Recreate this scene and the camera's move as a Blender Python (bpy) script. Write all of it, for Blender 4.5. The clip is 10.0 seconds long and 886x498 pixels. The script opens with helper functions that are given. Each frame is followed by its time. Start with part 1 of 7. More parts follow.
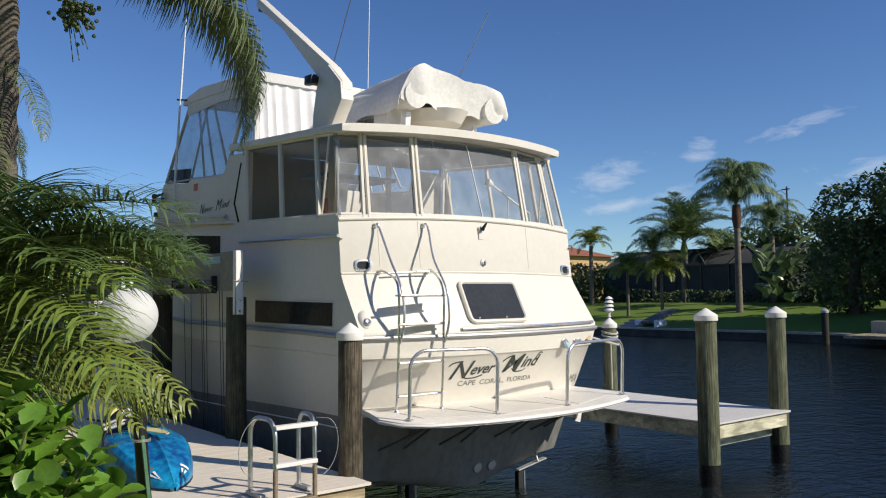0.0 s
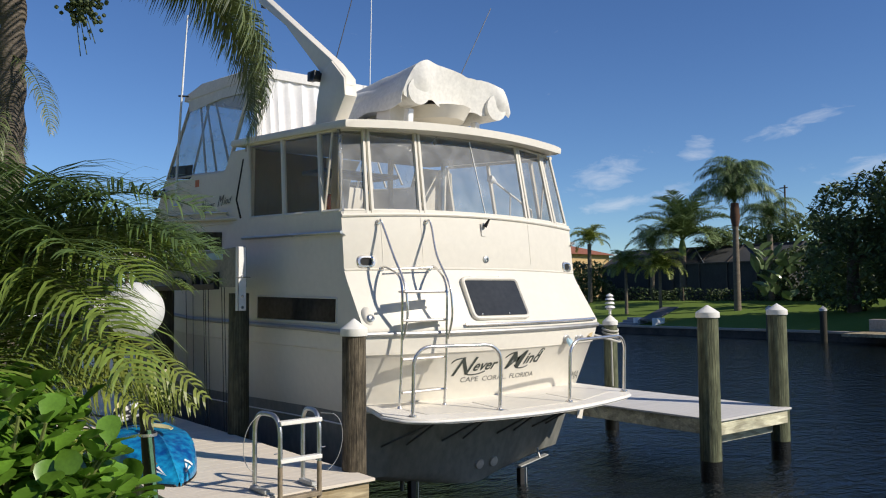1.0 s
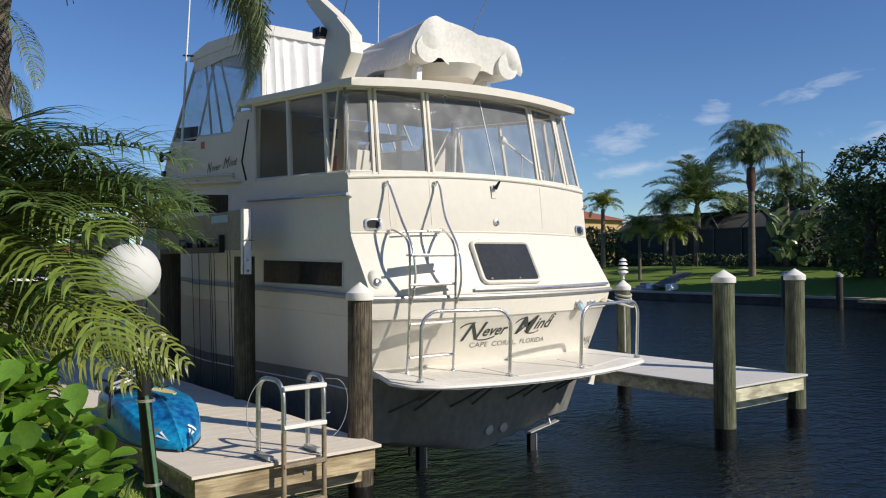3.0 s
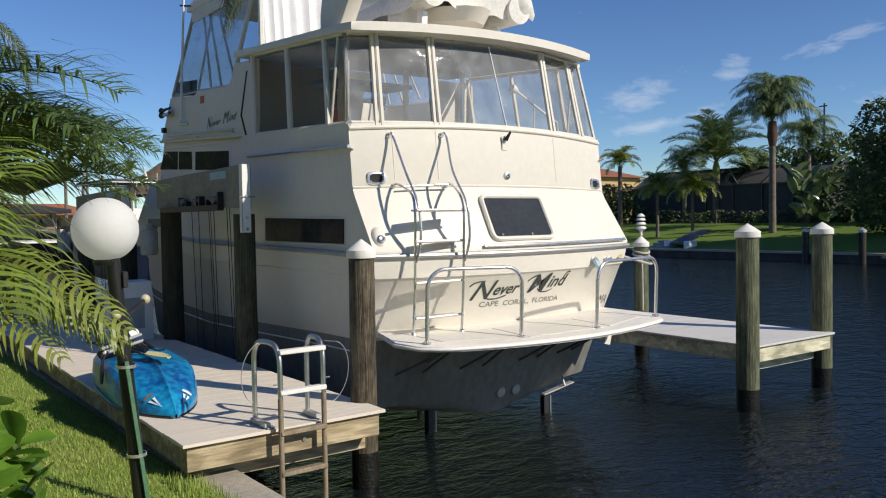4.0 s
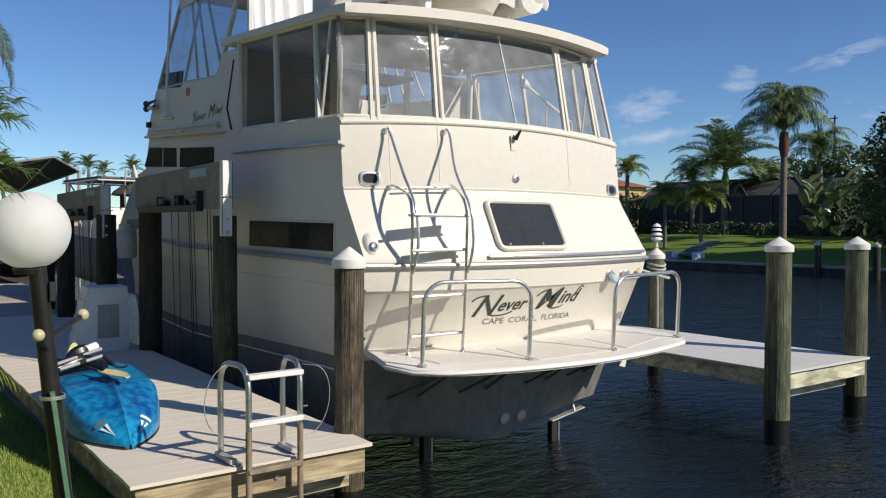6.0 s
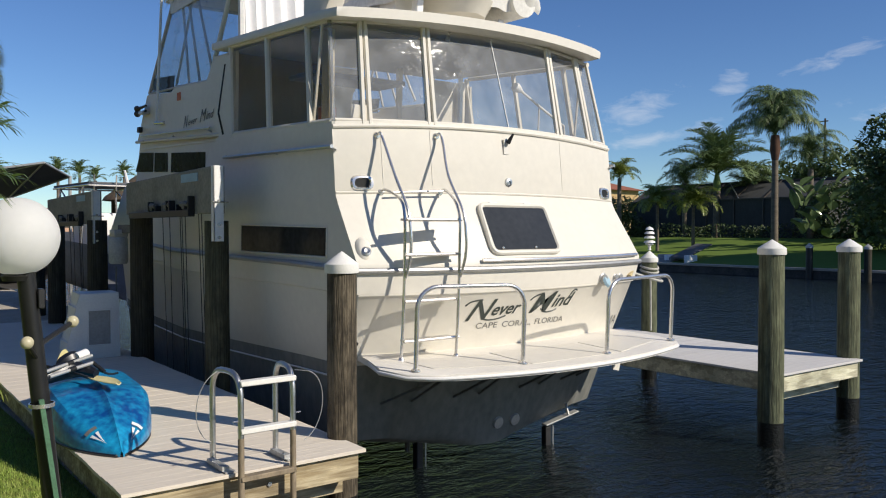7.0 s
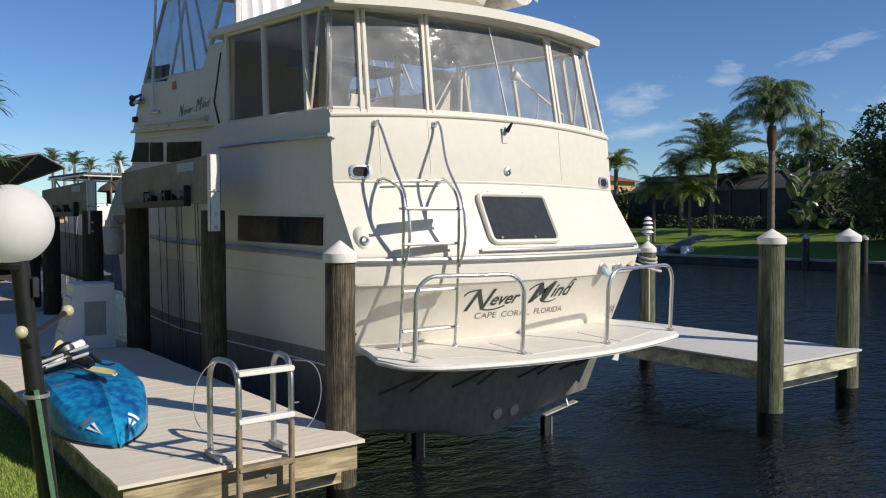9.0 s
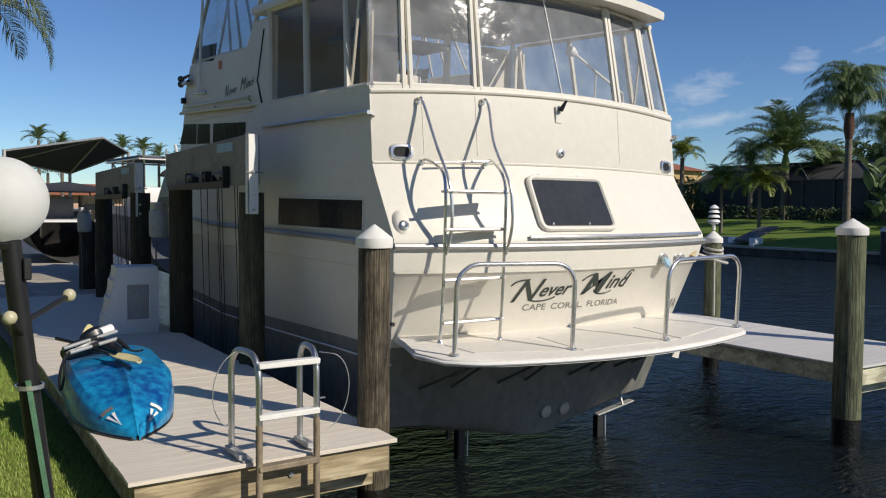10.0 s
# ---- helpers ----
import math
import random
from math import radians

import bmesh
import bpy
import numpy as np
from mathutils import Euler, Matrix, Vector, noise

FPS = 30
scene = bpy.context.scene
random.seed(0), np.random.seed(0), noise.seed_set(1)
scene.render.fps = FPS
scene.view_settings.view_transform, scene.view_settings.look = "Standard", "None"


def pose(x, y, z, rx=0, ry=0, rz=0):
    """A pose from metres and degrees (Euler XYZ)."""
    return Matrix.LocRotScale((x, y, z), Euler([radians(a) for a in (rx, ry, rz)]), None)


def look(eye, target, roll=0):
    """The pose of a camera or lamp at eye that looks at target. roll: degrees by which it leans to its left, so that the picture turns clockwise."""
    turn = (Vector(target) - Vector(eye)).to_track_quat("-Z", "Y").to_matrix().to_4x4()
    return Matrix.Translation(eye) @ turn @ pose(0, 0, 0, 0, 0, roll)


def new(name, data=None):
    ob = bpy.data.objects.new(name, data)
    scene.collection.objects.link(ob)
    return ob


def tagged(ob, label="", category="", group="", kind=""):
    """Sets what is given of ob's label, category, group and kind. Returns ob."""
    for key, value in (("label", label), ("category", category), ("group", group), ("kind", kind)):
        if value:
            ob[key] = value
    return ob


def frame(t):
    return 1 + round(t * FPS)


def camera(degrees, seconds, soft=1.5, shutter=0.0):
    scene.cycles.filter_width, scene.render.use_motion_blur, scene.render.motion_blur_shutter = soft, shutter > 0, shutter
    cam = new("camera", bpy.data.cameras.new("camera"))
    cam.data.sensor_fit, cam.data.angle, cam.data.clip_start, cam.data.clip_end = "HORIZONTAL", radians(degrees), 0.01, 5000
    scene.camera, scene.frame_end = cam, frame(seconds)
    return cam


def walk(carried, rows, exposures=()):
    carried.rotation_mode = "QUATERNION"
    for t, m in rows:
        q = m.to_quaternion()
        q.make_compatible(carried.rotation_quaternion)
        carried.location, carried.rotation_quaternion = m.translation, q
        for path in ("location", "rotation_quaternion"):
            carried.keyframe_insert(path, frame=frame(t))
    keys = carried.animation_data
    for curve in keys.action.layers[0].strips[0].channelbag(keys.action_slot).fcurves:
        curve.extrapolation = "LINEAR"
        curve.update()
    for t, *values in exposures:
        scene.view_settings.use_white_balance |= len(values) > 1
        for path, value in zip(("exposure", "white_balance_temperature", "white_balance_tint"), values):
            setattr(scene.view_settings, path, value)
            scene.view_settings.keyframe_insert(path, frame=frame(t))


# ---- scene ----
cam = camera(57.4, 10.0, soft=1.1)

PATH = [
    (0, (-5.202, -7.664, 2.073), (-3.929, -6.125, 2.189), -0.6),
    (0.5, (-5.225, -7.672, 2.064), (-3.946, -6.139, 2.184), -0.3),
    (1, (-5.263, -7.621, 2.051), (-3.986, -6.086, 2.162), -0.5),
    (1.5, (-5.263, -7.522, 2.041), (-3.986, -5.986, 2.13), -0.7),
    (2, (-5.289, -7.497, 2.046), (-4.017, -5.956, 2.125), -0.6),
    (3.3, (-4.901, -7.388, 2.013), (-3.664, -5.817, 2.012), -0.3),
    (3.5, (-4.804, -7.337, 2.0), (-3.583, -5.753, 1.979), -0.2),
    (4, (-4.604, -7.069, 1.97), (-3.383, -5.486, 1.897), -0.9),
    (4.5, (-4.408, -6.824, 1.985), (-3.163, -5.26, 1.921), -0.8),
    (5, (-4.107, -6.573, 2.004), (-2.926, -4.96, 1.964), 0.9),
    (5.5, (-3.993, -6.345, 1.97), (-2.822, -4.725, 1.914), 0.8),
    (6, (-3.908, -6.234, 1.974), (-2.694, -4.645, 1.916), 0.2),
    (7.5, (-3.89, -6.208, 1.976), (-2.661, -4.631, 1.929), -0.1),
    (8, (-3.899, -6.22, 1.977), (-2.671, -4.642, 1.927), -0.3),
    (8.5, (-3.907, -6.2, 1.972), (-2.669, -4.63, 1.917), 0.0),
    (9, (-3.868, -6.134, 1.951), (-2.633, -4.562, 1.882), -0.1),
    (9.5, (-3.588, -6.006, 1.941), (-2.421, -4.383, 1.875), 0.2),
    (10, (-3.374, -5.773, 1.906), (-2.262, -4.113, 1.808), 0.5),
]
walk(cam, [(t, look(eye, target, roll)) for t, eye, target, roll in PATH], [(0, 0.08), (4, 0.05), (9, 0.02), (10, -0.08)])

# ---- light ----
SUN_AZ = (0.42, -0.9075)          # ground direction from the place towards the sun
SUN_EL = radians(33)
world = bpy.data.worlds.new("sky")
scene.world = world
world.use_nodes = True
wn, wl = world.node_tree.nodes, world.node_tree.links
wn.clear()
sky = wn.new("ShaderNodeTexSky")
sky.sky_type, sky.sun_disc = "NISHITA", False
sky.sun_elevation, sky.sun_rotation = SUN_EL, math.atan2(SUN_AZ[0], SUN_AZ[1])
sky.altitude = 1200
sky.air_density, sky.dust_density, sky.ozone_density = 1.0, 0.0, 5.0
tc = wn.new("ShaderNodeTexCoord")
cmap = wn.new("ShaderNodeMapping")
cmap.inputs["Scale"].default_value = (5.0, 5.0, 16.0)
cn = wn.new("ShaderNodeTexNoise")
cn.inputs["Scale"].default_value, cn.inputs["Detail"].default_value, cn.inputs["Roughness"].default_value = 3.0, 9.0, 0.64
cn.inputs["Distortion"].default_value = 0.5
wl.new(tc.outputs["Generated"], cmap.inputs["Vector"])
wl.new(cmap.outputs[0], cn.inputs["Vector"])
# wisps of cloud: compass heading, height, half-width, half-height, lean (degrees, radians)
total = None
for head, high, wide, tall, lean_ in ((51.3, 8.2, 0.075, 0.030, -24), (57.4, 9.6, 0.034, 0.024, -34), (64.4, 11.0, 0.085, 0.016, -14), (67.8, 7.6, 0.060, 0.018, -10),
                                      (53.0, 6.2, 0.085, 0.015, -8), (74.0, 12.0, 0.12, 0.02, -14), (82.0, 8.0, 0.12, 0.03, -10), (120.0, 12.0, 0.3, 0.06, -10), (-60.0, 9.0, 0.3, 0.05, 8), (200.0, 10.0, 0.4, 0.07, 5)):
    hd, hg = radians(head), radians(high)
    mpn = wn.new("ShaderNodeMapping")
    mpn.vector_type = "TEXTURE"
    mpn.inputs["Location"].default_value = (math.sin(hd) * math.cos(hg), math.cos(hd) * math.cos(hg), math.sin(hg))
    mpn.inputs["Rotation"].default_value = (radians(lean_), -hg, math.pi / 2 - hd)
    mpn.inputs["Scale"].default_value = (1.0, wide * 1.25, tall * 1.25)
    ln = wn.new("ShaderNodeVectorMath")
    ln.operation = "LENGTH"
    mr = wn.new("ShaderNodeMapRange")
    mr.interpolation_type = "SMOOTHSTEP"
    mr.inputs["From Min"].default_value, mr.inputs["From Max"].default_value = 0.05, 1.0
    mr.inputs["To Min"].default_value, mr.inputs["To Max"].default_value = 0.34, 0.0
    wl.new(tc.outputs["Generated"], mpn.inputs["Vector"])
    wl.new(mpn.outputs[0], ln.inputs[0])
    wl.new(ln.outputs["Value"], mr.inputs["Value"])
    if total is None:
        total = mr.outputs[0]
    else:
        mx = wn.new("ShaderNodeMath")
        mx.operation = "MAXIMUM"
        wl.new(total, mx.inputs[0])
        wl.new(mr.outputs[0], mx.inputs[1])
        total = mx.outputs[0]
sm = wn.new("ShaderNodeMath")
sm.operation = "ADD"
wl.new(cn.outputs["Fac"], sm.inputs[0])
wl.new(total, sm.inputs[1])
mul = wn.new("ShaderNodeMapRange")
mul.inputs["From Min"].default_value, mul.inputs["From Max"].default_value = 0.68, 1.0
mul.inputs["To Min"].default_value, mul.inputs["To Max"].default_value = 0.0, 0.46
wl.new(sm.outputs[0], mul.inputs["Value"])
cmix = wn.new("ShaderNodeMixRGB")
cmix.inputs[2].default_value = (7.0, 7.2, 7.6, 1)
bg = wn.new("ShaderNodeBackground")
bg.inputs["Strength"].default_value = 0.112
wo = wn.new("ShaderNodeOutputWorld")
wl.new(mul.outputs[0], cmix.inputs[0])
hs_ = wn.new("ShaderNodeHueSaturation")
hs_.inputs["Saturation"].default_value, hs_.inputs["Hue"].default_value = 1.12, 0.512
wl.new(sky.outputs[0], hs_.inputs["Color"])
tint = wn.new("ShaderNodeMixRGB")
tint.blend_type = "MULTIPLY"
tint.inputs[0].default_value, tint.inputs[2].default_value = 1.0, (0.98, 1.0, 0.935, 1)
wl.new(hs_.outputs[0], tint.inputs[1])
sep = wn.new("ShaderNodeSeparateXYZ")
low = wn.new("ShaderNodeMapRange")
low.inputs["From Min"].default_value, low.inputs["From Max"].default_value = 0.0, 0.22
low.inputs["To Min"].default_value, low.inputs["To Max"].default_value = 1.0, 0.0
hz = wn.new("ShaderNodeMixRGB")
hz.blend_type = "MULTIPLY"
hz.inputs[2].default_value = (0.92, 0.97, 1.0, 1)
wl.new(tc.outputs["Generated"], sep.inputs[0])
wl.new(sep.outputs["Z"], low.inputs["Value"])
wl.new(low.outputs[0], hz.inputs[0])
wl.new(tint.outputs[0], hz.inputs[1])
wl.new(hz.outputs[0], cmix.inputs[1])
wl.new(cmix.outputs[0], bg.inputs["Color"])
wl.new(bg.outputs[0], wo.inputs[0])
sun = new("sun", bpy.data.lights.new("sun", "SUN"))
sun.data.energy, sun.data.angle, sun.data.color = 4.7, radians(0.5), (1.0, 0.92, 0.80)
sun.matrix_world = look((0, 0, 30), Vector((0, 0, 30)) - Vector((SUN_AZ[0] * math.cos(SUN_EL), SUN_AZ[1] * math.cos(SUN_EL), math.sin(SUN_EL))))


# ---- materials ----
def mat(name, color, rough=0.5, metal=0.0, var=0.12, scale=3.0, bump=0.0, bscale=40.0, color2=None, stretch=(1, 1, 1), objvar=0.0, spec=0.5, coat=0.0, island=0.0, translucent=0.0):
    """Principled surface: two scales of noise in the colour, fine bump, and variation from piece to piece."""
    m = bpy.data.materials.new(name)
    m.use_nodes = True
    n, l = m.node_tree.nodes, m.node_tree.links
    b = n["Principled BSDF"]
    b.inputs["Roughness"].default_value, b.inputs["Metallic"].default_value = rough, metal
    b.inputs["Specular IOR Level"].default_value, b.inputs["Coat Weight"].default_value = spec, coat
    t = n.new("ShaderNodeTexCoord")
    mp = n.new("ShaderNodeMapping")
    mp.inputs["Scale"].default_value = stretch
    l.new(t.outputs["Object"], mp.inputs["Vector"])
    n1, n2 = n.new("ShaderNodeTexNoise"), n.new("ShaderNodeTexNoise")
    n1.inputs["Scale"].default_value, n1.inputs["Detail"].default_value = scale, 6
    n2.inputs["Scale"].default_value, n2.inputs["Detail"].default_value = scale * 9, 5
    l.new(mp.outputs[0], n1.inputs["Vector"])
    l.new(mp.outputs[0], n2.inputs["Vector"])
    add = n.new("ShaderNodeMath")
    add.operation = "ADD"
    l.new(n1.outputs["Fac"], add.inputs[0])
    l.new(n2.outputs["Fac"], add.inputs[1])
    rng = n.new("ShaderNodeMapRange")
    rng.inputs["From Min"].default_value, rng.inputs["From Max"].default_value = 0.7, 1.3
    l.new(add.outputs[0], rng.inputs["Value"])
    mix = n.new("ShaderNodeMixRGB")
    c2 = color2 or tuple(max(0.0, c * (1 - 2 * var)) for c in color)
    c1 = color if color2 else tuple(min(1.0, c * (1 + 0.3 * var)) for c in color)
    mix.inputs[1].default_value, mix.inputs[2].default_value = (*c1, 1), (*c2, 1)
    l.new(rng.outputs[0], mix.inputs[0])
    out = mix.outputs[0]
    if objvar or island:
        hsv = n.new("ShaderNodeHueSaturation")
        rm = n.new("ShaderNodeMapRange")
        k = objvar or island
        rm.inputs["To Min"].default_value, rm.inputs["To Max"].default_value = 1 - k, 1 + k
        if objvar:
            src = n.new("ShaderNodeObjectInfo").outputs["Random"]
        else:
            src = n.new("ShaderNodeNewGeometry").outputs["Random Per Island"]
        l.new(src, rm.inputs["Value"])
        l.new(rm.outputs[0], hsv.inputs["Value"])
        l.new(out, hsv.inputs["Color"])
        out = hsv.outputs[0]
    l.new(out, b.inputs["Base Color"])
    if bump:
        n3 = n.new("ShaderNodeTexNoise")
        n3.inputs["Scale"].default_value, n3.inputs["Detail"].default_value = bscale, 4
        l.new(mp.outputs[0], n3.inputs["Vector"])
        bp = n.new("ShaderNodeBump")
        bp.inputs["Strength"].default_value, bp.inputs["Distance"].default_value = bump, 0.02
        l.new(n3.outputs["Fac"], bp.inputs["Height"])
        l.new(bp.outputs[0], b.inputs["Normal"])
    if translucent:
        tr = n.new("ShaderNodeBsdfTranslucent")
        l.new(out, tr.inputs["Color"])
        ms = n.new("ShaderNodeMixShader")
        ms.inputs[0].default_value = translucent
        l.new(b.outputs[0], ms.inputs[1])
        l.new(tr.outputs[0], ms.inputs[2])
        l.new(ms.outputs[0], n["Material Output"].inputs["Surface"])
    return m


def wood_mat(name, light, dark, scale=4.0, stretch=(1, 1, 0.06), rough=0.75, bump=0.4, objvar=0.1, blotch=0.3):
    """Weathered wood: drawn-out rings and dark checks along one axis."""
    m = mat(name, light, rough, var=0.1, scale=scale, bump=bump, bscale=scale * 14, color2=dark, stretch=stretch, objvar=objvar, spec=0.25)
    n, l = m.node_tree.nodes, m.node_tree.links
    b = n["Principled BSDF"]
    w = n.new("ShaderNodeTexWave")
    w.inputs["Scale"].default_value, w.inputs["Distortion"].default_value, w.inputs["Detail"].default_value = scale * 1.6, 9.0, 3.0
    mp = [k for k in n if k.type == "MAPPING"][0]
    l.new(mp.outputs[0], w.inputs["Vector"])
    r = n.new("ShaderNodeValToRGB")
    r.color_ramp.elements[0].position, r.color_ramp.elements[1].position = 0.15, 0.55
    r.color_ramp.elements[0].color, r.color_ramp.elements[1].color = (0.62, 0.60, 0.58, 1), (1, 1, 1, 1)
    l.new(w.outputs["Fac"], r.inputs[0])
    mm = n.new("ShaderNodeMixRGB")
    mm.blend_type = "MULTIPLY"
    mm.inputs[0].default_value = 0.8
    src = b.inputs["Base Color"].links[0].from_socket
    l.new(src, mm.inputs[1])
    l.new(r.outputs[0], mm.inputs[2])
    # weathered blotches
    bn, br, bm_ = n.new("ShaderNodeTexNoise"), n.new("ShaderNodeValToRGB"), n.new("ShaderNodeMixRGB")
    bn.inputs["Scale"].default_value, bn.inputs["Detail"].default_value, bn.inputs["Roughness"].default_value = scale * 1.1, 7, 0.7
    bmp = n.new("ShaderNodeMapping")
    bmp.inputs["Scale"].default_value = tuple(s ** 0.35 for s in stretch)
    l.new(n["Texture Coordinate"].outputs["Object"], bmp.inputs["Vector"])
    l.new(bmp.outputs[0], bn.inputs["Vector"])
    br.color_ramp.elements[0].position, br.color_ramp.elements[1].position = 0.38, 0.62
    br.color_ramp.elements[0].color, br.color_ramp.elements[1].color = (1 - blotch, 1 - blotch, 1 - blotch, 1), (1.15, 1.15, 1.12, 1)
    bm_.blend_type = "MULTIPLY"
    bm_.inputs[0].default_value = 1.0
    l.new(bn.outputs["Fac"], br.inputs[0])
    l.new(mm.outputs[0], bm_.inputs[1])
    l.new(br.outputs[0], bm_.inputs[2])
    l.new(bm_.outputs[0], b.inputs["Base Color"])
    return m


def sheer_mat(name, tint, haze, gloss_rough=0.08, haze_color=(0.75, 0.76, 0.75), gloss=0.55):
    """Clear vinyl or glass: mostly see-through, a glossy skin, and a milky haze."""
    m = bpy.data.materials.new(name)
    m.use_nodes = True
    n, l = m.node_tree.nodes, m.node_tree.links
    n.clear()
    tr, gl, di, fr = n.new("ShaderNodeBsdfTransparent"), n.new("ShaderNodeBsdfGlossy"), n.new("ShaderNodeBsdfDiffuse"), n.new("ShaderNodeLayerWeight")
    tr.inputs[0].default_value = (*tint, 1)
    gl.inputs["Roughness"].default_value = gloss_rough
    di.inputs[0].default_value = (*haze_color, 1)
    fr.inputs["Blend"].default_value = 0.5
    pw, sc = n.new("ShaderNodeMath"), n.new("ShaderNodeMath")
    pw.operation, sc.operation = "POWER", "MULTIPLY_ADD"
    pw.inputs[1].default_value, sc.inputs[1].default_value, sc.inputs[2].default_value = 4.0, gloss, 0.02
    l.new(fr.outputs["Facing"], pw.inputs[0])
    l.new(pw.outputs[0], sc.inputs[0])
    t, nz, rg = n.new("ShaderNodeTexCoord"), n.new("ShaderNodeTexNoise"), n.new("ShaderNodeMapRange")
    nz.inputs["Scale"].default_value, nz.inputs["Detail"].default_value = 4.5, 8
    l.new(t.outputs["Object"], nz.inputs["Vector"])
    l.new(nz.outputs["Fac"], rg.inputs["Value"])
    rg.inputs["From Min"].default_value, rg.inputs["From Max"].default_value = 0.35, 0.75
    rg.inputs["To Min"].default_value, rg.inputs["To Max"].default_value = haze * 0.8, haze * 1.5
    bp = n.new("ShaderNodeBump")
    bp.inputs["Strength"].default_value, bp.inputs["Distance"].default_value = 0.25, 0.05
    l.new(nz.outputs["Fac"], bp.inputs["Height"])
    l.new(bp.outputs[0], gl.inputs["Normal"])
    m1, m2, o = n.new("ShaderNodeMixShader"), n.new("ShaderNodeMixShader"), n.new("ShaderNodeOutputMaterial")
    l.new(rg.outputs[0], m1.inputs[0])
    l.new(tr.outputs[0], m1.inputs[1])
    l.new(di.outputs[0], m1.inputs[2])
    l.new(sc.outputs[0], m2.inputs[0])
    l.new(m1.outputs[0], m2.inputs[1])
    l.new(gl.outputs[0], m2.inputs[2])
    l.new(m2.outputs[0], o.inputs[0])
    return m


GEL = mat("gelcoat", (0.725, 0.686, 0.60), 0.42, var=0.035, scale=1.2, bump=0.008, bscale=4, spec=0.28)
GEL2 = mat("gelcoat_deck", (0.78, 0.74, 0.66), 0.45, var=0.05, scale=3.0, bump=0.05, bscale=120)
WHITE = mat("white_plastic", (0.80, 0.79, 0.76), 0.4, var=0.05, scale=4)
CAPW = mat("cap_plastic", (0.80, 0.78, 0.72), 0.5, var=0.06, scale=6)
# black bottom paint, greyed and mottled in colour for light bounced off the water
BLACKHULL = mat("bounce_greyed_bottom_paint", (0.150, 0.155, 0.142), 0.65, var=0.35, scale=1.3, bump=0.2, bscale=9, color2=(0.26, 0.255, 0.225), stretch=(1, 1, 0.5))
STEEL = mat("stainless", (0.74, 0.72, 0.69), 0.24, 0.78, var=0.06, scale=8)
ALU = mat("aluminium", (0.62, 0.62, 0.60), 0.38, 1.0, var=0.1, scale=6, bump=0.05)
RAILG = mat("dull_rail", (0.45, 0.45, 0.44), 0.5, 0.7, var=0.1, scale=5)
ALUP = mat("aluminium_weathered", (0.55, 0.55, 0.53), 0.55, 0.6, var=0.12, scale=5)
DARKGLASS = mat("dark_glass", (0.012, 0.013, 0.014), 0.07, var=0.2, scale=2, spec=0.6)
RUBBER = mat("black_rubber", (0.02, 0.02, 0.021), 0.6, var=0.3, scale=6)
VINYL = sheer_mat("clear_vinyl", (0.80, 0.80, 0.79), 0.19, haze_color=(0.74, 0.77, 0.80))
VINYLH = sheer_mat("clouded_vinyl", (0.70, 0.68, 0.63), 0.22, haze_color=(0.60, 0.62, 0.64))
SMOKE = mat("smoked_glass", (0.040, 0.040, 0.038), 0.14, var=0.3, scale=1.5, spec=0.05)
SMOKEG = mat("grey_tinted_glass", (0.045, 0.048, 0.05), 0.14, var=0.12, scale=1.5, spec=0.4)
WEATH = mat("weathered_leg", (0.34, 0.27, 0.18), 0.65, 0.2, var=0.25, scale=4, stretch=(1, 1, 0.3))
GEAR = mat("gear_grey", (0.17, 0.17, 0.165), 0.6, 0.3, var=0.2, scale=6)
VINYLS = sheer_mat("side_vinyl", (0.80, 0.78, 0.74), 0.14, haze_color=(0.44, 0.45, 0.41), gloss=0.22)
VINYL2 = sheer_mat("bridge_vinyl", (0.80, 0.84, 0.86), 0.22)
CANVAS = mat("white_canvas", (0.80, 0.79, 0.76), 0.7, var=0.07, scale=2.5, bump=0.3, bscale=9, translucent=0.12)
CURTV = mat("white_vinyl_curtain", (0.80, 0.79, 0.78), 0.22, var=0.05, scale=2.5, bump=0.15, bscale=4, spec=0.6)
COVER = mat("boat_cover", (0.76, 0.74, 0.68), 0.75, var=0.1, scale=2.0, bump=0.6, bscale=5)
TEXTK = mat("lettering", (0.03, 0.04, 0.032), 0.45, var=0.2, scale=5)
GREYTXT = mat("grey_lettering", (0.17, 0.165, 0.15), 0.5, var=0.1, scale=5)
PALEBLUE = mat("pale_blue_print", (0.35, 0.50, 0.58), 0.6, var=0.1, scale=5)
ORANGE = mat("orange_sticker", (0.55, 0.13, 0.04), 0.5, var=0.1, scale=9)
WOODIN = mat("teak_joinery", (0.17, 0.115, 0.06), 0.35, var=0.2, scale=3, stretch=(1, 1, 0.2))
LINER = mat("ceiling_toning_grey", (0.36, 0.35, 0.33), 0.7, var=0.12, scale=2.0, bump=0.2, bscale=20)
CURTAIN = mat("cream_curtain", (0.62, 0.54, 0.38), 0.8, var=0.08, scale=3, translucent=0.2)
BLUEFAB = mat("dark_upholstery", (0.04, 0.05, 0.075), 0.8, var=0.2, scale=5)
PILE = wood_mat("pile_wood", (0.20, 0.165, 0.115), (0.045, 0.037, 0.027), scale=6.0, stretch=(1, 1, 0.07), bump=0.8, blotch=0.65)
PILEG = wood_mat("treated_pile_wood", (0.20, 0.21, 0.125), (0.085, 0.10, 0.06), scale=6.0, stretch=(1, 1, 0.06), bump=0.7, blotch=0.45)
# pile wood with the shade of the lift put into its colour
PILED = wood_mat("shade_darkened_pile_wood", (0.075, 0.068, 0.048), (0.03, 0.028, 0.02), scale=6.0, stretch=(1, 1, 0.07), bump=0.8)
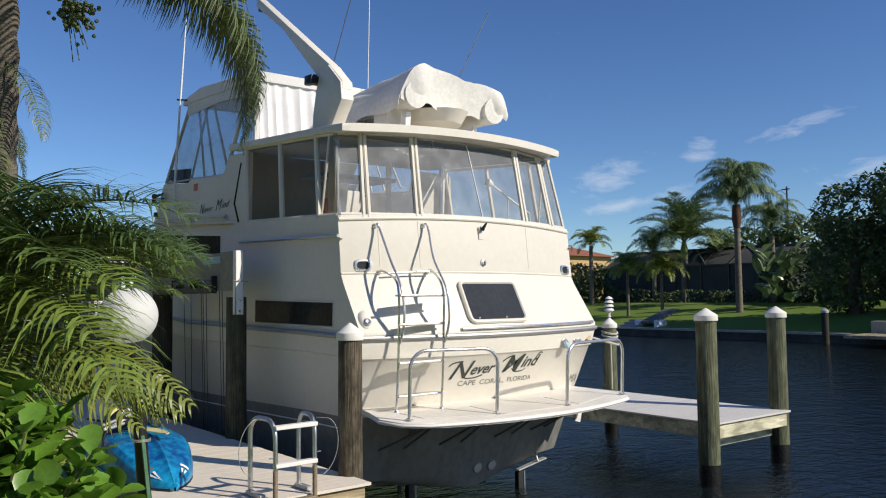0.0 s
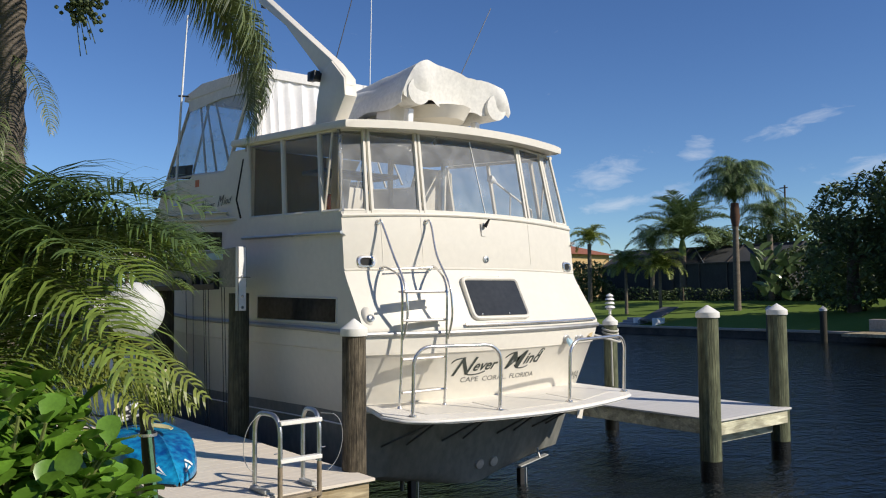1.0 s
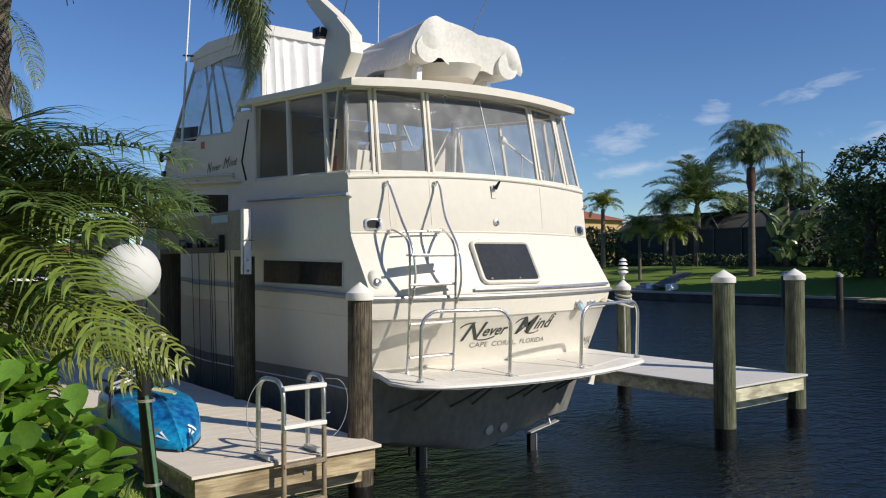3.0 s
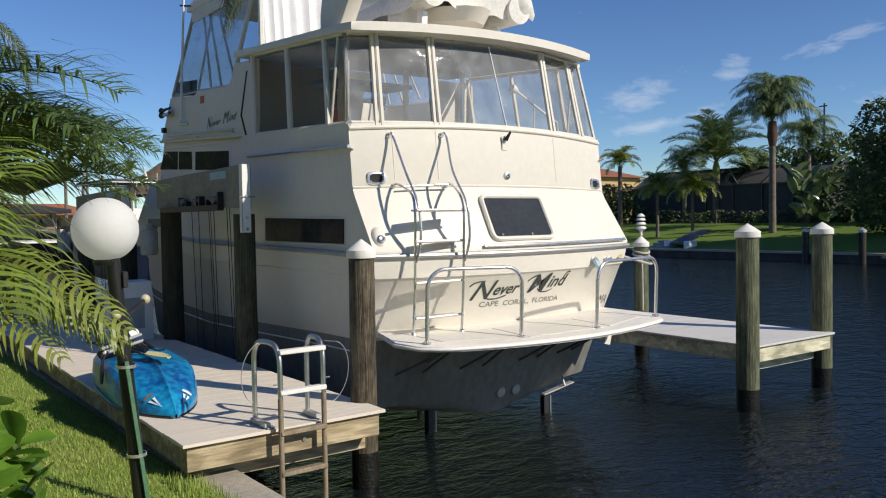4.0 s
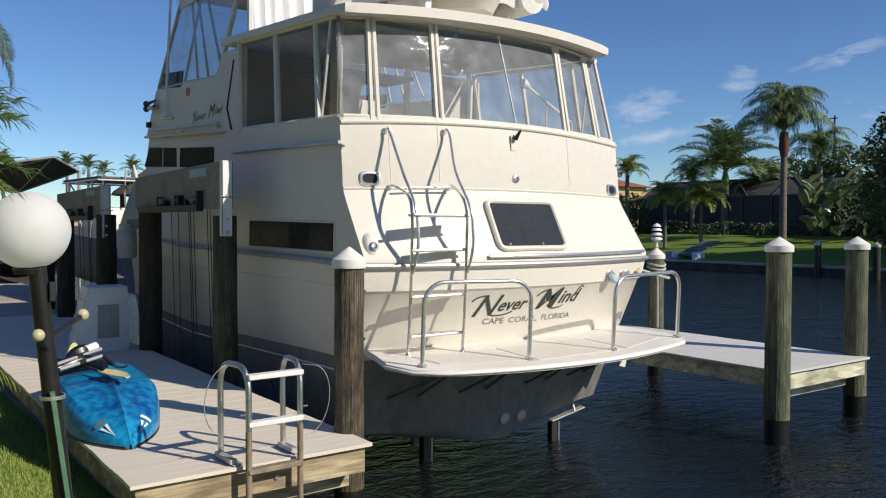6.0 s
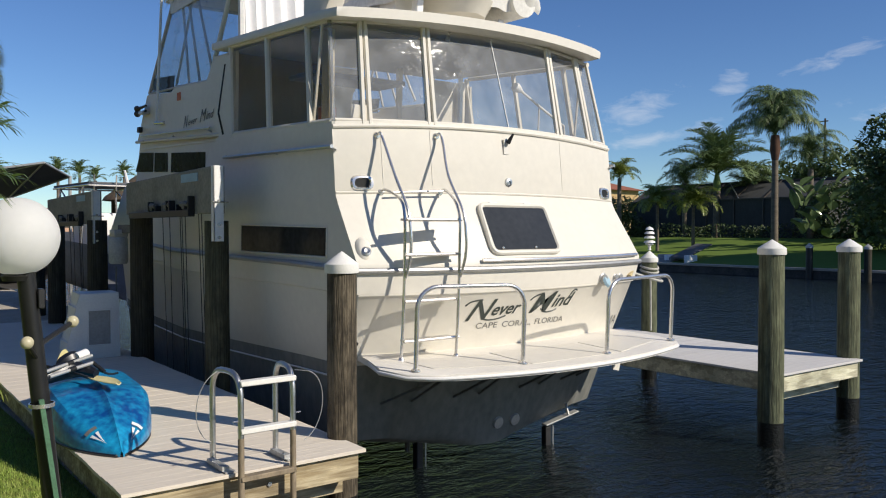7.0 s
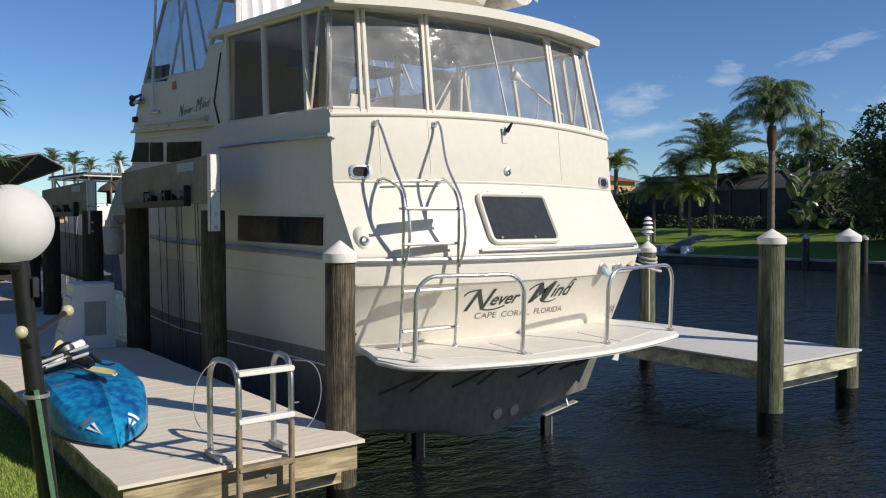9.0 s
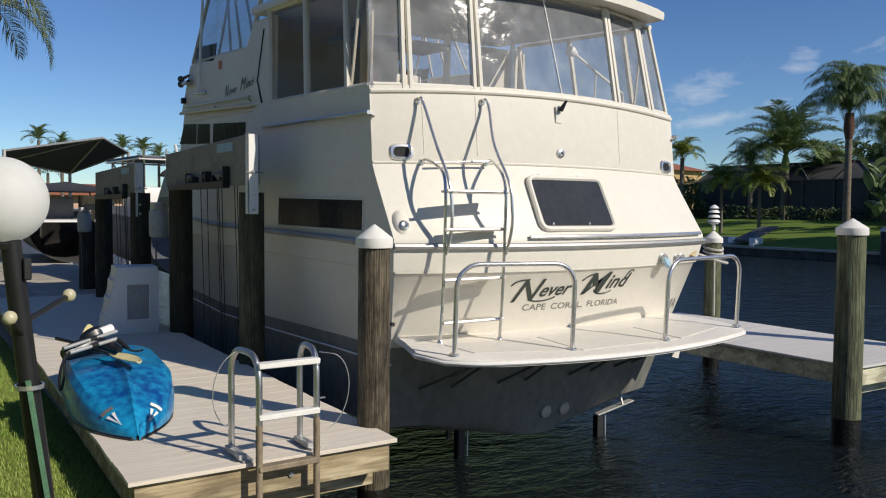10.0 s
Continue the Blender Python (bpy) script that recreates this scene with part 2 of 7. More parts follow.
PILEB = wood_mat("brown_green_pile_wood", (0.135, 0.13, 0.08), (0.05, 0.05, 0.032), scale=6.0, stretch=(1, 1, 0.07), bump=0.8, blotch=0.5)
PILEWET = mat("wet_pile", (0.018, 0.017, 0.013), 0.3, var=0.4, scale=9, bump=0.6, bscale=30)
LUMBER = wood_mat("lumber", (0.58, 0.50, 0.34), (0.30, 0.23, 0.13), scale=3.0, stretch=(0.10, 1, 1.6), bump=0.25)
# pier lumber: sunlight put into a paler colour
LUMBERP = wood_mat("sunlit_pale_lumber", (0.74, 0.71, 0.55), (0.48, 0.46, 0.32), scale=3.0, stretch=(0.10, 1, 1.6), bump=0.25)
DECKM = mat("composite_deck", (0.745, 0.665, 0.55), 0.7, var=0.07, scale=2.0, bump=0.25, bscale=60, stretch=(0.12, 1, 1), objvar=0.025, spec=0.3)
DECKR = mat("pale_deck", (0.62, 0.60, 0.57), 0.75, var=0.08, scale=2.0, bump=0.25, bscale=60, stretch=(0.12, 1, 1), objvar=0.04, spec=0.3)
CONC = mat("concrete", (0.46, 0.41, 0.33), 0.85, var=0.16, scale=1.8, bump=0.35, bscale=50)
KAYAK = mat("kayak_blue", (0.014, 0.36, 0.62), 0.28, var=0.25, scale=1.6, color2=(0.003, 0.06, 0.24), bump=0.05, bscale=12)
KAYBLK = mat("kayak_black", (0.012, 0.013, 0.016), 0.35, var=0.2, scale=3)
GLOBE = mat("opal_globe", (0.95, 0.94, 0.91), 0.55, var=0.02, scale=3, translucent=0.5, spec=0.3)
GREENP = mat("green_paint", (0.10, 0.22, 0.13), 0.5, var=0.2, scale=8)
BLACKP = mat("black_paint", (0.016, 0.016, 0.016), 0.45, var=0.2, scale=8)
BRASS = mat("aged_ball", (0.55, 0.50, 0.33), 0.4, var=0.15, scale=20)
ROPE = mat("rope", (0.62, 0.50, 0.28), 0.9, var=0.2, scale=40, bump=0.6, bscale=150)
ROPEW = mat("white_rope", (0.60, 0.58, 0.50), 0.9, var=0.2, scale=40, bump=0.6, bscale=150)
LAWN = mat("lawn_soil", (0.22, 0.33, 0.06), 0.95, var=0.2, scale=0.9, bump=0.8, bscale=60, color2=(0.19, 0.18, 0.06), spec=0.1)
FARLAWN = mat("far_lawn", (0.14, 0.20, 0.045), 0.95, var=0.2, scale=0.35, bump=0.5, bscale=8, color2=(0.11, 0.17, 0.03), spec=0.1)
GRASS = mat("grass_blades", (0.24, 0.38, 0.06), 0.6, var=0.2, scale=1.2, color2=(0.33, 0.36, 0.10), island=0.35, translucent=0.25, spec=0.3)
FROND = mat("frond_green", (0.20, 0.275, 0.055), 0.36, var=0.2, scale=3, island=0.40, translucent=0.30)
FRONDD = mat("frond_deep_green", (0.115, 0.18, 0.055), 0.34, var=0.2, scale=3, island=0.40, translucent=0.25)
FRONDQ = mat("frond_grey_green", (0.135, 0.17, 0.065), 0.42, var=0.2, scale=3, island=0.45, translucent=0.18)
FRONDY = mat("frond_yellow", (0.25, 0.295, 0.055), 0.42, var=0.2, scale=3, island=0.3, translucent=0.3)
FARFROND = mat("far_frond", (0.18, 0.25, 0.085), 0.5, var=0.2, scale=1.0, island=0.35, translucent=0.15)
CLUSIA = mat("broad_leaf", (0.13, 0.262, 0.029), 0.30, var=0.15, scale=9, island=0.30, translucent=0.22, coat=0.2)
STEM = mat("stem", (0.17, 0.20, 0.06), 0.6, var=0.15, scale=9)
TRUNK = mat("palm_trunk", (0.17, 0.14, 0.11), 0.9, var=0.25, scale=5, bump=0.9, bscale=14, stretch=(1, 1, 3))
TRUNKF = mat("far_palm_trunk", (0.20, 0.165, 0.12), 0.9, var=0.25, scale=3, bump=0.6, bscale=9, stretch=(1, 1, 3))
BOOT = mat("leaf_boots", (0.13, 0.065, 0.04), 0.9, var=0.25, scale=9, bump=0.8, bscale=20)
SHAFT = mat("crownshaft", (0.19, 0.26, 0.05), 0.5, var=0.1, scale=4)
TREELEAF = mat("tree_leaf", (0.105, 0.15, 0.05), 0.5, var=0.2, scale=0.6, island=0.45, translucent=0.18)
BARK = mat("bark", (0.12, 0.09, 0.06), 0.9, var=0.25, scale=6, bump=0.8, bscale=20)
HEDGE = mat("hedge_leaf", (0.105, 0.15, 0.05), 0.55, var=0.2, scale=0.7, island=0.45, translucent=0.2)
BIRD = mat("giant_leaf", (0.22, 0.30, 0.14), 0.22, var=0.15, scale=2, island=0.3, translucent=0.15)
FRUIT = mat("green_fruit", (0.10, 0.13, 0.05), 0.5, var=0.2, scale=20)
STUCCO = mat("yellow_stucco", (0.52, 0.36, 0.17), 0.9, var=0.08, scale=2, bump=0.3)
# wall behind the pool cage: shade put into the grey colour
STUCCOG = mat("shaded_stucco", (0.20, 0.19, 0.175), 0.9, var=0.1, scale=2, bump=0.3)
PINKS = mat("pink_stucco", (0.58, 0.36, 0.26), 0.9, var=0.08, scale=2, bump=0.3)
TILE = mat("clay_tile", (0.36, 0.13, 0.07), 0.8, var=0.25, scale=5, bump=0.6, bscale=20, island=0.2)
SCREEN = mat("insect_screen", (0.055, 0.057, 0.057), 0.8, var=0.2, scale=1)
SCRF = mat("bronze_frame", (0.06, 0.05, 0.042), 0.5, var=0.2, scale=2)
SHINGLE = mat("dark_shingle", (0.060, 0.058, 0.056), 0.9, var=0.25, scale=4, bump=0.5, bscale=30, island=0.2)
TARP = mat("canopy_fabric", (0.11, 0.115, 0.125), 0.7, var=0.12, scale=2)
NAVY = mat("navy_canvas", (0.012, 0.014, 0.028), 0.7, var=0.2, scale=3)
TEALH = mat("dark_boat_hull", (0.075, 0.072, 0.068), 0.65, var=0.2, scale=3)
SEAWALL = mat("far_seawall", (0.10, 0.09, 0.075), 0.9, var=0.3, scale=1.5, bump=0.5, bscale=10)
BEAMC = mat("beam_cover", (0.29, 0.275, 0.22), 0.7, var=0.2, scale=2.5, bump=0.1, bscale=12)
# pale boat cover, its shade put into a bluish-grey colour
BOATCOV = mat("shade_grey_boat_cover", (0.23, 0.24, 0.26), 0.8, var=0.15, scale=2, bump=0.3, bscale=8)
ALUW = mat("motor_paint", (0.45, 0.45, 0.43), 0.6, var=0.15, scale=4)
STEPG = mat("grey_step", (0.30, 0.31, 0.32), 0.8, var=0.12, scale=3)
PADDLE = mat("paddle_blade", (0.72, 0.63, 0.30), 0.5, var=0.08, scale=8)


def water_mat():
    m = bpy.data.materials.new("canal_water")
    m.use_nodes = True
    n, l = m.node_tree.nodes, m.node_tree.links
    b = n["Principled BSDF"]
    b.inputs["Base Color"].default_value = (0.006, 0.009, 0.010, 1)
    b.inputs["Roughness"].default_value, b.inputs["IOR"].default_value = 0.04, 1.33
    t, mp = n.new("ShaderNodeTexCoord"), n.new("ShaderNodeMapping")
    mp.inputs["Rotation"].default_value = (0, 0, radians(35))
    mp.inputs["Scale"].default_value = (0.6, 1.2, 1.0)
    l.new(t.outputs["Object"], mp.inputs["Vector"])
    prev = None
    for sc, dist, st, det in ((0.9, 0.22, 0.30, 2), (4.2, 0.10, 0.6, 3), (13.0, 0.035, 0.7, 3)):
        nz, bp = n.new("ShaderNodeTexNoise"), n.new("ShaderNodeBump")
        nz.inputs["Scale"].default_value, nz.inputs["Detail"].default_value = sc, det
        nz.inputs["Distortion"].default_value = 0.6
        bp.inputs["Strength"].default_value, bp.inputs["Distance"].default_value = st, dist
        l.new(mp.outputs[0], nz.inputs["Vector"])
        l.new(nz.outputs["Fac"], bp.inputs["Height"])
        if prev:
            l.new(prev.outputs[0], bp.inputs["Normal"])
        prev = bp
    l.new(prev.outputs[0], b.inputs["Normal"])
    return m


WATER = water_mat()


# ---- mesh helpers ----
def finish(name, bm, material, smooth=40):
    bmesh.ops.remove_doubles(bm, verts=bm.verts, dist=1e-5)
    bmesh.ops.recalc_face_normals(bm, faces=bm.faces)
    me = bpy.data.meshes.new(name)
    bm.to_mesh(me)
    bm.free()
    me.materials.append(material)
    if smooth:
        me.shade_smooth()
        me.set_sharp_from_angle(angle=radians(smooth))
    return me


def part(name, bm, material, parent=None, label="", smooth=40):
    """Links a bmesh as one mesh object, under a thing or a part."""
    ob = new(name, finish(name, bm, material, smooth))
    if parent:
        ob.parent = parent
    return tagged(ob, label)


def raw(name, verts, faces, material, parent=None, smooth=False):
    me = bpy.data.meshes.new(name)
    me.from_pydata(verts, [], faces)
    me.materials.append(material)
    if smooth:
        me.shade_smooth()
    ob = new(name, me)
    if parent:
        ob.parent = parent
    return ob


def thing(name, m, label, category, group="", kind=""):
    ob = new(name)
    ob.empty_display_size = 0.2
    ob.matrix_world = m
    return tagged(ob, label, category, group, kind)


def bx(x0, x1, y0, y1, z0, z1, bevel=0.0, bm=None):
    bm = bm or bmesh.new()
    r = bmesh.ops.create_cube(bm, size=1)
    for v in r["verts"]:
        v.co = Vector(((x0 + x1) / 2 + v.co.x * (x1 - x0), (y0 + y1) / 2 + v.co.y * (y1 - y0), (z0 + z1) / 2 + v.co.z * (z1 - z0)))
    if bevel:
        es = list({e for v in r["verts"] for e in v.link_edges})
        bmesh.ops.bevel(bm, geom=es, offset=bevel, segments=1 if bevel < 0.012 else 2, affect="EDGES", profile=0.6)
    return bm


def prism(poly, axis, a, b, bevel=0.0, bm=None):
    """A flat polygon drawn out along an axis from a to b. poly holds the two other coordinates, in axis order."""
    bm = bm or bmesh.new()
    def at(p, d):
        return {"x": (d, p[0], p[1]), "y": (p[0], d, p[1]), "z": (p[0], p[1], d)}[axis]
    lo = [bm.verts.new(at(p, a)) for p in poly]
    hi = [bm.verts.new(at(p, b)) for p in poly]
    fs = [bm.faces.new(lo[::-1]), bm.faces.new(hi)]
    k = len(poly)
    for i in range(k):
        fs.append(bm.faces.new((lo[i], lo[(i + 1) % k], hi[(i + 1) % k], hi[i])))
    if bevel:
        es = list({e for f in fs[:2] for e in f.edges})
        bmesh.ops.bevel(bm, geom=es, offset=bevel, segments=1 if bevel < 0.012 else 2, affect="EDGES", profile=0.6)
    return bm


def tube(pts, r, seg=10, bm=None, caps=True, closed=False):
    """A round tube along points; r may be a list."""
    bm = bm or bmesh.new()
    pts = [Vector(p) for p in pts]
    k = len(pts)
    rs = r if isinstance(r, (list, tuple)) else [r] * k
    rings, ref = [], None
    for i, p in enumerate(pts):
        a = pts[(i - 1) % k] if (i or closed) else p
        b = pts[(i + 1) % k] if (i < k - 1 or closed) else p
        d = (b - a).normalized()
        if ref is None:
            ref = d.orthogonal().normalized()
        ref = (ref - d * ref.dot(d)).normalized()
        o = d.cross(ref)
        rings.append([bm.verts.new(p + rs[i] * (math.cos(2 * math.pi * j / seg) * ref + math.sin(2 * math.pi * j / seg) * o)) for j in range(seg)])
    for i in range(k if closed else k - 1):
        A, B = rings[i], rings[(i + 1) % k]
        for j in range(seg):
            bm.faces.new((A[j], A[(j + 1) % seg], B[(j + 1) % seg], B[j]))
    if caps and not closed:
        bm.faces.new(rings[0][::-1])
        bm.faces.new(rings[-1])
    return bm


def smoothed(pts, n=6, closed=False):
    """Catmull-Rom through points."""
    P = [Vector(p) for p in pts]
    k, out = len(P), []
    for i in range(k if closed else k - 1):
        p0, p1 = P[i - 1] if (i or closed) else P[0], P[i]
        p2 = P[(i + 1) % k]
        p3 = P[(i + 2) % k] if (closed or i + 2 < k) else P[-1]
        for s in range(n):
            t = s / n
            out.append(0.5 * ((2 * p1) + (p2 - p0) * t + (2 * p0 - 5 * p1 + 4 * p2 - p3) * t * t + (3 * p1 - p0 - 3 * p2 + p3) * t ** 3))
    if not closed:
        out.append(P[-1])
    return out


def arch(p0, p1, h, corner=0.12, n=6):
    """Points of an upside-down U with rounded corners, from foot to foot."""
    p0, p1 = Vector(p0), Vector(p1)
    u = (p1 - p0).normalized()
    up = Vector((0, 0, 1))
    pts = [p0, p0 + up * (h - corner)]
    for i in range(1, n + 1):
        a = math.pi / 2 * i / n
        pts.append(p0 + up * (h - corner) + u * corner * (1 - math.cos(a)) + up * corner * math.sin(a))
    for i in range(0, n + 1):
        a = math.pi / 2 * i / n
        pts.append(p1 + up * (h - corner) - u * corner * (1 - math.sin(a)) + up * corner * math.cos(a))
    pts.append(p1)
    return pts


def lathe(profile, seg=24, bm=None, at=(0, 0, 0)):
    """Revolve (radius, height) pairs about z."""
    bm = bm or bmesh.new()
    rings = []
    for r, z in profile:
        if r < 1e-6:
            rings.append([bm.verts.new((at[0], at[1], at[2] + z))])
        else:
            rings.append([bm.verts.new((at[0] + r * math.cos(2 * math.pi * j / seg), at[1] + r * math.sin(2 * math.pi * j / seg), at[2] + z)) for j in range(seg)])
    for A, B in zip(rings, rings[1:]):
        for j in range(seg):
            k = (j + 1) % seg
            if len(A) == 1 and len(B) > 1:
                bm.faces.new((A[0], B[k], B[j]))
            elif len(B) == 1 and len(A) > 1:
                bm.faces.new((A[j], A[k], B[0]))
            elif len(A) > 1:
                bm.faces.new((A[j], A[k], B[k], B[j]))
    return bm


def grid(fn, us, vs, bm=None):
    """A sheet of quads over fn(u, v)."""
    bm = bm or bmesh.new()
    V = [[bm.verts.new(fn(u, v)) for u in us] for v in vs]
    for i in range(len(vs) - 1):
        for j in range(len(us) - 1):
            bm.faces.new((V[i][j], V[i][j + 1], V[i + 1][j + 1], V[i + 1][j]))
    return bm


def thicken(bm, d):
    """Give an open sheet depth."""
    bmesh.ops.recalc_face_normals(bm, faces=bm.faces)
    bmesh.ops.solidify(bm, geom=list(bm.faces), thickness=d)
    return bm


def lin(a, b, n):
    return [a + (b - a) * i / n for i in range(n + 1)]


def lettering(name, text, height, fn, material, parent, shear=0.0, width=None, label="", bold=0.0):
    """Built-in letters laid on a surface: fn(u, v) takes metres along and up and gives the place."""
    cu = bpy.data.curves.new(name, "FONT")
    cu.body, cu.size, cu.shear, cu.resolution_u, cu.offset = text, height / 0.72, shear, 3, bold
    tmp = bpy.data.objects.new(name, cu)
    scene.collection.objects.link(tmp)
    me = bpy.data.meshes.new_from_object(tmp)
    bpy.data.objects.remove(tmp)
    bm = bmesh.new()
    bm.from_mesh(me)
    xs = [v.co.x for v in bm.verts]
    x0, k = min(xs), (width / (max(xs) - min(xs)) if width else 1.0)
    bmesh.ops.subdivide_edges(bm, edges=[e for e in bm.edges if e.calc_length() > 0.15], cuts=2)
    for v in bm.verts:
        v.co = fn((v.co.x - x0) * k, v.co.y)
    return part(name, bm, material, parent, label, smooth=0)

# ---- water and land ----
WZ = -0.95
bm = grid(lambda u, v: (u, v, WZ), [-1.4, 20, 60, 200, 900], [-900, -60, 0, 20, 60, 200, 900])
tagged(part("water", bm, WATER, smooth=0), "dark rippled canal water with blue sky reflections", "water", kind="structure")


def lawn_z(x, y):
    d = max(0.0, -2.0 - x)
    return -0.40 + 0.23 * min(d, 5.0) + 0.02 * max(0.0, min(d, 30.0) - 5.0) + 0.02 * noise.noise((x * 0.7, y * 0.7, 0))


xs = [-900, -200, -60, -25, -14] + lin(-10, -1.9, 30)
ys = [-900, -200, -60, -25, -14] + lin(-10, 14, 60) + [20, 40, 90, 300, 900]
bm = grid(lambda u, v: (u, v, lawn_z(u, v)), xs, ys)
tagged(part("ground", bm, LAWN), "short green lawn with dry patches sloping to the seawall", "lawn", kind="structure")

bm = bx(-1.95, -1.52, -40, 12.9, -0.62, -0.38, 0.02)
tagged(part("seawall_cap", bm, CONC), "weathered beige concrete cap of the seawall", "seawall", kind="structure")
bm = bx(-1.80, -1.56, -40, 60, -2.4, -0.62)
tagged(part("seawall", bm, CONC), "vertical concrete seawall below the cap", "seawall", kind="structure")

# concrete terrace at the far end of the dock
patio = thing("terrace", pose(0, 0, 0), "pale concrete terrace slabs beyond the dock", "terrace", kind="structure")
for i in range(3):
    for j in range(5):
        part("slab", bx(-5.6 + 2.3 * i, -3.32 + 2.3 * i, 13.05 + 3.4 * j, 16.43 + 3.4 * j, -0.5, 0.0, 0.012), CONC, patio)

# far bank
def far_z(x, y):
    d = max(0.0, x - 43.6)
    return -0.38 + 0.115 * min(d, 14) + min(1.2, 0.10 * max(0.0, 20 - y)) * min(d, 11) / 11 + 0.04 * noise.noise((x * 0.2, y * 0.2, 3))


xs = lin(43.5, 66, 20) + [80, 130, 250, 900]
bm = grid(lambda u, v: (u, v, far_z(u, v)), xs, [-900, -200, -60] + lin(-20, 60, 30) + [100, 250, 900])
tagged(part("far_ground", bm, FARLAWN), "green lawn of the opposite bank with shaded patches", "lawn", kind="structure")
bm = bx(43.0, 43.5, -400, 400, -2.4, -0.48)
tagged(part("far_seawall", bm, SEAWALL), "dark stained seawall of the opposite bank", "seawall", kind="structure")
tagged(part("far_seawall_cap", bx(42.9, 43.55, -400, 400, -0.48, -0.34, 0.01), CONC), "pale concrete cap of the far seawall", "seawall", kind="structure")
# land behind the head of the canal
bm = grid(lambda u, v: (u, v, -0.3 + 0.004 * (v - 95)), [-1.5, 10, 43.4], [95, 110, 150, 900])
tagged(part("far_ground_north", bm, FARLAWN), "land at the far head of the canal", "lawn", kind="structure")
tagged(part("far_seawall_north", bx(-1.5, 43.0, 94.6, 95, -2.4, -0.28), SEAWALL), "seawall at the far head of the canal", "seawall", kind="structure")


# ---- docks ----
def pile(x, y, top, r=0.135, m=PILE, wet=-0.55, cap=True, lean=(0, 0), label="", group="dock piles", caph=0.2):
    p = thing("dock_pile", pose(x, y, 0), label or "round weathered timber pile with a white cone cap", "pile", group)
    rnd = random.Random(int(x * 97 + y * 131))
    def shaft(z0, z1, n, k):
        b = bmesh.new()
        rings = []
        for i in range(n + 1):
            z = z0 + (z1 - z0) * i / n
            rr = k * (1 + 0.035 * (top - z) / 2)
            rings.append([b.verts.new((lean[0] * z + rr * (1 + 0.025 * noise.noise((math.cos(a) * 2 + x, math.sin(a) * 2 + y, z * 1.5))) * math.cos(a),
                                       lean[1] * z + rr * (1 + 0.025 * noise.noise((math.cos(a) * 2 + x, math.sin(a) * 2 + y, z * 1.5 + 9))) * math.sin(a), z)) for a in [2 * math.pi * j / 20 for j in range(20)]])
        for A, B in zip(rings, rings[1:]):
            for j in range(20):
                b.faces.new((A[j], A[(j + 1) % 20], B[(j + 1) % 20], B[j]))
        b.faces.new(rings[-1])
        b.faces.new(rings[0][::-1])
        return b
    part("shaft", shaft(wet, top, 16, r), m, p)
    part("wet_foot", shaft(-2.6, wet, 8, r * 0.995), PILEWET, p, "black wet foot below the tide line")
    if cap:
        b = lathe([(0, 0.0), (r + 0.02, 0.0), (r + 0.024, 0.012), (r + 0.022, 0.085), (r + 0.004, 0.10), (0.014, caph), (0, caph + 0.006)], 24, at=(lean[0] * top, lean[1] * top, top - 0.085 + 0.05))
        part("cap", b, CAPW, p, "white plastic cone cap")
    return p


def dock(name, x0, x1, length, board, deck, frame_m, label, overhang=0.05):
    """A plank dock built along +y from its own corner; the boards lie across."""
    d = thing(name, pose(0, 0, 0), label, "dock")
    n = int(length / board)
    me = finish("deck_board", bx(x0 - overhang, x1 + overhang, 0.0006, board - 0.0006, -0.032, 0.0, 0.0014), deck)
    for i in range(n):
        ob = new("deck_board", me)
        ob.parent = d
        ob.location = (0.004 * math.sin(i * 7.3), i * board - overhang, 0.0008 * math.sin(i * 3.1))
    yl = n * board - overhang
    part("end_beam", bx(x0, x1, 0.0, 0.045, -0.27, -0.036, 0.004), frame_m, d, "yellowish treated end beam")
    for x in (x0, x1 - 0.045):
        part("side_beam", bx(x, x + 0.045, 0.046, yl, -0.27, -0.036, 0.004), frame_m, d)
    for i in range(1, int(yl / 1.6) + 1):
        part("joist", bx(x0 + 0.05, x1 - 0.05, i * 1.6, i * 1.6 + 0.045, -0.25, -0.036), frame_m, d)
    part("cross_beam", bx(x0 + 0.05, x1 - 0.02, 0.25, 0.32, -0.46, -0.275, 0.004), frame_m, d)
    return d


dockL = dock("timber_dock", -2.06, -0.03, 13.1, 0.142, DECKM, LUMBER, "grey composite plank dock on treated timber framing")
dockL.matrix_world = pose(0, 0, 0, 0, 0, -1.0)
part("bolt", lathe([(0, 0), (0.02, 0), (0.02, 0.012), (0, 0.014)], 10, at=(0, 0, 0)), STEEL, dockL).matrix_basis = pose(-0.9, -0.003, -0.16, 90, 0, 0)

dockR = dock("finger_pier", -2.12, 0.0, 4.9, 0.142, DECKR, LUMBERP, "short pale plank pier on treated timber framing")
dockR.matrix_world = pose(8.63, -0.40, 0.0, 0, 0, -2.0)

pile(0.07, 0.45, 1.60, 0.140, PILE, -0.55, label="dark weathered timber pile with white cone cap beside the yacht")
pile(0.19, 3.76, 2.09, 0.150, PILEB, -0.6, cap=False, label="greenish timber lift pile without a cap")
pile(6.30, -0.33, 1.67, 0.163, PILEG, -0.62, lean=(0.0, 0), label="green-stained timber pile with white cone cap, inner pier corner")
pile(8.74, -0.20, 1.66, 0.160, PILEG, -0.62, lean=(0.0, 0), label="green-stained timber pile with white cone cap, outer pier corner")
pile(9.04, 3.82, 1.37, 0.146, PILEG, -0.58, label="timber pile with a white cone cap carrying a tiered lamp", caph=0.22)
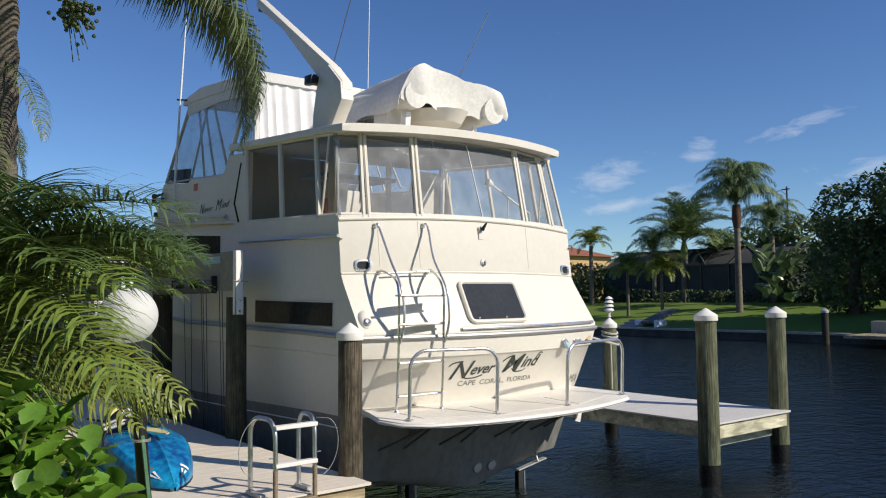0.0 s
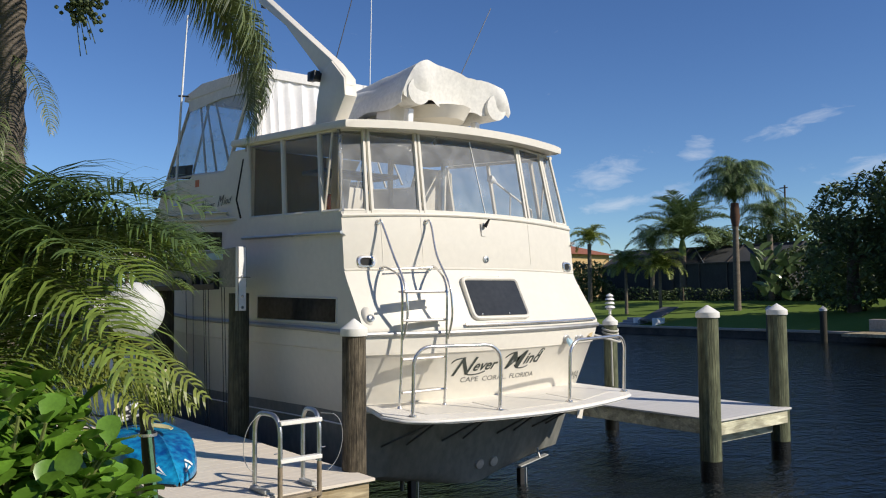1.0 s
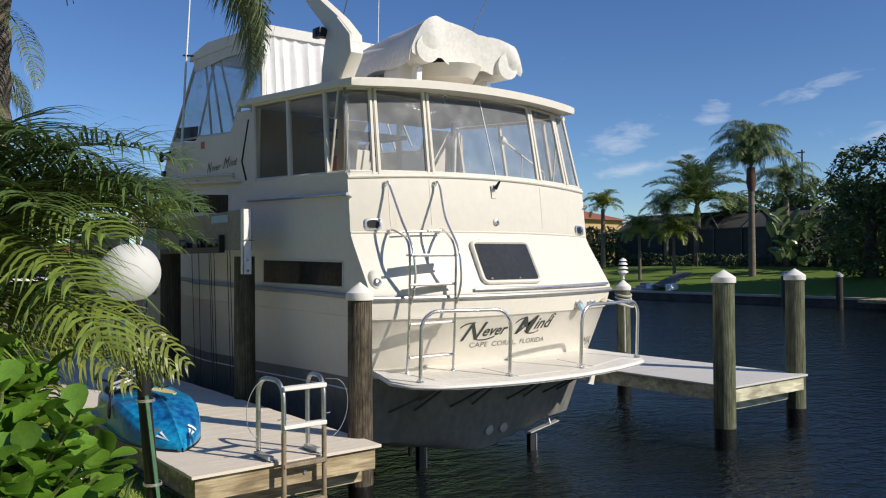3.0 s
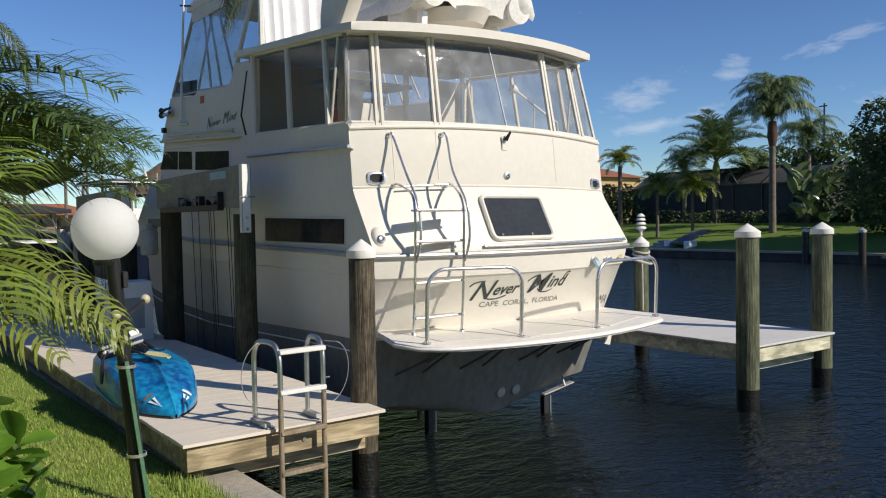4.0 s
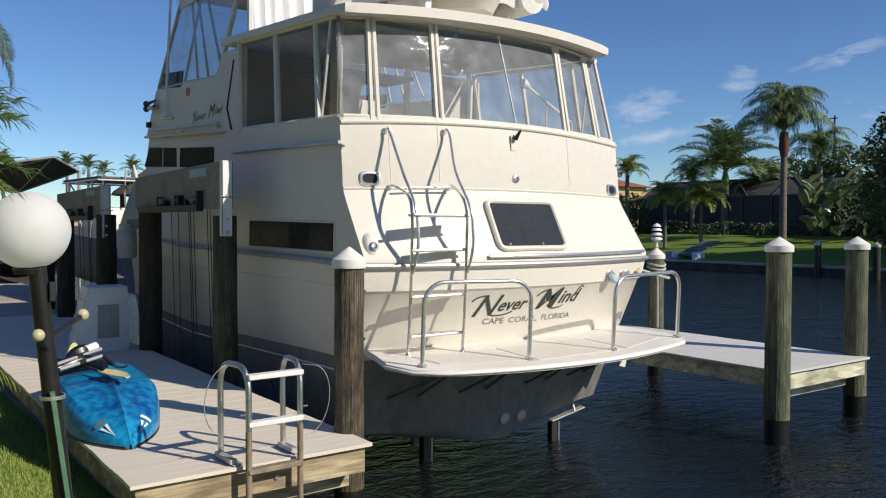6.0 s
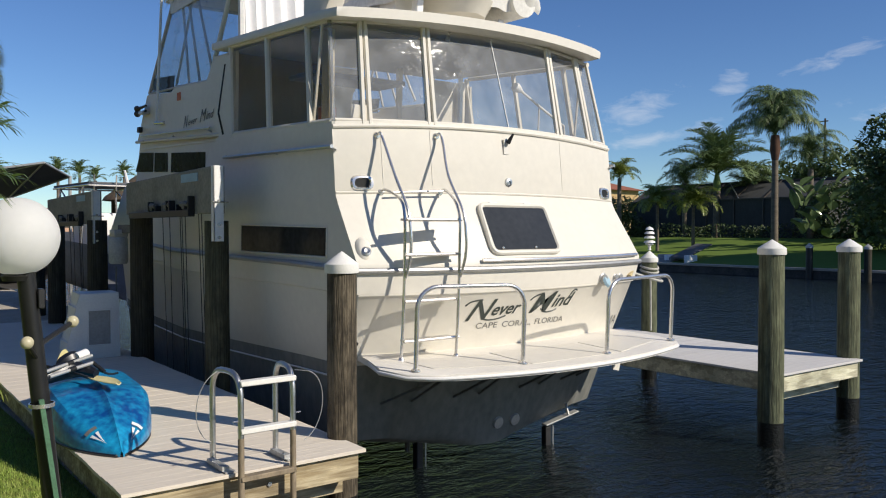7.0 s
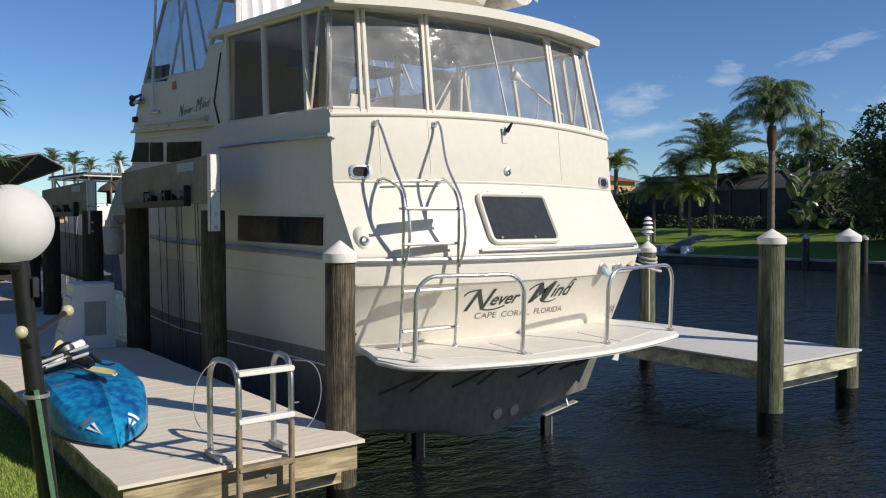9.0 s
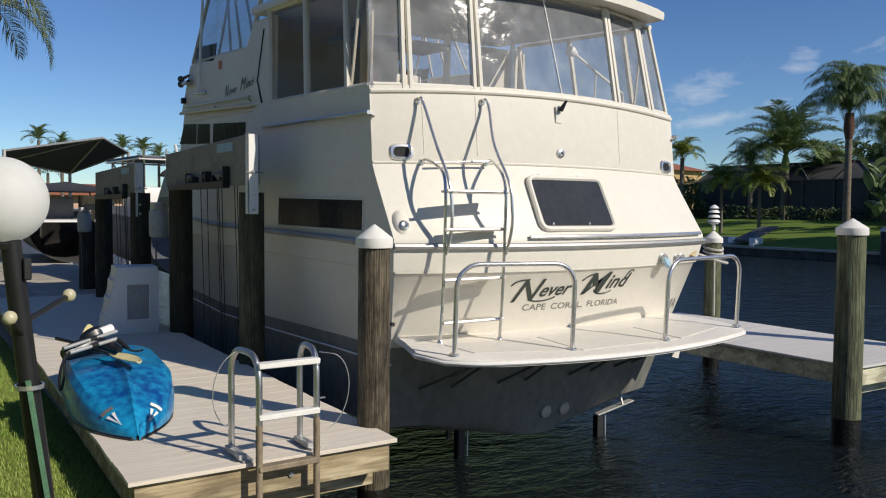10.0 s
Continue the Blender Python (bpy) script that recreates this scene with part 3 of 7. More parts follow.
pl = thing("pile_lamp", pose(9.04, 3.82, 1.57) @ Matrix.Diagonal((1.15, 1.15, 1.15, 1)), "small white tiered dock lamp on a pile cap", "lamp")
part("stem", lathe([(0, 0), (0.03, 0), (0.022, 0.04), (0.03, 0.09), (0.07, 0.10), (0.07, 0.115), (0, 0.12)], 16), WHITE, pl)
for i in range(3):
    part("louvre", lathe([(0.0, 0.0), (0.10 - 0.006 * i, 0.0), (0.085 - 0.006 * i, 0.03), (0.05, 0.045), (0, 0.045)], 20, at=(0, 0, 0.125 + 0.075 * i)), WHITE, pl)
part("finial", lathe([(0.0, 0.0), (0.075, 0.0), (0.05, 0.035), (0.012, 0.055), (0, 0.06)], 20, at=(0, 0, 0.345)), WHITE, pl)

# ---- motor yacht ----
# hung bow up by two degrees, almost in line with the dock
HULL = pose(2.86, -0.656, 0.0, 2.378, 0, -1.2) @ Matrix.Diagonal((1.029, 1.106, 1.023, 1))
yacht = thing("motor_yacht", HULL, "cream fibreglass motor yacht with black bottom, hung in a boat lift", "boat")
CROWN = 0.27
STERN = [(-0.90, 1.95, 0.10), (-0.56, 1.90, 1.88), (0.34, 1.66, 1.99), (0.36, 1.655, 2.0), (1.155, 1.425, 2.115), (1.175, 1.40, 2.14), (1.43, 1.36, 2.17),
         (1.50, 1.36, 2.17), (2.107, 1.77, 2.155), (2.237, 1.84, 2.15), (2.26, 1.835, 2.16), (2.97, 1.93, 2.14), (3.02, 1.935, 2.14)]


def broad(u):
    """The starboard quarter is a little fuller than the port one."""
    return u * (1.04 if u > 0 else 1.0)


def stern_row(z):
    for a, b in zip(STERN, STERN[1:]):
        if z <= b[0] + 1e-9:
            t = 0 if b[0] == a[0] else (z - a[0]) / (b[0] - a[0])
            return a[1] + (b[1] - a[1]) * t, a[2] + (b[2] - a[2]) * t
    return STERN[-1][1], STERN[-1][2]


def camber(z):
    return 0.085 * max(0.0, min(1.0, (z - 1.5) / 1.5))


def on_stern(x, z, off=0.0):
    y0, b = stern_row(z)
    u = x / (b * 1.04) if x > 0 else x / b
    return Vector((x, y0 + CROWN * u * u - off, z + camber(z) * (1 - u * u)))


def stern_sheet(z0, z1, extra=()):
    zs = sorted({z0, z1, *[r[0] for r in STERN if z0 < r[0] < z1], *extra})
    return grid(lambda u, z: on_stern(broad(u) * stern_row(z)[1], z), lin(-1, 1, 32), zs)


part("transom", stern_sheet(0.36, 1.46), GEL, yacht, "cream glossy transom")
part("stern_slope", stern_sheet(1.46, 2.237), GEL, yacht)
part("stern_wall", stern_sheet(2.237, 3.02), GEL, yacht)
part("transom_bottom", stern_sheet(-0.82, 0.36), BLACKHULL, yacht, "black antifouled lower transom")

STATIONS = [(None, 1.0, 0.0, 0.0), (3.0, 1.005, 0.0, 0.0), (5.0, 1.01, 0.0, 0.0), (7.0, 1.0, 0.01, 0.0), (9.0, 0.97, 0.06, 0.05), (11.0, 0.86, 0.16, 0.18), (13.0, 0.58, 0.32, 0.45), (14.6, 0.20, 0.46, 0.85), (15.2, 0.015, 0.52, 1.1)]


def hull_point(i, side, row):
    z, y0, b = STERN[row]
    yy, k, up, rise = STATIONS[i]
    b *= 1.04 if side > 0 else 1.0
    if yy is None:
        return (side * b, y0 + CROWN, z)
    if row == 0:
        return (side * b * k, yy, -0.90 + rise)
    zz = z - (0.030 + 0.035 * (1.43 - z)) * min(max(yy - 2.2, 0.0), 5.5) + up * max(0, (z + 0.25) / 1.68) + rise * max(0, (0.34 - z)) * 0.8
    return (side * b * k * (1 - 0.1 * (1 - k) * (1.43 - z)), yy, zz)


for side in (-1, 1):
    sx = broad(side)
    bm = grid(lambda i, r: hull_point(i, side, r), range(len(STATIONS)), [2, 3, 4, 5, 6])
    part("topside", bm, GEL, yacht, "cream hull side with a moulded step")
    bm = grid(lambda i, r: hull_point(i, side, r), range(len(STATIONS)), [0, 1, 2])
    part("hull_bottom", bm, BLACKHULL, yacht, "black antifouled hull bottom")
    # thin pale boot line, rub rail
    bm = tube([Vector(hull_point(i, side, 2)) + Vector((side * 0.004, 0, -0.16)) for i in range(len(STATIONS) - 2)], 0.012, 6)
    part("boot_stripe", bm, WHITE, yacht, "thin pale boot stripe")
    bm = tube([Vector(hull_point(i, side, 6)) + Vector((side * 0.012, 0, 0)) for i in range(len(STATIONS))], 0.035, 8)
    part("rub_rail", bm, RAILG, yacht, "stainless-capped rub rail")
    # aft cabin side: flush with the stern profile, stepping down to the side deck
    prof = [(STERN[r][1] + CROWN, STERN[r][0]) for r in (6, 7, 8, 9, 10, 11, 12)]
    poly = prof + [(5.25, 3.02), (5.55, 2.86), (5.72, 2.62), (5.62, 2.48), (9.6, 2.30), (10.6, 1.35), (10.6, 1.0), (2.0, 1.2)]
    bm = prism(poly, "x", sx * 2.155, sx * 2.10)
    part("cabin_side", bm, GEL, yacht)
    # side window
    bm = prism([(2.28, 1.54), (4.43, 1.46), (4.43, 1.79), (2.28, 1.85)], "x", sx * 2.157, sx * 2.172, 0.005)
    w = part("side_window", bm, SMOKE, yacht, "long dark tinted window")
    bm = bmesh.new()
    for a, b in (((2.26, 1.86), (4.46, 1.80)), ((2.26, 1.525), (4.46, 1.445)), ((2.26, 1.525), (2.26, 1.86)), ((4.46, 1.445), (4.46, 1.80))):
        tube([(sx * 2.16, *a), (sx * 2.16, *b)], 0.012, 6, bm)
    part("window_rim", bm, GEL, w)
    # upper rail pipe
    bm = tube([(sx * 2.20, 2.12, 2.74), (sx * 2.20, 4.95, 2.71)], 0.022, 8)
    pr = part("side_rail", bm, ALU, yacht, "dull pipe rail along the cabin side")
    for yy in (2.14, 3.45, 4.90):
        part("bracket", tube([(sx * 2.13, yy, 2.70), (sx * 2.20, yy, 2.73)], 0.016, 6), ALU, pr)

# hull fittings
part("transom_rail", tube([on_stern(broad(u) * 2.12, 1.525, 0.035) for u in lin(-0.34, 0.97, 20)], 0.022, 8), STEEL, yacht, "long stainless rail across the transom")
part("stern_rub_rail", tube([on_stern(broad(u) * 2.17, 1.43, 0.010) for u in lin(-1, 1, 28)], 0.032, 8), RAILG, yacht, "dull stern rub rail")
part("stern_moulding", tube([on_stern(broad(u) * 2.15, 2.24, 0.0) for u in lin(-1, 1, 28)], 0.016, 6), GEL, yacht)
part("sill_moulding", tube([on_stern(broad(u) * 2.15, 2.965, 0.005) for u in lin(-1, 1, 28)], 0.024, 8), GEL, yacht)
part("lower_moulding", tube([on_stern(broad(u) * 2.12, 1.165, 0.0) for u in lin(-1, 1, 28)], 0.014, 6), GEL, yacht)


def stern_panel(cx, z0, z1, w, off, slant=0.0, rows=3, n=8):
    """A sheet that follows the stern at a stand-off."""
    return grid(lambda u, z: on_stern(cx + u * w / 2 + slant * (z - z0), z, off), lin(-1, 1, n), lin(z0, z1, rows))


# stern hatch window with thick white frame
HX = -0.02
hw = part("stern_window", thicken(stern_panel(HX + 0.02, 1.63, 2.08, 0.98, 0.03, 0.10), 0.012), SMOKEG, yacht, "dark tinted stern window")
ring = []
for u, z in [(-0.50, 1.60), (0.54, 1.60), (0.54, 2.11), (-0.50, 2.11)]:
    ring.append(on_stern(HX + u + 0.10 * (z - 1.62), z, 0.028))
def rounded(ring, k=0.12, n=4):
    out = []
    m = len(ring)
    for i in range(m):
        p, a, b = ring[i], ring[i - 1], ring[(i + 1) % m]
        ra, rb = (a - p).normalized() * k, (b - p).normalized() * k
        for s in range(n + 1):
            t = s / n
            out.append(p + ra * (1 - t) ** 2 + rb * t ** 2)
    return out
part("window_frame", tube(rounded(ring, 0.09), 0.032, 8, closed=True), GEL, hw, "thick cream frame with rounded corners")
for u in (-0.3, 0.25):
    part("hinge", bx(-0.06, 0.06, -0.015, 0.015, -0.01, 0.01, 0.004), WHITE, hw).matrix_basis = Matrix.Translation(on_stern(HX + u + 0.06, 2.135, 0.03))
for u in (-0.36, 0.14):
    part("knob", lathe([(0, 0), (0.016, 0), (0.012, 0.012), (0, 0.014)], 10), STEEL, hw).matrix_basis = Matrix.Translation(on_stern(HX + u - 0.0, 1.65, 0.05)) @ pose(0, 0, 0, 90, 0, 0)

# oblong port lights set flush in the stern
def oblong(x, z, wide, tall, off, n=28):
    pts = []
    for k in range(n):
        a = 2 * math.pi * k / n
        c, q = math.cos(a), math.sin(a)
        pts.append(on_stern(x + wide * math.copysign(abs(c) ** 0.55, c), z + tall * math.copysign(abs(q) ** 0.75, q), off))
    return pts
for x, pz in ((-1.86, 2.345), (2.03, 2.33)):
    b = bmesh.new()
    b.faces.new([b.verts.new(v) for v in oblong(x, pz, 0.085, 0.048, 0.008)])
    p = part("port_light", thicken(b, 0.006), SMOKE, yacht, "dark oblong port light in a chrome rim")
    b = bmesh.new()
    rings = [[b.verts.new(v) for v in oblong(x, pz, w_, t_, o_)] for w_, t_, o_ in ((0.080, 0.044, 0.004), (0.092, 0.054, 0.022), (0.118, 0.074, 0.020), (0.130, 0.084, 0.0))]
    for A, B in zip(rings, rings[1:]):
        for k in range(28):
            b.faces.new((A[k], A[(k + 1) % 28], B[(k + 1) % 28], B[k]))
    part("rim", b, STEEL, p, "chrome rim")
# drain boss, folding cleat, corner fairing vents
b = part("drain_boss", lathe([(0, 0.0), (0.055, 0.0), (0.05, 0.018), (0.022, 0.024), (0.022, 0.012), (0, 0.012)], 20), ALU, yacht, "round grey drain fitting")
b.matrix_basis = Matrix.Translation(on_stern(0.07, 2.375, 0.0)) @ pose(0, 0, 0, 90, 0, 0)
b = part("cleat_plate", bx(-0.045, 0.045, -0.012, 0.0, -0.10, 0.10, 0.006), GEL2, yacht)
b.matrix_basis = Matrix.Translation(on_stern(0.06, 2.79, 0.01))
part("cleat_horn", tube([(0.0, -0.03, 0.04), (0.03, -0.09, 0.15)], [0.03, 0.012], 8), BLACKP, b, "black folding horn")
h = part("hawse_hole", lathe([(0, 0), (0.05, 0.0), (0.065, 0.012), (0.04, 0.025), (0, 0.004)], 18), ALU, yacht, "chrome hawse hole")
h.matrix_basis = Matrix.Translation(on_stern(-2.05, 1.63, 0.040)) @ pose(0, 0, 0, 60, 0, -12) @ Matrix.Diagonal((0.8, 0.8, 0.8, 1))
part("hawse_fairing", lathe([(0, 0.06), (0.06, 0.06), (0.085, 0.04), (0.11, 0.0), (0.0, -0.02)], 20), GEL, yacht, "moulded cream fairing round the hawse hole").matrix_basis = Matrix.Translation(on_stern(-2.05, 1.65, 0.0)) @ pose(0, 0, 0, 62, 0, -12) @ Matrix.Diagonal((0.8, 1.3, 0.7, 1))
for x in (1.32, 1.62, 1.74):
    b = part("shore_power_inlet", lathe([(0, 0.05), (0.04, 0.05), (0.045, 0.03), (0.06, 0.02), (0.065, 0.0), (0, 0.0)], 16), RAILG, yacht, "dull shore power inlet")
    k = 1.15 if x < 1.4 else 0.75
    b.matrix_basis = Matrix.Translation(on_stern(x + 0.05, 1.24, -0.002)) @ pose(0, 0, 0, 90, 0, 0) @ Matrix.Diagonal((k, k, k, 1))
part("inlet_cover", lathe([(0, 0.03), (0.07, 0.03), (0.085, 0.0), (0, 0)], 18), PALEBLUE, yacht, "pale blue inlet cover").matrix_basis = Matrix.Translation(on_stern(1.40, 1.20, 0.05)) @ pose(0, 0, 0, 65, 0, 20)
part("thruhull", tube([on_stern(-2.03, 0.62, 0.02), on_stern(-2.03, 0.62, -0.02)], 0.02, 8), BLACKP, yacht)

for x in (-1.62, -1.02, 1.05):
    part("panel_seam", tube([on_stern(x, z, 0.001) for z in lin(2.32, 2.92, 6)], 0.004, 5), GEL2, yacht)
# names
# brush-script name: tall capitals, small letters and two swashes
for word, u0, z0, high, wd in (("N", 0.0, 0.855, 0.245, 0.38), ("ever", 0.33, 0.895, 0.150, 0.41), ("M", 0.875, 0.875, 0.245, 0.41), ("ind", 1.225, 0.915, 0.165, 0.38)):
    lettering("boat_name", word, high, lambda u, v: on_stern(-0.80 + 1.055 * (u0 + u), z0 - 0.035 + v + 0.03 * (u0 + u), 0.005), TEXTK, yacht, 0.50, wd, "dark green brush-script boat name", bold=0.0035)
for pts in (((0.215, 0.895), (0.25, 0.862), (0.33, 0.852), (0.44, 0.862), (0.54, 0.892)), ((1.06, 0.945), (1.10, 0.905), (1.17, 0.892), (1.26, 0.900), (1.33, 0.925)), ((-0.03, 1.035), (0.02, 1.075), (0.10, 1.095), (0.18, 1.10)), ((0.86, 1.06), (0.92, 1.10), (0.99, 1.125), (1.06, 1.13)), ((1.50, 1.06), (1.55, 1.13), (1.60, 1.155), (1.63, 1.14))):
    part("name_swash", tube(smoothed([on_stern(-0.80 + 1.055 * u, z - 0.035, -0.004) for u, z in pts], 4), 0.011, 6), TEXTK, yacht)
for word, u0, wd in (("CAPE", 0.0, 0.29), ("CORAL,", 0.36, 0.43), ("FLORIDA", 0.86, 0.48)):
    lettering("home_port_word", word, 0.072, lambda u, v: on_stern(-0.63 + 1.05 * (u0 + u), 0.718 + v - 0.005 * (u0 + u), 0.004), GREYTXT, yacht, 0.0, wd, "small grey home port word")
lettering("transom_letters", "MA", 0.14, lambda u, v: on_stern(1.84 + u, 0.55 + v, 0.004), GREYTXT, yacht, 0.25, 0.22, "faint grey slanted letters")
for word, u0, z0, high, wd in (("N", 0.0, 0.0, 0.20, 0.20), ("ever", 0.20, 0.02, 0.115, 0.36), ("M", 0.66, 0.01, 0.20, 0.26), ("ind", 0.90, 0.03, 0.125, 0.30)):
    lettering("side_name", word, high, lambda u, v: Vector((-2.037, 6.92 - 1.02 * (u0 + u), 3.25 + z0 + v + 0.05 * (u0 + u))), TEXTK, yacht, 0.45, wd, "dark slanted boat name on the bridge side")

# swim platform
PZ = 0.485
def plat():
    pts = []
    outer = [(-2.02, 1.60), (-2.18, 1.20), (-2.08, 0.86)]
    for u in lin(-1.80, 1.80, 24):
        pts.append((u, 0.42 + 0.36 * (u / 2.1) ** 2))
    full = outer + [(-1.90, 0.74)] + pts + [(1.90, 0.74), (1.98, 0.82), (2.10, 1.15), (2.02, 1.60)]
    back = [(u * 2.0, on_stern(u * 1.99, PZ).y + 0.02) for u in lin(0.99, -0.99, 20)]
    return [(x, y) for x, y in full] + back
bm = prism(plat(), "z", PZ - 0.065, PZ, 0.014)
pf = part("swim_platform", bm, GEL2, yacht, "cream swim platform with a rounded steel-trimmed edge")
edge = plat()[:31]
part("platform_trim", tube([(x, y - 0.004, PZ - 0.035) for x, y in edge], 0.017, 8), WHITE, pf, "pale edge trim")
part("non_skid", prism([(-1.75, 1.35), (-1.7, 0.95), (-0.75, 0.66), (-0.75, 1.30)], "z", PZ + 0.001, PZ + 0.006), GEL, pf)
part("non_skid", prism([(-0.65, 1.30), (-0.65, 0.64), (0.65, 0.64), (0.65, 1.30)], "z", PZ + 0.001, PZ + 0.006), GEL, pf)
part("non_skid", prism([(0.75, 1.30), (0.75, 0.66), (1.7, 0.95), (1.75, 1.35)], "z", PZ + 0.001, PZ + 0.006), GEL, pf)
for x in (-1.2, 0.0, 1.2):
    part("platform_bracket", prism([(1.2, PZ - 0.07), (1.75, PZ - 0.07), (1.85, 0.0)], "x", x - 0.02, x + 0.02), BLACKHULL, pf)

# V-shaped struts under the platform
for x in (-1.45, -0.55, 0.45, 1.25):
    for dx in (-0.16, 0.20):
        part("platform_strut", tube([(x, 0.95, PZ - 0.06), on_stern(x + dx, -0.12, 0.0)], 0.015, 6), GEAR, pf, "dull steel strut")
# platform rails
for (xa, ya, xb, yb) in ((-1.93, 0.93, -0.74, 0.70), (0.50, 0.66, 1.92, 0.86)):
    r = part("staple_rail", tube(arch((xa, ya, PZ), (xb, yb, PZ), 0.84, 0.22, 7), 0.023, 10), STEEL, yacht, "polished stainless staple rail")
    for x, y in ((xa, ya), (xb, yb)):
        part("rail_foot", lathe([(0, 0.0), (0.05, 0.0), (0.048, 0.012), (0.028, 0.025), (0, 0.025)], 16, at=(x, y, PZ + 0.006)), STEEL, r)

# boarding ladder on the transom
LX0, LX1 = -1.66, -0.94
lad = part("boarding_ladder", tube([on_stern(LX0 + 0.05, 2.24, 0.10), on_stern(LX1 + 0.03, 2.26, 0.10)], 0.012, 8), STEEL, yacht, "stainless stern boarding ladder with grab rails")
for x in (LX0, LX1):
    ys_ = on_stern(x, 1.43, 0.09).y
    xl = x - (0.085 if x == LX1 else 0.0)
    rail = smoothed([on_stern(x, 2.86, 0.0), on_stern(x, 2.885, 0.06), on_stern(x + 0.01, 2.80, 0.10), Vector((xl - 0.02, ys_ + 0.28, 2.46)), Vector((xl - 0.05, ys_ + 0.0, 2.10)), Vector((xl - 0.05, ys_ - 0.07, 1.86)), Vector((xl - 0.045, ys_ - 0.07, 1.60)), Vector((xl - 0.06, ys_ - 0.01, 1.36))], 6)
    part("grab_rail", tube(rail, 0.016, 8), STEEL, lad)
    stile = smoothed([on_stern(x + 0.01, 2.24, 0.0), on_stern(x + 0.01, 2.27, 0.09), Vector((xl - 0.04, ys_ + 0.13, 2.18)), Vector((xl - 0.07, ys_ + 0.01, 1.98)), Vector((xl - 0.07, ys_, 1.6)), Vector((xl - 0.07, ys_, 1.0)), Vector((xl - 0.07, ys_ + 0.02, PZ))], 6)
    part("ladder_stile", tube(stile, 0.016, 8), STEEL, lad)
    for z, xo in ((2.86, 0.0), (2.24, 0.01)):
        part("rail_flange", lathe([(0, 0.02), (0.03, 0.02), (0.04, 0.0), (0, 0)], 14), STEEL, lad).matrix_basis = Matrix.Translation(on_stern(x + xo, z, 0.0)) @ pose(0, 0, 0, 90, 0, 0)
    part("rail_foot", lathe([(0, 0.03), (0.02, 0.03), (0.035, 0.0), (0, 0)], 12, at=(xl - 0.07, ys_ + 0.02, PZ)), STEEL, lad)
for z, wd in ((1.98, 0.16), (1.61, 0.10), (1.12, 0.10), (0.70, 0.12)):
    yy = on_stern(LX0 + 0.3, 1.43, 0.09).y
    st = part("step", bx(LX0 - 0.06, LX1 - 0.15, yy - 0.02, yy + wd, z - 0.022, z + 0.004, 0.008), GEL2 if z > 1.9 else STEEL, lad)
    part("step_bar", tube([(LX0 - 0.11, yy - 0.025, z), (LX1 - 0.115, yy - 0.025, z)], 0.018, 8), STEEL, st)

# underwater fittings: discs, trim tabs, rudders and bunk shadows
for x in (0.05, 0.33):
    p = part("zinc_disc", lathe([(0, 0.03), (0.07, 0.03), (0.085, 0.0), (0, 0)], 18), ALUP, yacht, "round pale anode disc")
    p.matrix_basis = Matrix.Translation(on_stern(x, -0.555, 0.0)) @ pose(0, 0, 0, 100, 0, 0)
for s in (-1, 1):
    part("rudder", tube([(s * 0.85, 2.5, -0.5), (s * 0.85, 2.5, -0.95)], 0.03, 8), BLACKHULL, yacht)
part("trim_tab", prism([(0.90, -0.735), (1.50, -0.625), (1.50, -0.610), (0.90, -0.715)], "y", 1.90, 1.99, 0.004), ALUP, yacht, "pale worn trim tab")
part("trim_ram", tube([(1.32, 1.98, -0.50), (1.30, 1.90, -0.64)], 0.016, 8), ALUP, yacht)
part("bracket_panel", prism([(1.85, 0.30), (2.0, 0.30), (1.92, -0.05), (1.80, -0.02)], "y", 1.62, 1.64), GEL2, yacht, "pale sloped plate under the platform")

# aft deck enclosure -------------------------------------------------------
SILL, HEAD = 2.985, 4.165
def glass_pt(u, z):
    """The stern face of the enclosure: leans forward as it rises; u is the share of the half-width."""
    t = (z - SILL) / (HEAD - SILL)
    b = 2.13 - 0.06 * t + 0.05 * max(0.0, u) - 0.12 * t * max(0.0, u)
    y = 1.955 + 0.22 * t + CROWN * u * u
    return Vector((u * b, y, z + 0.05 * (1 - u * u) * (1 if t < 0.5 else 1.5)))
def side_pt(s, y, z):
    t = (z - SILL) / (HEAD - SILL)
    return Vector((s * (2.13 - 0.06 * t), y + 0.22 * t, z + 0.035 * t * (y - 2.26)))
MULL = (-1.0, -0.826, -0.456, 0.506, 0.83, 1.0)
for a, b in zip(MULL, MULL[1:]):
    n = max(4, int((b - a) * 14))
    part("stern_pane", grid(lambda u, z: glass_pt(u, z), lin(a + 0.005, b - 0.005, n), lin(SILL + 0.01, HEAD, 4)), VINYL if a < 0.4 else VINYLH, yacht, "hazy clear vinyl pane").visible_shadow = False
    fr = part("pane_sill", tube([glass_pt(u, SILL + 0.045) for u in lin(a + 0.012, b - 0.012, n)], 0.03, 6), GEL, yacht)
    part("pane_head", tube([glass_pt(u, HEAD - 0.01) for u in lin(a + 0.012, b - 0.012, n)], 0.022, 6), GEL, fr)
for i, u in enumerate(MULL):
    w = 0.026 if i in (0, 5) else 0.030
    for d in ((0.0,) if i in (0, 5) else (-0.018, 0.018)):
        p0, p1 = glass_pt(u + d, SILL), glass_pt(u + d * 0.8, HEAD)
        pv = bmesh.new()
        tube([p0 - Vector((0, 0.012, 0)), p1 - Vector((0, 0.012, 0))], w, 6, pv)
        part("mullion", pv, GEL if i not in (0,) else VINYL, yacht)
part("zip_line", tube([glass_pt(0.075, SILL + 0.06) - Vector((0, 0.006, 0)), glass_pt(0.0, HEAD - 0.06) - Vector((0, 0.006, 0))], 0.009, 6), WHITE, yacht, "white zip in the vinyl")
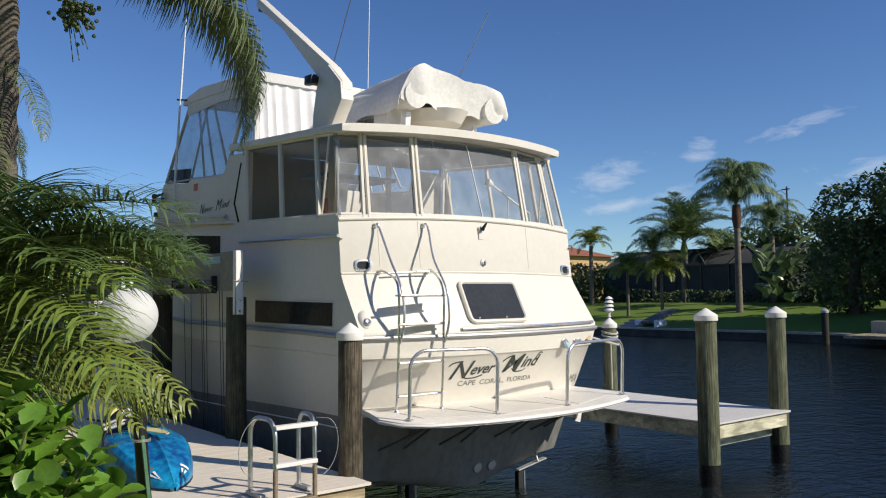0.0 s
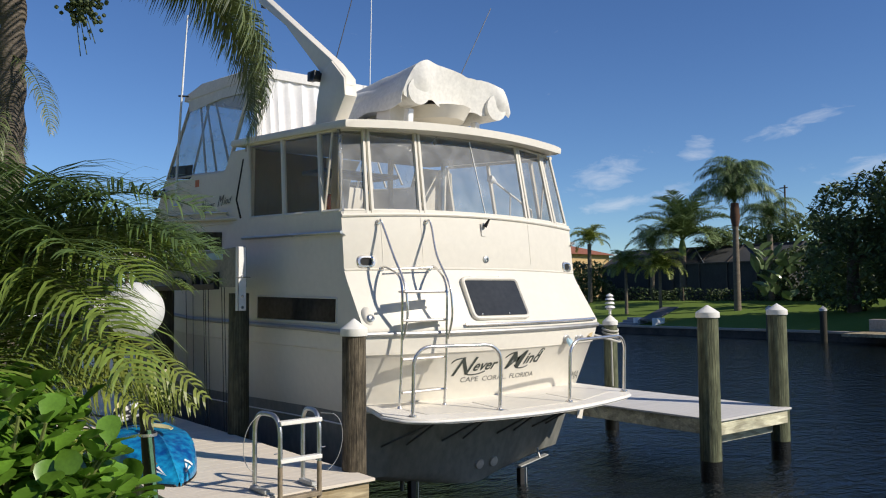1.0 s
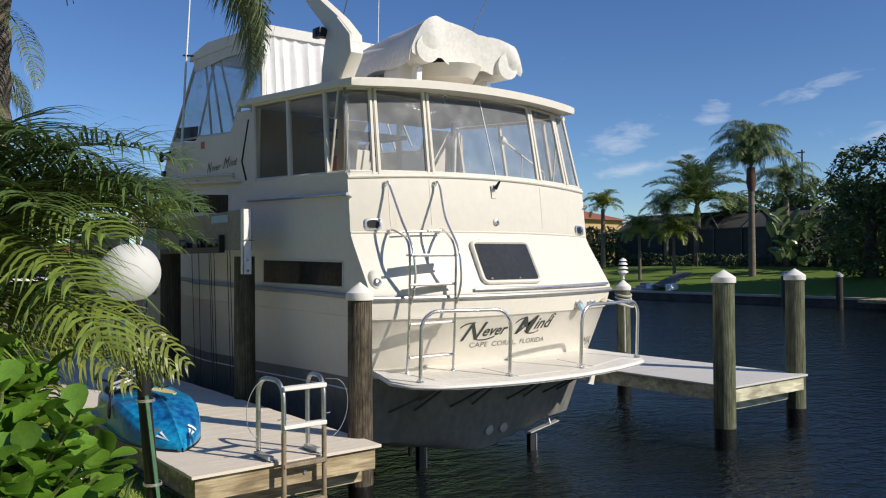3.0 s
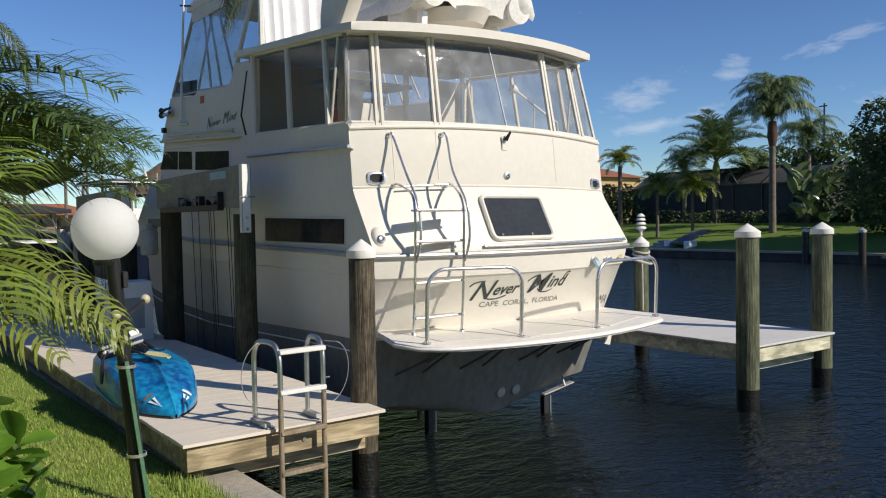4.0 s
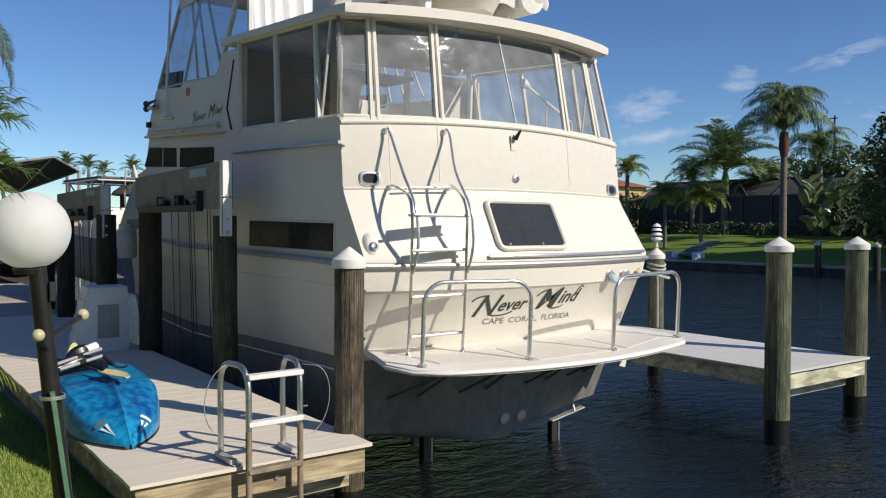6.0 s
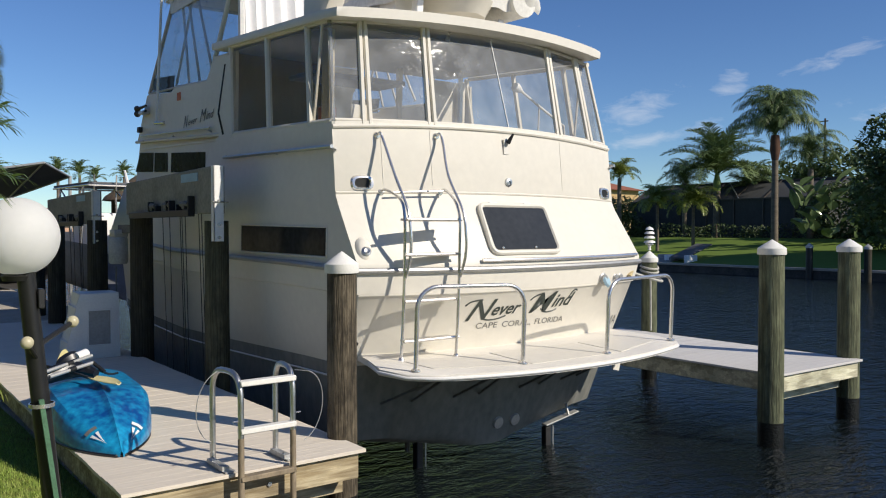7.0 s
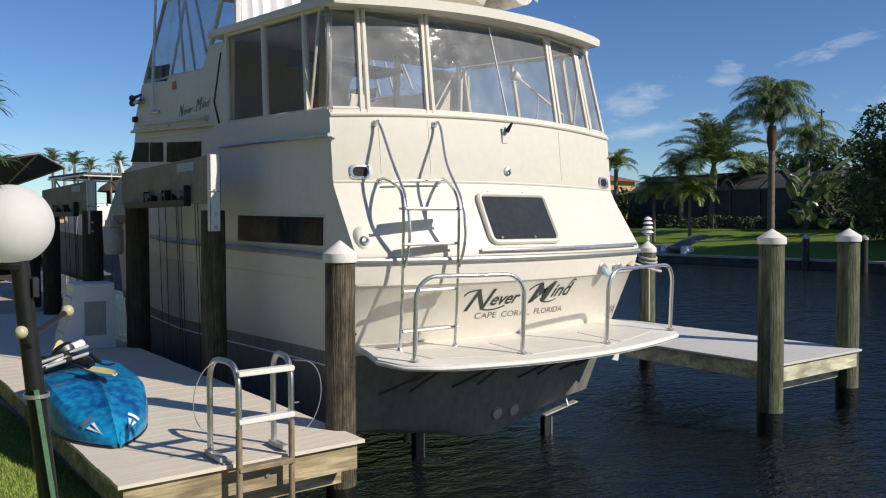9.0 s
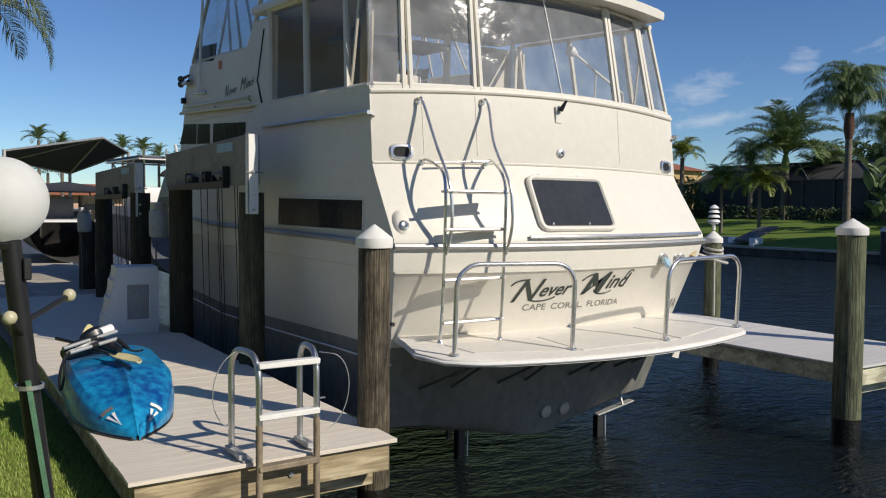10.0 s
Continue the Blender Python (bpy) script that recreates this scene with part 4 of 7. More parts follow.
for s in (-1, 1):
    ys = (2.26, 2.70, 3.72, 4.82)
    for a, b in zip(ys, ys[1:]):
        part("side_pane", grid(lambda y, z: side_pt(s, y, z), lin(a + 0.01, b - 0.01, 2), lin(SILL + 0.01, HEAD, 2)), VINYLS, yacht, "hazy clear vinyl pane").visible_shadow = False
    for y in ys[1:]:
        part("side_mullion", tube([side_pt(s, y, SILL), side_pt(s, y, HEAD)], 0.04, 6), GEL, yacht)
    part("side_sill", tube([side_pt(s, 2.24, SILL + 0.04), side_pt(s, 4.75, SILL + 0.04)], 0.035, 6), GEL, yacht)
    part("side_head", tube([side_pt(s, 2.24, HEAD), side_pt(s, 4.75, HEAD)], 0.035, 6), GEL, yacht)
    part("corner_strut", tube([side_pt(s, 2.70, SILL) * 1.0 + Vector((-s * 0.03, 0, 0)), side_pt(s, 2.36, HEAD)], 0.018, 6), GEL, yacht)
    # swept wing panel between the enclosure and the bridge
    part("wing_panel", prism([(4.86, 3.0), (5.30, 3.0), (5.42, 3.35), (5.12, 4.13), (4.96, 4.13)], "x", s * 2.08, s * 2.12), GEL, yacht)
    part("wing_gap", prism([(5.14, 3.05), (5.20, 3.04), (5.37, 3.36), (5.15, 4.02), (5.10, 4.02), (5.31, 3.36)], "x", s * 2.117, s * 2.123), SMOKE, yacht)
part("aft_deck", prism([(-2.1, 2.25), (2.1, 2.25), (2.1, 5.4), (-2.1, 5.4)], "z", 2.16, 2.22), GEL2, yacht)
# hardtop
def top_outline():
    out = []
    for u in lin(-1, 1, 24):
        out.append((u * (2.13 - 0.13 * max(0.0, u)), 1.96 + 0.22 * u * u))
    return out + [(2.02, 2.35), (2.04, 5.55), (-2.14, 5.55), (-2.16, 2.35)]
bm = prism(top_outline(), "z", 4.165, 4.275, 0.03)
for v in bm.verts:
    v.co.z += 0.09 * (1 - (v.co.x / 2.16) ** 2) + 0.010 * v.co.x + 0.035 * (v.co.y - 2.18)
part("hardtop", bm, GEL, yacht, "cream cambered hardtop over the aft deck")
# interior of the aft deck
# added ceiling sheet: its grey stands for dimness and reflection in the panes
bm = prism([(-1.98, 2.45), (1.90, 2.45), (1.90, 5.35), (-1.98, 5.35)], "z", 4.135, 4.15)
for v in bm.verts:
    v.co.z += 0.010 * v.co.x + 0.035 * (v.co.y - 2.18)
part("toning_panel", bm, LINER, yacht, "grey sheet added under the hardtop to tone down its underside")
part("bulkhead", prism([(-2.05, 2.22), (-0.55, 2.22), (-0.55, 4.2), (-2.05, 4.2)], "y", 5.15, 5.2), WOODIN, yacht, "brown teak bulkhead")
part("bulkhead_arch", prism([(-0.55, 2.22), (0.05, 2.22), (-0.10, 3.2), (-0.05, 3.8), (0.15, 4.2), (-0.55, 4.2)], "y", 5.16, 5.2), GEL, yacht)
part("bulkhead_starboard", prism([(1.35, 2.22), (2.05, 2.22), (2.05, 4.2), (1.45, 4.2)], "y", 5.16, 5.2), GEL, yacht)
part("low_bulkhead", prism([(0.0, 2.22), (1.4, 2.22), (1.4, 3.25), (0.0, 3.25)], "y", 5.15, 5.2), BLUEFAB, yacht)
part("inner_post", bx(0.40, 0.47, 4.6, 4.67, 2.22, 4.2), GEL, yacht)
part("inner_post", bx(1.25, 1.30, 4.2, 4.25, 2.22, 4.2), ALU, yacht)
part("settee", bx(-1.9, -0.3, 4.3, 5.1, 2.22, 2.95, 0.08), BLUEFAB, yacht, "dark upholstered settee")
part("settee", bx(0.5, 1.9, 3.2, 4.0, 2.22, 3.05, 0.08), BLUEFAB, yacht, "dark upholstered settee")
part("orange_cushion", bx(-1.15, -0.95, 4.1, 4.3, 3.05, 3.45, 0.04), ORANGE, yacht)
part("console_shelf", bx(-2.0, -0.7, 2.9, 3.5, 3.62, 3.68, 0.01), BLUEFAB, yacht)
bm = grid(lambda u, z: (-1.98 + 0.02 * math.sin(u * 40), 2.5 + u * 0.22, z), lin(0, 1, 24), [3.0, 3.5, 4.1])
part("curtain", thicken(bm, 0.004), CURTAIN, yacht, "cream curtain gathered in the corner")
# swing-arm lamp inside the glass
sl = part("swing_lamp_arm", tube([Vector((1.536, 2.349, 3.092)), Vector((1.503, 2.340, 3.251)), Vector((1.055, 2.343, 3.471)), Vector((0.702, 2.342, 3.651))], 0.017, 8), WHITE, yacht, "pale swing-arm lamp")
part("lamp_brace", tube([Vector((1.054, 2.354, 3.466)), Vector((1.050, 2.355, 3.086))], 0.012, 8), ALUP, sl)
part("lamp_head", lathe([(0.0, 0.0), (0.035, 0.0), (0.06, 0.05), (0.085, 0.13), (0.075, 0.17), (0.0, 0.18)], 16), WHITE, sl).matrix_basis = Matrix.Translation(Vector((0.712, 2.341, 3.647))) @ pose(0, 0, 0, 0, -68, 0) @ Matrix.Diagonal((0.75, 0.75, 0.75, 1))

# salon and flying bridge ---------------------------------------------------
for s in (-1, 1):
    x0, x1 = s * 1.98, s * 1.93
    part("salon_wall", prism([(5.2, 1.3), (9.9, 1.3), (9.25, 3.12), (5.2, 3.06)], "x", x0, x1), GEL, yacht)
    w = part("salon_window", prism([(6.15, 2.53), (7.62, 2.56), (7.60, 2.888), (6.15, 2.847)], "x", s * 1.981, s * 1.99, 0.004), SMOKE, yacht, "dark tinted salon window")
    part("salon_window", prism([(7.78, 2.57), (8.45, 2.58), (8.43, 2.92), (7.79, 2.895)], "x", s * 1.981, s * 1.99, 0.004), SMOKE, yacht, "dark tinted salon window")
    part("salon_window", prism([(8.52, 2.58), (9.50, 2.60), (9.22, 2.95), (8.50, 2.925)], "x", s * 1.981, s * 1.99, 0.004), SMOKE, yacht, "dark raked salon window")
    # bridge coaming
    part("bridge_side", prism([(5.0, 3.04), (9.27, 3.13), (8.72, 3.95), (8.58, 3.95), (7.50, 3.87), (7.36, 3.95), (6.02, 3.88), (5.72, 4.22), (5.0, 4.20)], "x", s * 2.03, s * 1.97, 0.01), GEL, yacht, "cream bridge side with raked front")
    part("bridge_lip", tube([(s * 2.04, 5.3, 3.06), (s * 2.04, 9.27, 3.14)], 0.028, 6), GEL, yacht)
    r = part("bridge_rail", tube([(s * 2.08, 5.75, 3.18), (s * 2.08, 8.85, 3.23)], 0.018, 8), ALU, yacht)
    for yy in (5.8, 7.3, 8.8):
        part("bracket", tube([(s * 2.03, yy, 3.12), (s * 2.08, yy, 3.15)], 0.012, 6), ALU, r)
    part("bridge_window", prism([(7.52, 3.89), (8.58, 3.97), (8.46, 4.22), (7.46, 4.16)], "x", s * 1.985, s * 1.995, 0.003), SMOKE, yacht, "small dark bridge window")
    # vinyl windows of the bridge, with frames and diagonal struts
    quad = [Vector((s * 2.0, 8.66, 3.97)), Vector((s * 1.90, 7.76, 5.46)), Vector((s * 1.90, 5.28, 5.42)), Vector((s * 1.98, 6.0, 3.90)), Vector((s * 1.99, 7.42, 3.95))]
    b = bmesh.new()
    b.faces.new([b.verts.new(p) for p in quad])
    part("bridge_pane", b, VINYL2, yacht, "clear vinyl bridge side window", smooth=0).visible_shadow = False
    for p, q, rr, mm in ((0, 1, 0.032, ALUP), (2, 3, 0.035, GEL), (3, 4, 0.03, GEL), (4, 0, 0.022, ALUP)):
        part("pane_frame", tube([quad[p], quad[q]], rr, 6), mm, yacht)
    for a, b2 in (((7.75, 4.0), (7.15, 5.44)), ((6.7, 3.96), (7.35, 5.36)), ((6.15, 3.98), (7.0, 5.42)), ((7.15, 3.96), (7.62, 5.42))):
        part("bimini_strut", tube([(s * 1.86, a[0], a[1]), (s * 1.80, b2[0], b2[1])], 0.022, 8), ALUP, yacht, "aluminium bimini strut")
    part("valance", prism([(5.05, 5.18), (6.4, 5.26), (7.80, 5.22), (7.84, 5.46), (5.05, 5.44)], "x", s * 1.925, s * 1.94), CANVAS, yacht, "off-white canvas valance under the bimini")
bm = grid(lambda x, t: (x, 9.25 - 0.55 * t, 3.12 + 0.82 * t), lin(-1.97, 1.97, 6), [0, 1])
part("bridge_front", thicken(bm, 0.04), GEL, yacht)
part("bridge_floor", prism([(-2.0, 5.0), (2.0, 5.0), (2.0, 9.2), (-2.0, 9.2)], "z", 2.99, 3.02), GEL2, yacht)
part("salon_front", grid(lambda x, t: (x, 9.9 - 0.65 * t, 1.30 + 1.82 * t), lin(-1.93, 1.93, 6), [0, 1]), GEL, yacht)
part("bridge_windscreen", grid(lambda x, t: (x * (1 - 0.05 * t), 8.64 - 0.87 * t, 3.97 + 1.48 * t), lin(-1.98, 1.98, 6), [0, 1]), VINYL2, yacht, "clear vinyl bridge front").visible_shadow = False
part("foredeck", prism([(-1.9, 9.0), (1.9, 9.0), (1.3, 13.0), (0.2, 15.1), (-0.2, 15.1), (-1.3, 13.0)], "z", 1.50, 1.58), GEL2, yacht)
bm = prism([(5.02, 5.40), (8.02, 5.45), (7.98, 5.56), (7.2, 5.66), (5.02, 5.56)], "x", -1.96, 1.96, 0.02)
for v in bm.verts:
    v.co.z += 0.06 * (1 - (v.co.x / 1.96) ** 2)
part("bimini_top", bm, CANVAS, yacht, "off-white bimini top")
bm = grid(lambda x, z: (x, 5.06 + 0.07 * abs(math.sin(x * 17 + 1.5 * math.sin(x * 3))) * min(1, (5.46 - z) * 4) - (5.46 - z) * 0.12, z), lin(-1.93, 1.90, 120), lin(4.34, 5.46, 5))
part("bimini_curtain", thicken(bm, 0.004), CURTV, yacht, "hanging white canvas aft curtain with folds")
part("curtain_post", tube([(-1.96, 4.95, 4.34), (-1.93, 5.06, 5.44)], 0.045, 6), CANVAS, yacht)
part("bridge_seat", bx(-1.2, -0.4, 6.4, 7.0, 3.02, 4.2, 0.06), WHITE, yacht, "white bridge seat")
part("bridge_console", bx(-1.8, 1.8, 7.4, 7.9, 3.02, 4.0, 0.06), GEL, yacht)
part("bridge_sticker", prism([(7.05, 3.84), (7.22, 3.84), (7.22, 3.71), (7.05, 3.71)], "x", -2.036, -2.034), ORANGE, yacht)
# horns, side light, antennas
hn = part("horn_bracket", bx(-2.16, -2.03, 8.55, 8.80, 3.60, 3.66, 0.01), ALU, yacht, "chrome twin trumpet horns")
for dz in (0.0, 0.09):
    part("trumpet", tube([(-2.12, 8.50, 3.65 + dz), (-2.12, 8.85, 3.63 + dz), (-2.12, 8.97, 3.63 + dz)], [0.02, 0.03, 0.06], 10), BLACKP, hn)
part("side_light", bx(-2.10, -2.03, 8.95, 9.07, 3.30, 3.40, 0.012), BLACKP, yacht, "small black navigation light")
an = part("antenna", tube([(-2.10, 8.0, 3.42), (-2.06, 7.92, 5.3), (-2.02, 7.80, 7.1)], [0.028, 0.022, 0.012], 8), WHITE, yacht, "tall white whip antenna")
part("antenna_base", tube([(-2.04, 7.8, 3.40), (-2.12, 8.02, 3.40)], 0.03, 8), STEEL, an)
part("antenna_clamp", tube([(-1.9, 7.75, 5.52), (-2.10, 7.95, 5.54)], 0.018, 8), BLACKP, an)
for (x0, y0, z0, x1, y1, z1, r, mm) in ((0.15, 4.9, 5.2, 0.18, 4.95, 9.0, 0.008, WHITE), (-0.75, 4.9, 5.2, -0.10, 5.0, 7.4, 0.008, BLACKP), (1.80, 4.9, 5.2, 3.1, 5.0, 7.6, 0.008, BLACKP)):
    part("whip_antenna", tube([(x0, y0, z0), (x1, y1, z1)], r, 6), mm, yacht, "thin whip antenna")

# dinghy davit on the hardtop
dv = thing("davit", HULL, "cream dinghy davit with a long boom on the hardtop", "crane")
DX = -1.92
part("davit_post", prism([(2.64, 4.26), (3.12, 4.26), (3.10, 4.50), (3.03, 4.85), (2.97, 5.05), (2.74, 5.17), (2.42, 4.88), (2.38, 4.63)], "x", DX - 0.10, DX + 0.10, 0.02), GEL, dv)
part("davit_boom", prism([(2.40, 4.78), (2.94, 4.96), (3.02, 5.07), (4.07, 6.00), (4.98, 6.60), (4.95, 6.70), (4.88, 6.70), (2.76, 5.19), (2.42, 4.90)], "x", DX - 0.075, DX + 0.075, 0.015), GEL, dv)
wn_ = part("winch", bx(DX - 0.20, DX - 0.10, 3.00, 3.20, 4.94, 5.08, 0.02), BLACKP, dv, "black winch motor")
part("winch_drum", tube([(DX - 0.20, 3.06, 5.00), (DX - 0.05, 3.06, 5.00)], 0.07, 12), BLACKP, wn_)
part("sheave", tube([(DX - 0.03, 4.92, 6.56), (DX + 0.03, 4.92, 6.56)], 0.06, 12), BLACKP, dv)

# covered inflatable dinghy
dg = thing("dinghy", HULL @ pose(0.02, 0.22, 0.06, 0, 1.6, 0), "inflatable dinghy under a baggy white canvas cover, on hardtop chocks", "dinghy")
part("dinghy_hull", lathe([(0, -0.02), (0.25, 0.0), (0.62, 0.18), (0.70, 0.40), (0, 0.40)], 16), GEL, dg, "cream dinghy hull").matrix_basis = pose(0.05, 3.45, 4.42) @ Matrix.Diagonal((0.85, 1.65, 0.85, 1))
for s in (-1, 1):
    x = 0.05 + s * 0.78
    pts = [(x, 2.38, 4.86), (x, 2.50, 4.86), (x, 3.2, 4.86), (x, 4.2, 4.88), (x - s * 0.3, 4.9, 4.93), (x - s * 0.75, 5.15, 4.96)]
    part("tube", tube(smoothed(pts, 5), [0.10, 0.16] + [0.205] * 24, 16), COVER, dg, "inflated side tube in white cover")
def cover(u, v):
    """Tarpaulin: a ridge over the port tube that runs down forward and to starboard, wrinkled."""
    x = 0.08 + 1.07 * u
    y = 2.44 + 2.80 * v
    ridge = 5.38 - 0.30 * v
    if u < -0.62:
        k = (-0.62 - u) / 0.38
        h = ridge - 0.10 * k - 0.42 * k ** 2.2
    else:
        k = (u + 0.62) / 1.62
        h = ridge - (0.17 - 0.06 * v) * k - 0.03 * math.sin(math.pi * k) - 0.30 * max(0.0, (k - 0.88) / 0.12) ** 2
    h += 0.018 * noise.noise((x * 2.5, y * 2.2, 1.0)) + 0.014 * noise.noise((x * 8, y * 3, 2.0)) + 0.010 * math.sin(x * 9 + y * 6)
    return (x, y, h)
part("cover", thicken(grid(cover, lin(-1, 1, 56), lin(0, 1, 44)), 0.006), COVER, dg, "wrinkled white canvas cover")
def flap(u, v):
    top = cover(u, 0.0)
    hem = 4.76 + 0.020 * math.sin(u * 9) + 0.012 * math.sin(u * 23) - 0.05 * math.exp(-((u - 0.1) / 0.5) ** 2)
    bulge = 0.11 * (math.exp(-((u + 0.70) / 0.17) ** 2) + math.exp(-((u - 0.78) / 0.17) ** 2)) * math.sin(math.pi * min(1.0, v * 0.9 + 0.05))
    return (top[0], top[1] - bulge - 0.012 * math.sin(u * 14 + v * 3) * v + 0.10 * v * math.exp(-((u - 0.05) / 0.45) ** 2), top[2] + (hem - top[2]) * v)
part("cover_flap", thicken(grid(flap, lin(-1, 1, 64), lin(0, 1, 10)), 0.006), COVER, dg, "hanging aft flap with a ragged hem")
def side_flap(y, v):
    top = cover(-1.0, y)
    return (top[0] - 0.03 * math.sin(v * 2), top[1], top[2] - (0.20 + 0.05 * math.sin(y * 15)) * v)
part("cover_flap", thicken(grid(side_flap, lin(0, 1, 40), lin(0, 1, 4)), 0.006), COVER, dg)
for x, y in ((-0.75, 2.6), (0.62, 2.65), (-0.6, 4.4), (0.6, 4.4)):
    part("chock", bx(x - 0.05, x + 0.05, y - 0.06, y + 0.06, 4.28, 4.62, 0.01), WHITE, dg)
part("pedestal", bx(-0.98, -0.62, 2.75, 3.1, 4.28, 4.72, 0.02), GEL, dg)

# ---- things on the dock ----
# aluminium dock ladder with two hoop handrails, hung on the dock's end
ld = thing("dock_ladder", pose(0, 0, 0), "aluminium dock ladder with hoop handrails bolted to the dock end", "ladder")
LA, LB = Vector((-1.205, -0.115, 0)), Vector((-0.735, -0.10, 0))     # outer rails
IA, IB = Vector((-1.25, 0.36, 0)), Vector((-0.69, 0.32, 0))         # inner feet
for k, (o, i) in enumerate(((LA, IA), (LB, IB))):
    mid = (o + i) / 2
    half = (i - o) / 2
    part("ladder_leg", tube([o + Vector((0, 0, -1.25)), o + Vector((0, 0, 0.30))], 0.0262, 12), WEATH, ld, "weather-stained lower leg")
    pts = [o + Vector((0, 0, 0.28)), o + Vector((0, 0, 0.56))]
    for a in lin(0, math.pi, 16):
        c, s_ = math.cos(a), math.sin(a)
        pts.append(mid - half * math.copysign(abs(c) ** 0.62, c) + Vector((0, 0, 0.58 + 0.24 * s_ ** 0.8)))
    pts += [i + Vector((0, 0, 0.5)), i + Vector((0, 0, 0.02))]
    part("handrail", tube(pts, 0.025, 12), ALU, ld, "bent aluminium hoop handrail")
    part("mounting_plate", bx(i.x - 0.045, i.x + 0.045, o.y + 0.10, i.y + 0.05, 0.003, 0.018, 0.004), ALUP, ld)
    part("mounting_lip", prism([(-0.03, 0.018), (0.03, 0.018), (0.03, 0.055), (-0.03, 0.055)], "y", o.y + 0.13, i.y - 0.02), ALUP, ld).location = (i.x - 0.03, 0, 0)
    part("toggle", tube([o + Vector((-0.07 if k == 0 else 0.07, 0, 0.44)), o + Vector((0.03, 0, 0.44))], 0.007, 6), STEEL, ld)
    s = -1 if k == 0 else 1
    loop = [o + Vector((s * 0.02, 0, 0.80))] + [o + Vector((s * (0.03 + 0.20 * math.sin(a)), 0.05 - 0.20 * k + 0.12 * (1 - math.cos(a)) * 0.5, 0.50 + 0.31 * math.cos(a))) for a in lin(0.15, 2.85, 12)]
    if k == 0:
        loop = [Vector((p.x * 1.0, p.y + 0.25, p.z)) for p in loop]
    part("cable", tube(smoothed(loop, 3), 0.004, 5), ALUP, ld, "thin steel cable loop")
for z, mm in ((0.74, CAPW), (0.355, CAPW), (-0.03, WEATH), (-0.42, WEATH), (-0.78, WEATH)):
    st = part("tread", bx(LA.x - 0.01, LB.x + 0.01, -0.15, -0.065, z - 0.022, z + 0.022, 0.006), mm, ld, "pale flat tread")

# kayak, keel up
KL = 3.0
BOX = ((0.0, 1.07), (0.10, 1.0), (0.34, 0.985), (0.64, 0.965), (0.87, 0.91), (0.965, 0.78), (1.0, 0.45), (0.99, 0.15), (0.93, 0.0))
VEE = ((0.0, 1.10), (0.10, 1.0), (0.30, 0.90), (0.54, 0.80), (0.75, 0.68), (0.90, 0.52), (0.98, 0.32), (1.0, 0.12), (0.95, 0.0))
def kayak_pt(t, s):
    """t runs from the near tip to the far one, s from one gunwale (-1) over the keel to the other (1)."""
    w = 0.45 * (1 - (1 - min(1, t / 0.42)) ** 2.6) * (1 - max(0, (t - 0.62) / 0.40) ** 2.4) ** 0.8 + 0.012
    h = 0.05 + 0.39 * (1 - (1 - min(1, t / 0.40)) ** 2.2) - 0.20 * max(0, (t - 0.66) / 0.34) ** 2
    k = min(1.0, max(0.0, (t - 0.06) / 0.34))
    k = k * k * (3 - 2 * k)
    f = abs(s) * 8
    i = min(7, int(f))
    g = f - i
    p = [(1 - k) * (VEE[i][c] * (1 - g) + VEE[i + 1][c] * g) + k * (BOX[i][c] * (1 - g) + BOX[i + 1][c] * g) for c in (0, 1)]
    ripple = 0.006 * math.sin(t * 40 + 3 * abs(s)) * k * (1 if abs(s) < 0.5 else 0)
    return (math.copysign(w * p[0], s), KL * t, h * p[1] + 0.006 + ripple)
KYM = pose(-1.81, 1.0, 0.0, 0, 0, -5.5)
ky = thing("kayak", KYM, "blue plastic kayak lying keel up on the dock", "kayak")
bm = grid(lambda s, t: kayak_pt(t, s), lin(-1, 1, 48), lin(0.0, 1.0, 48))
part("kayak_hull", bm, KAYAK, ky, "mottled blue rotomoulded hull", smooth=28)
bm = tube([(kayak_pt(t, -1)[0] - 0.004, KL * t, 0.014) for t in lin(0.01, 0.99, 30)] + [(kayak_pt(t, 1)[0] + 0.004, KL * t, 0.014) for t in lin(0.99, 0.01, 30)], 0.014, 6, closed=True)
part("gunwale", bm, KAYBLK, ky, "dark gunwale edge")
for sg in (-1, 1):
    def patch(u, v, sg=sg):
        return Vector(kayak_pt(0.045 + 0.075 * v, sg * (0.40 + 0.20 * u))) + Vector((sg * 0.004, -0.010, 0.010))
    part("emblem", grid(lambda u, v: patch(0.5 - 0.5 * v + 0.34 * u * v, v * 0.7), [0, 1], lin(0.0, 1, 5)), WHITE, ky, "white wedge emblem")
    part("emblem", grid(lambda u, v: patch(0.5 + 0.5 * v - 0.34 * u * v, v * 0.7), [0, 1], lin(0.0, 1, 5)), WHITE, ky, "white wedge emblem")
    part("brand_bar", grid(lambda u, v: patch(-0.1 + 1.2 * u, 0.84 + 0.16 * v), lin(0, 1, 5), [0, 1]), WHITE if sg > 0 else GREYTXT, ky, "plain pale bar of a maker's mark")
# paddle and folded seat on the kayak
pd = thing("paddle", pose(-0.14, -0.17, 0.025), "black paddle with pale yellow blades on the kayak", "paddle")
part("paddle_shaft", tube([(-1.60, 2.34, 0.485), (-1.75, 2.85, 0.52), (-1.95, 3.35, 0.54)], 0.017, 8), KAYBLK, pd)
def blade(u, v):
    w = 0.085 * math.sin(math.pi * min(1.0, 0.14 + 0.80 * v)) ** 0.7
    return Vector((-1.60 + 0.12 * v + w * u, 2.36 - 0.46 * v + 0.25 * w * u, 0.482 - 0.008 * v + 0.02 * u * u))
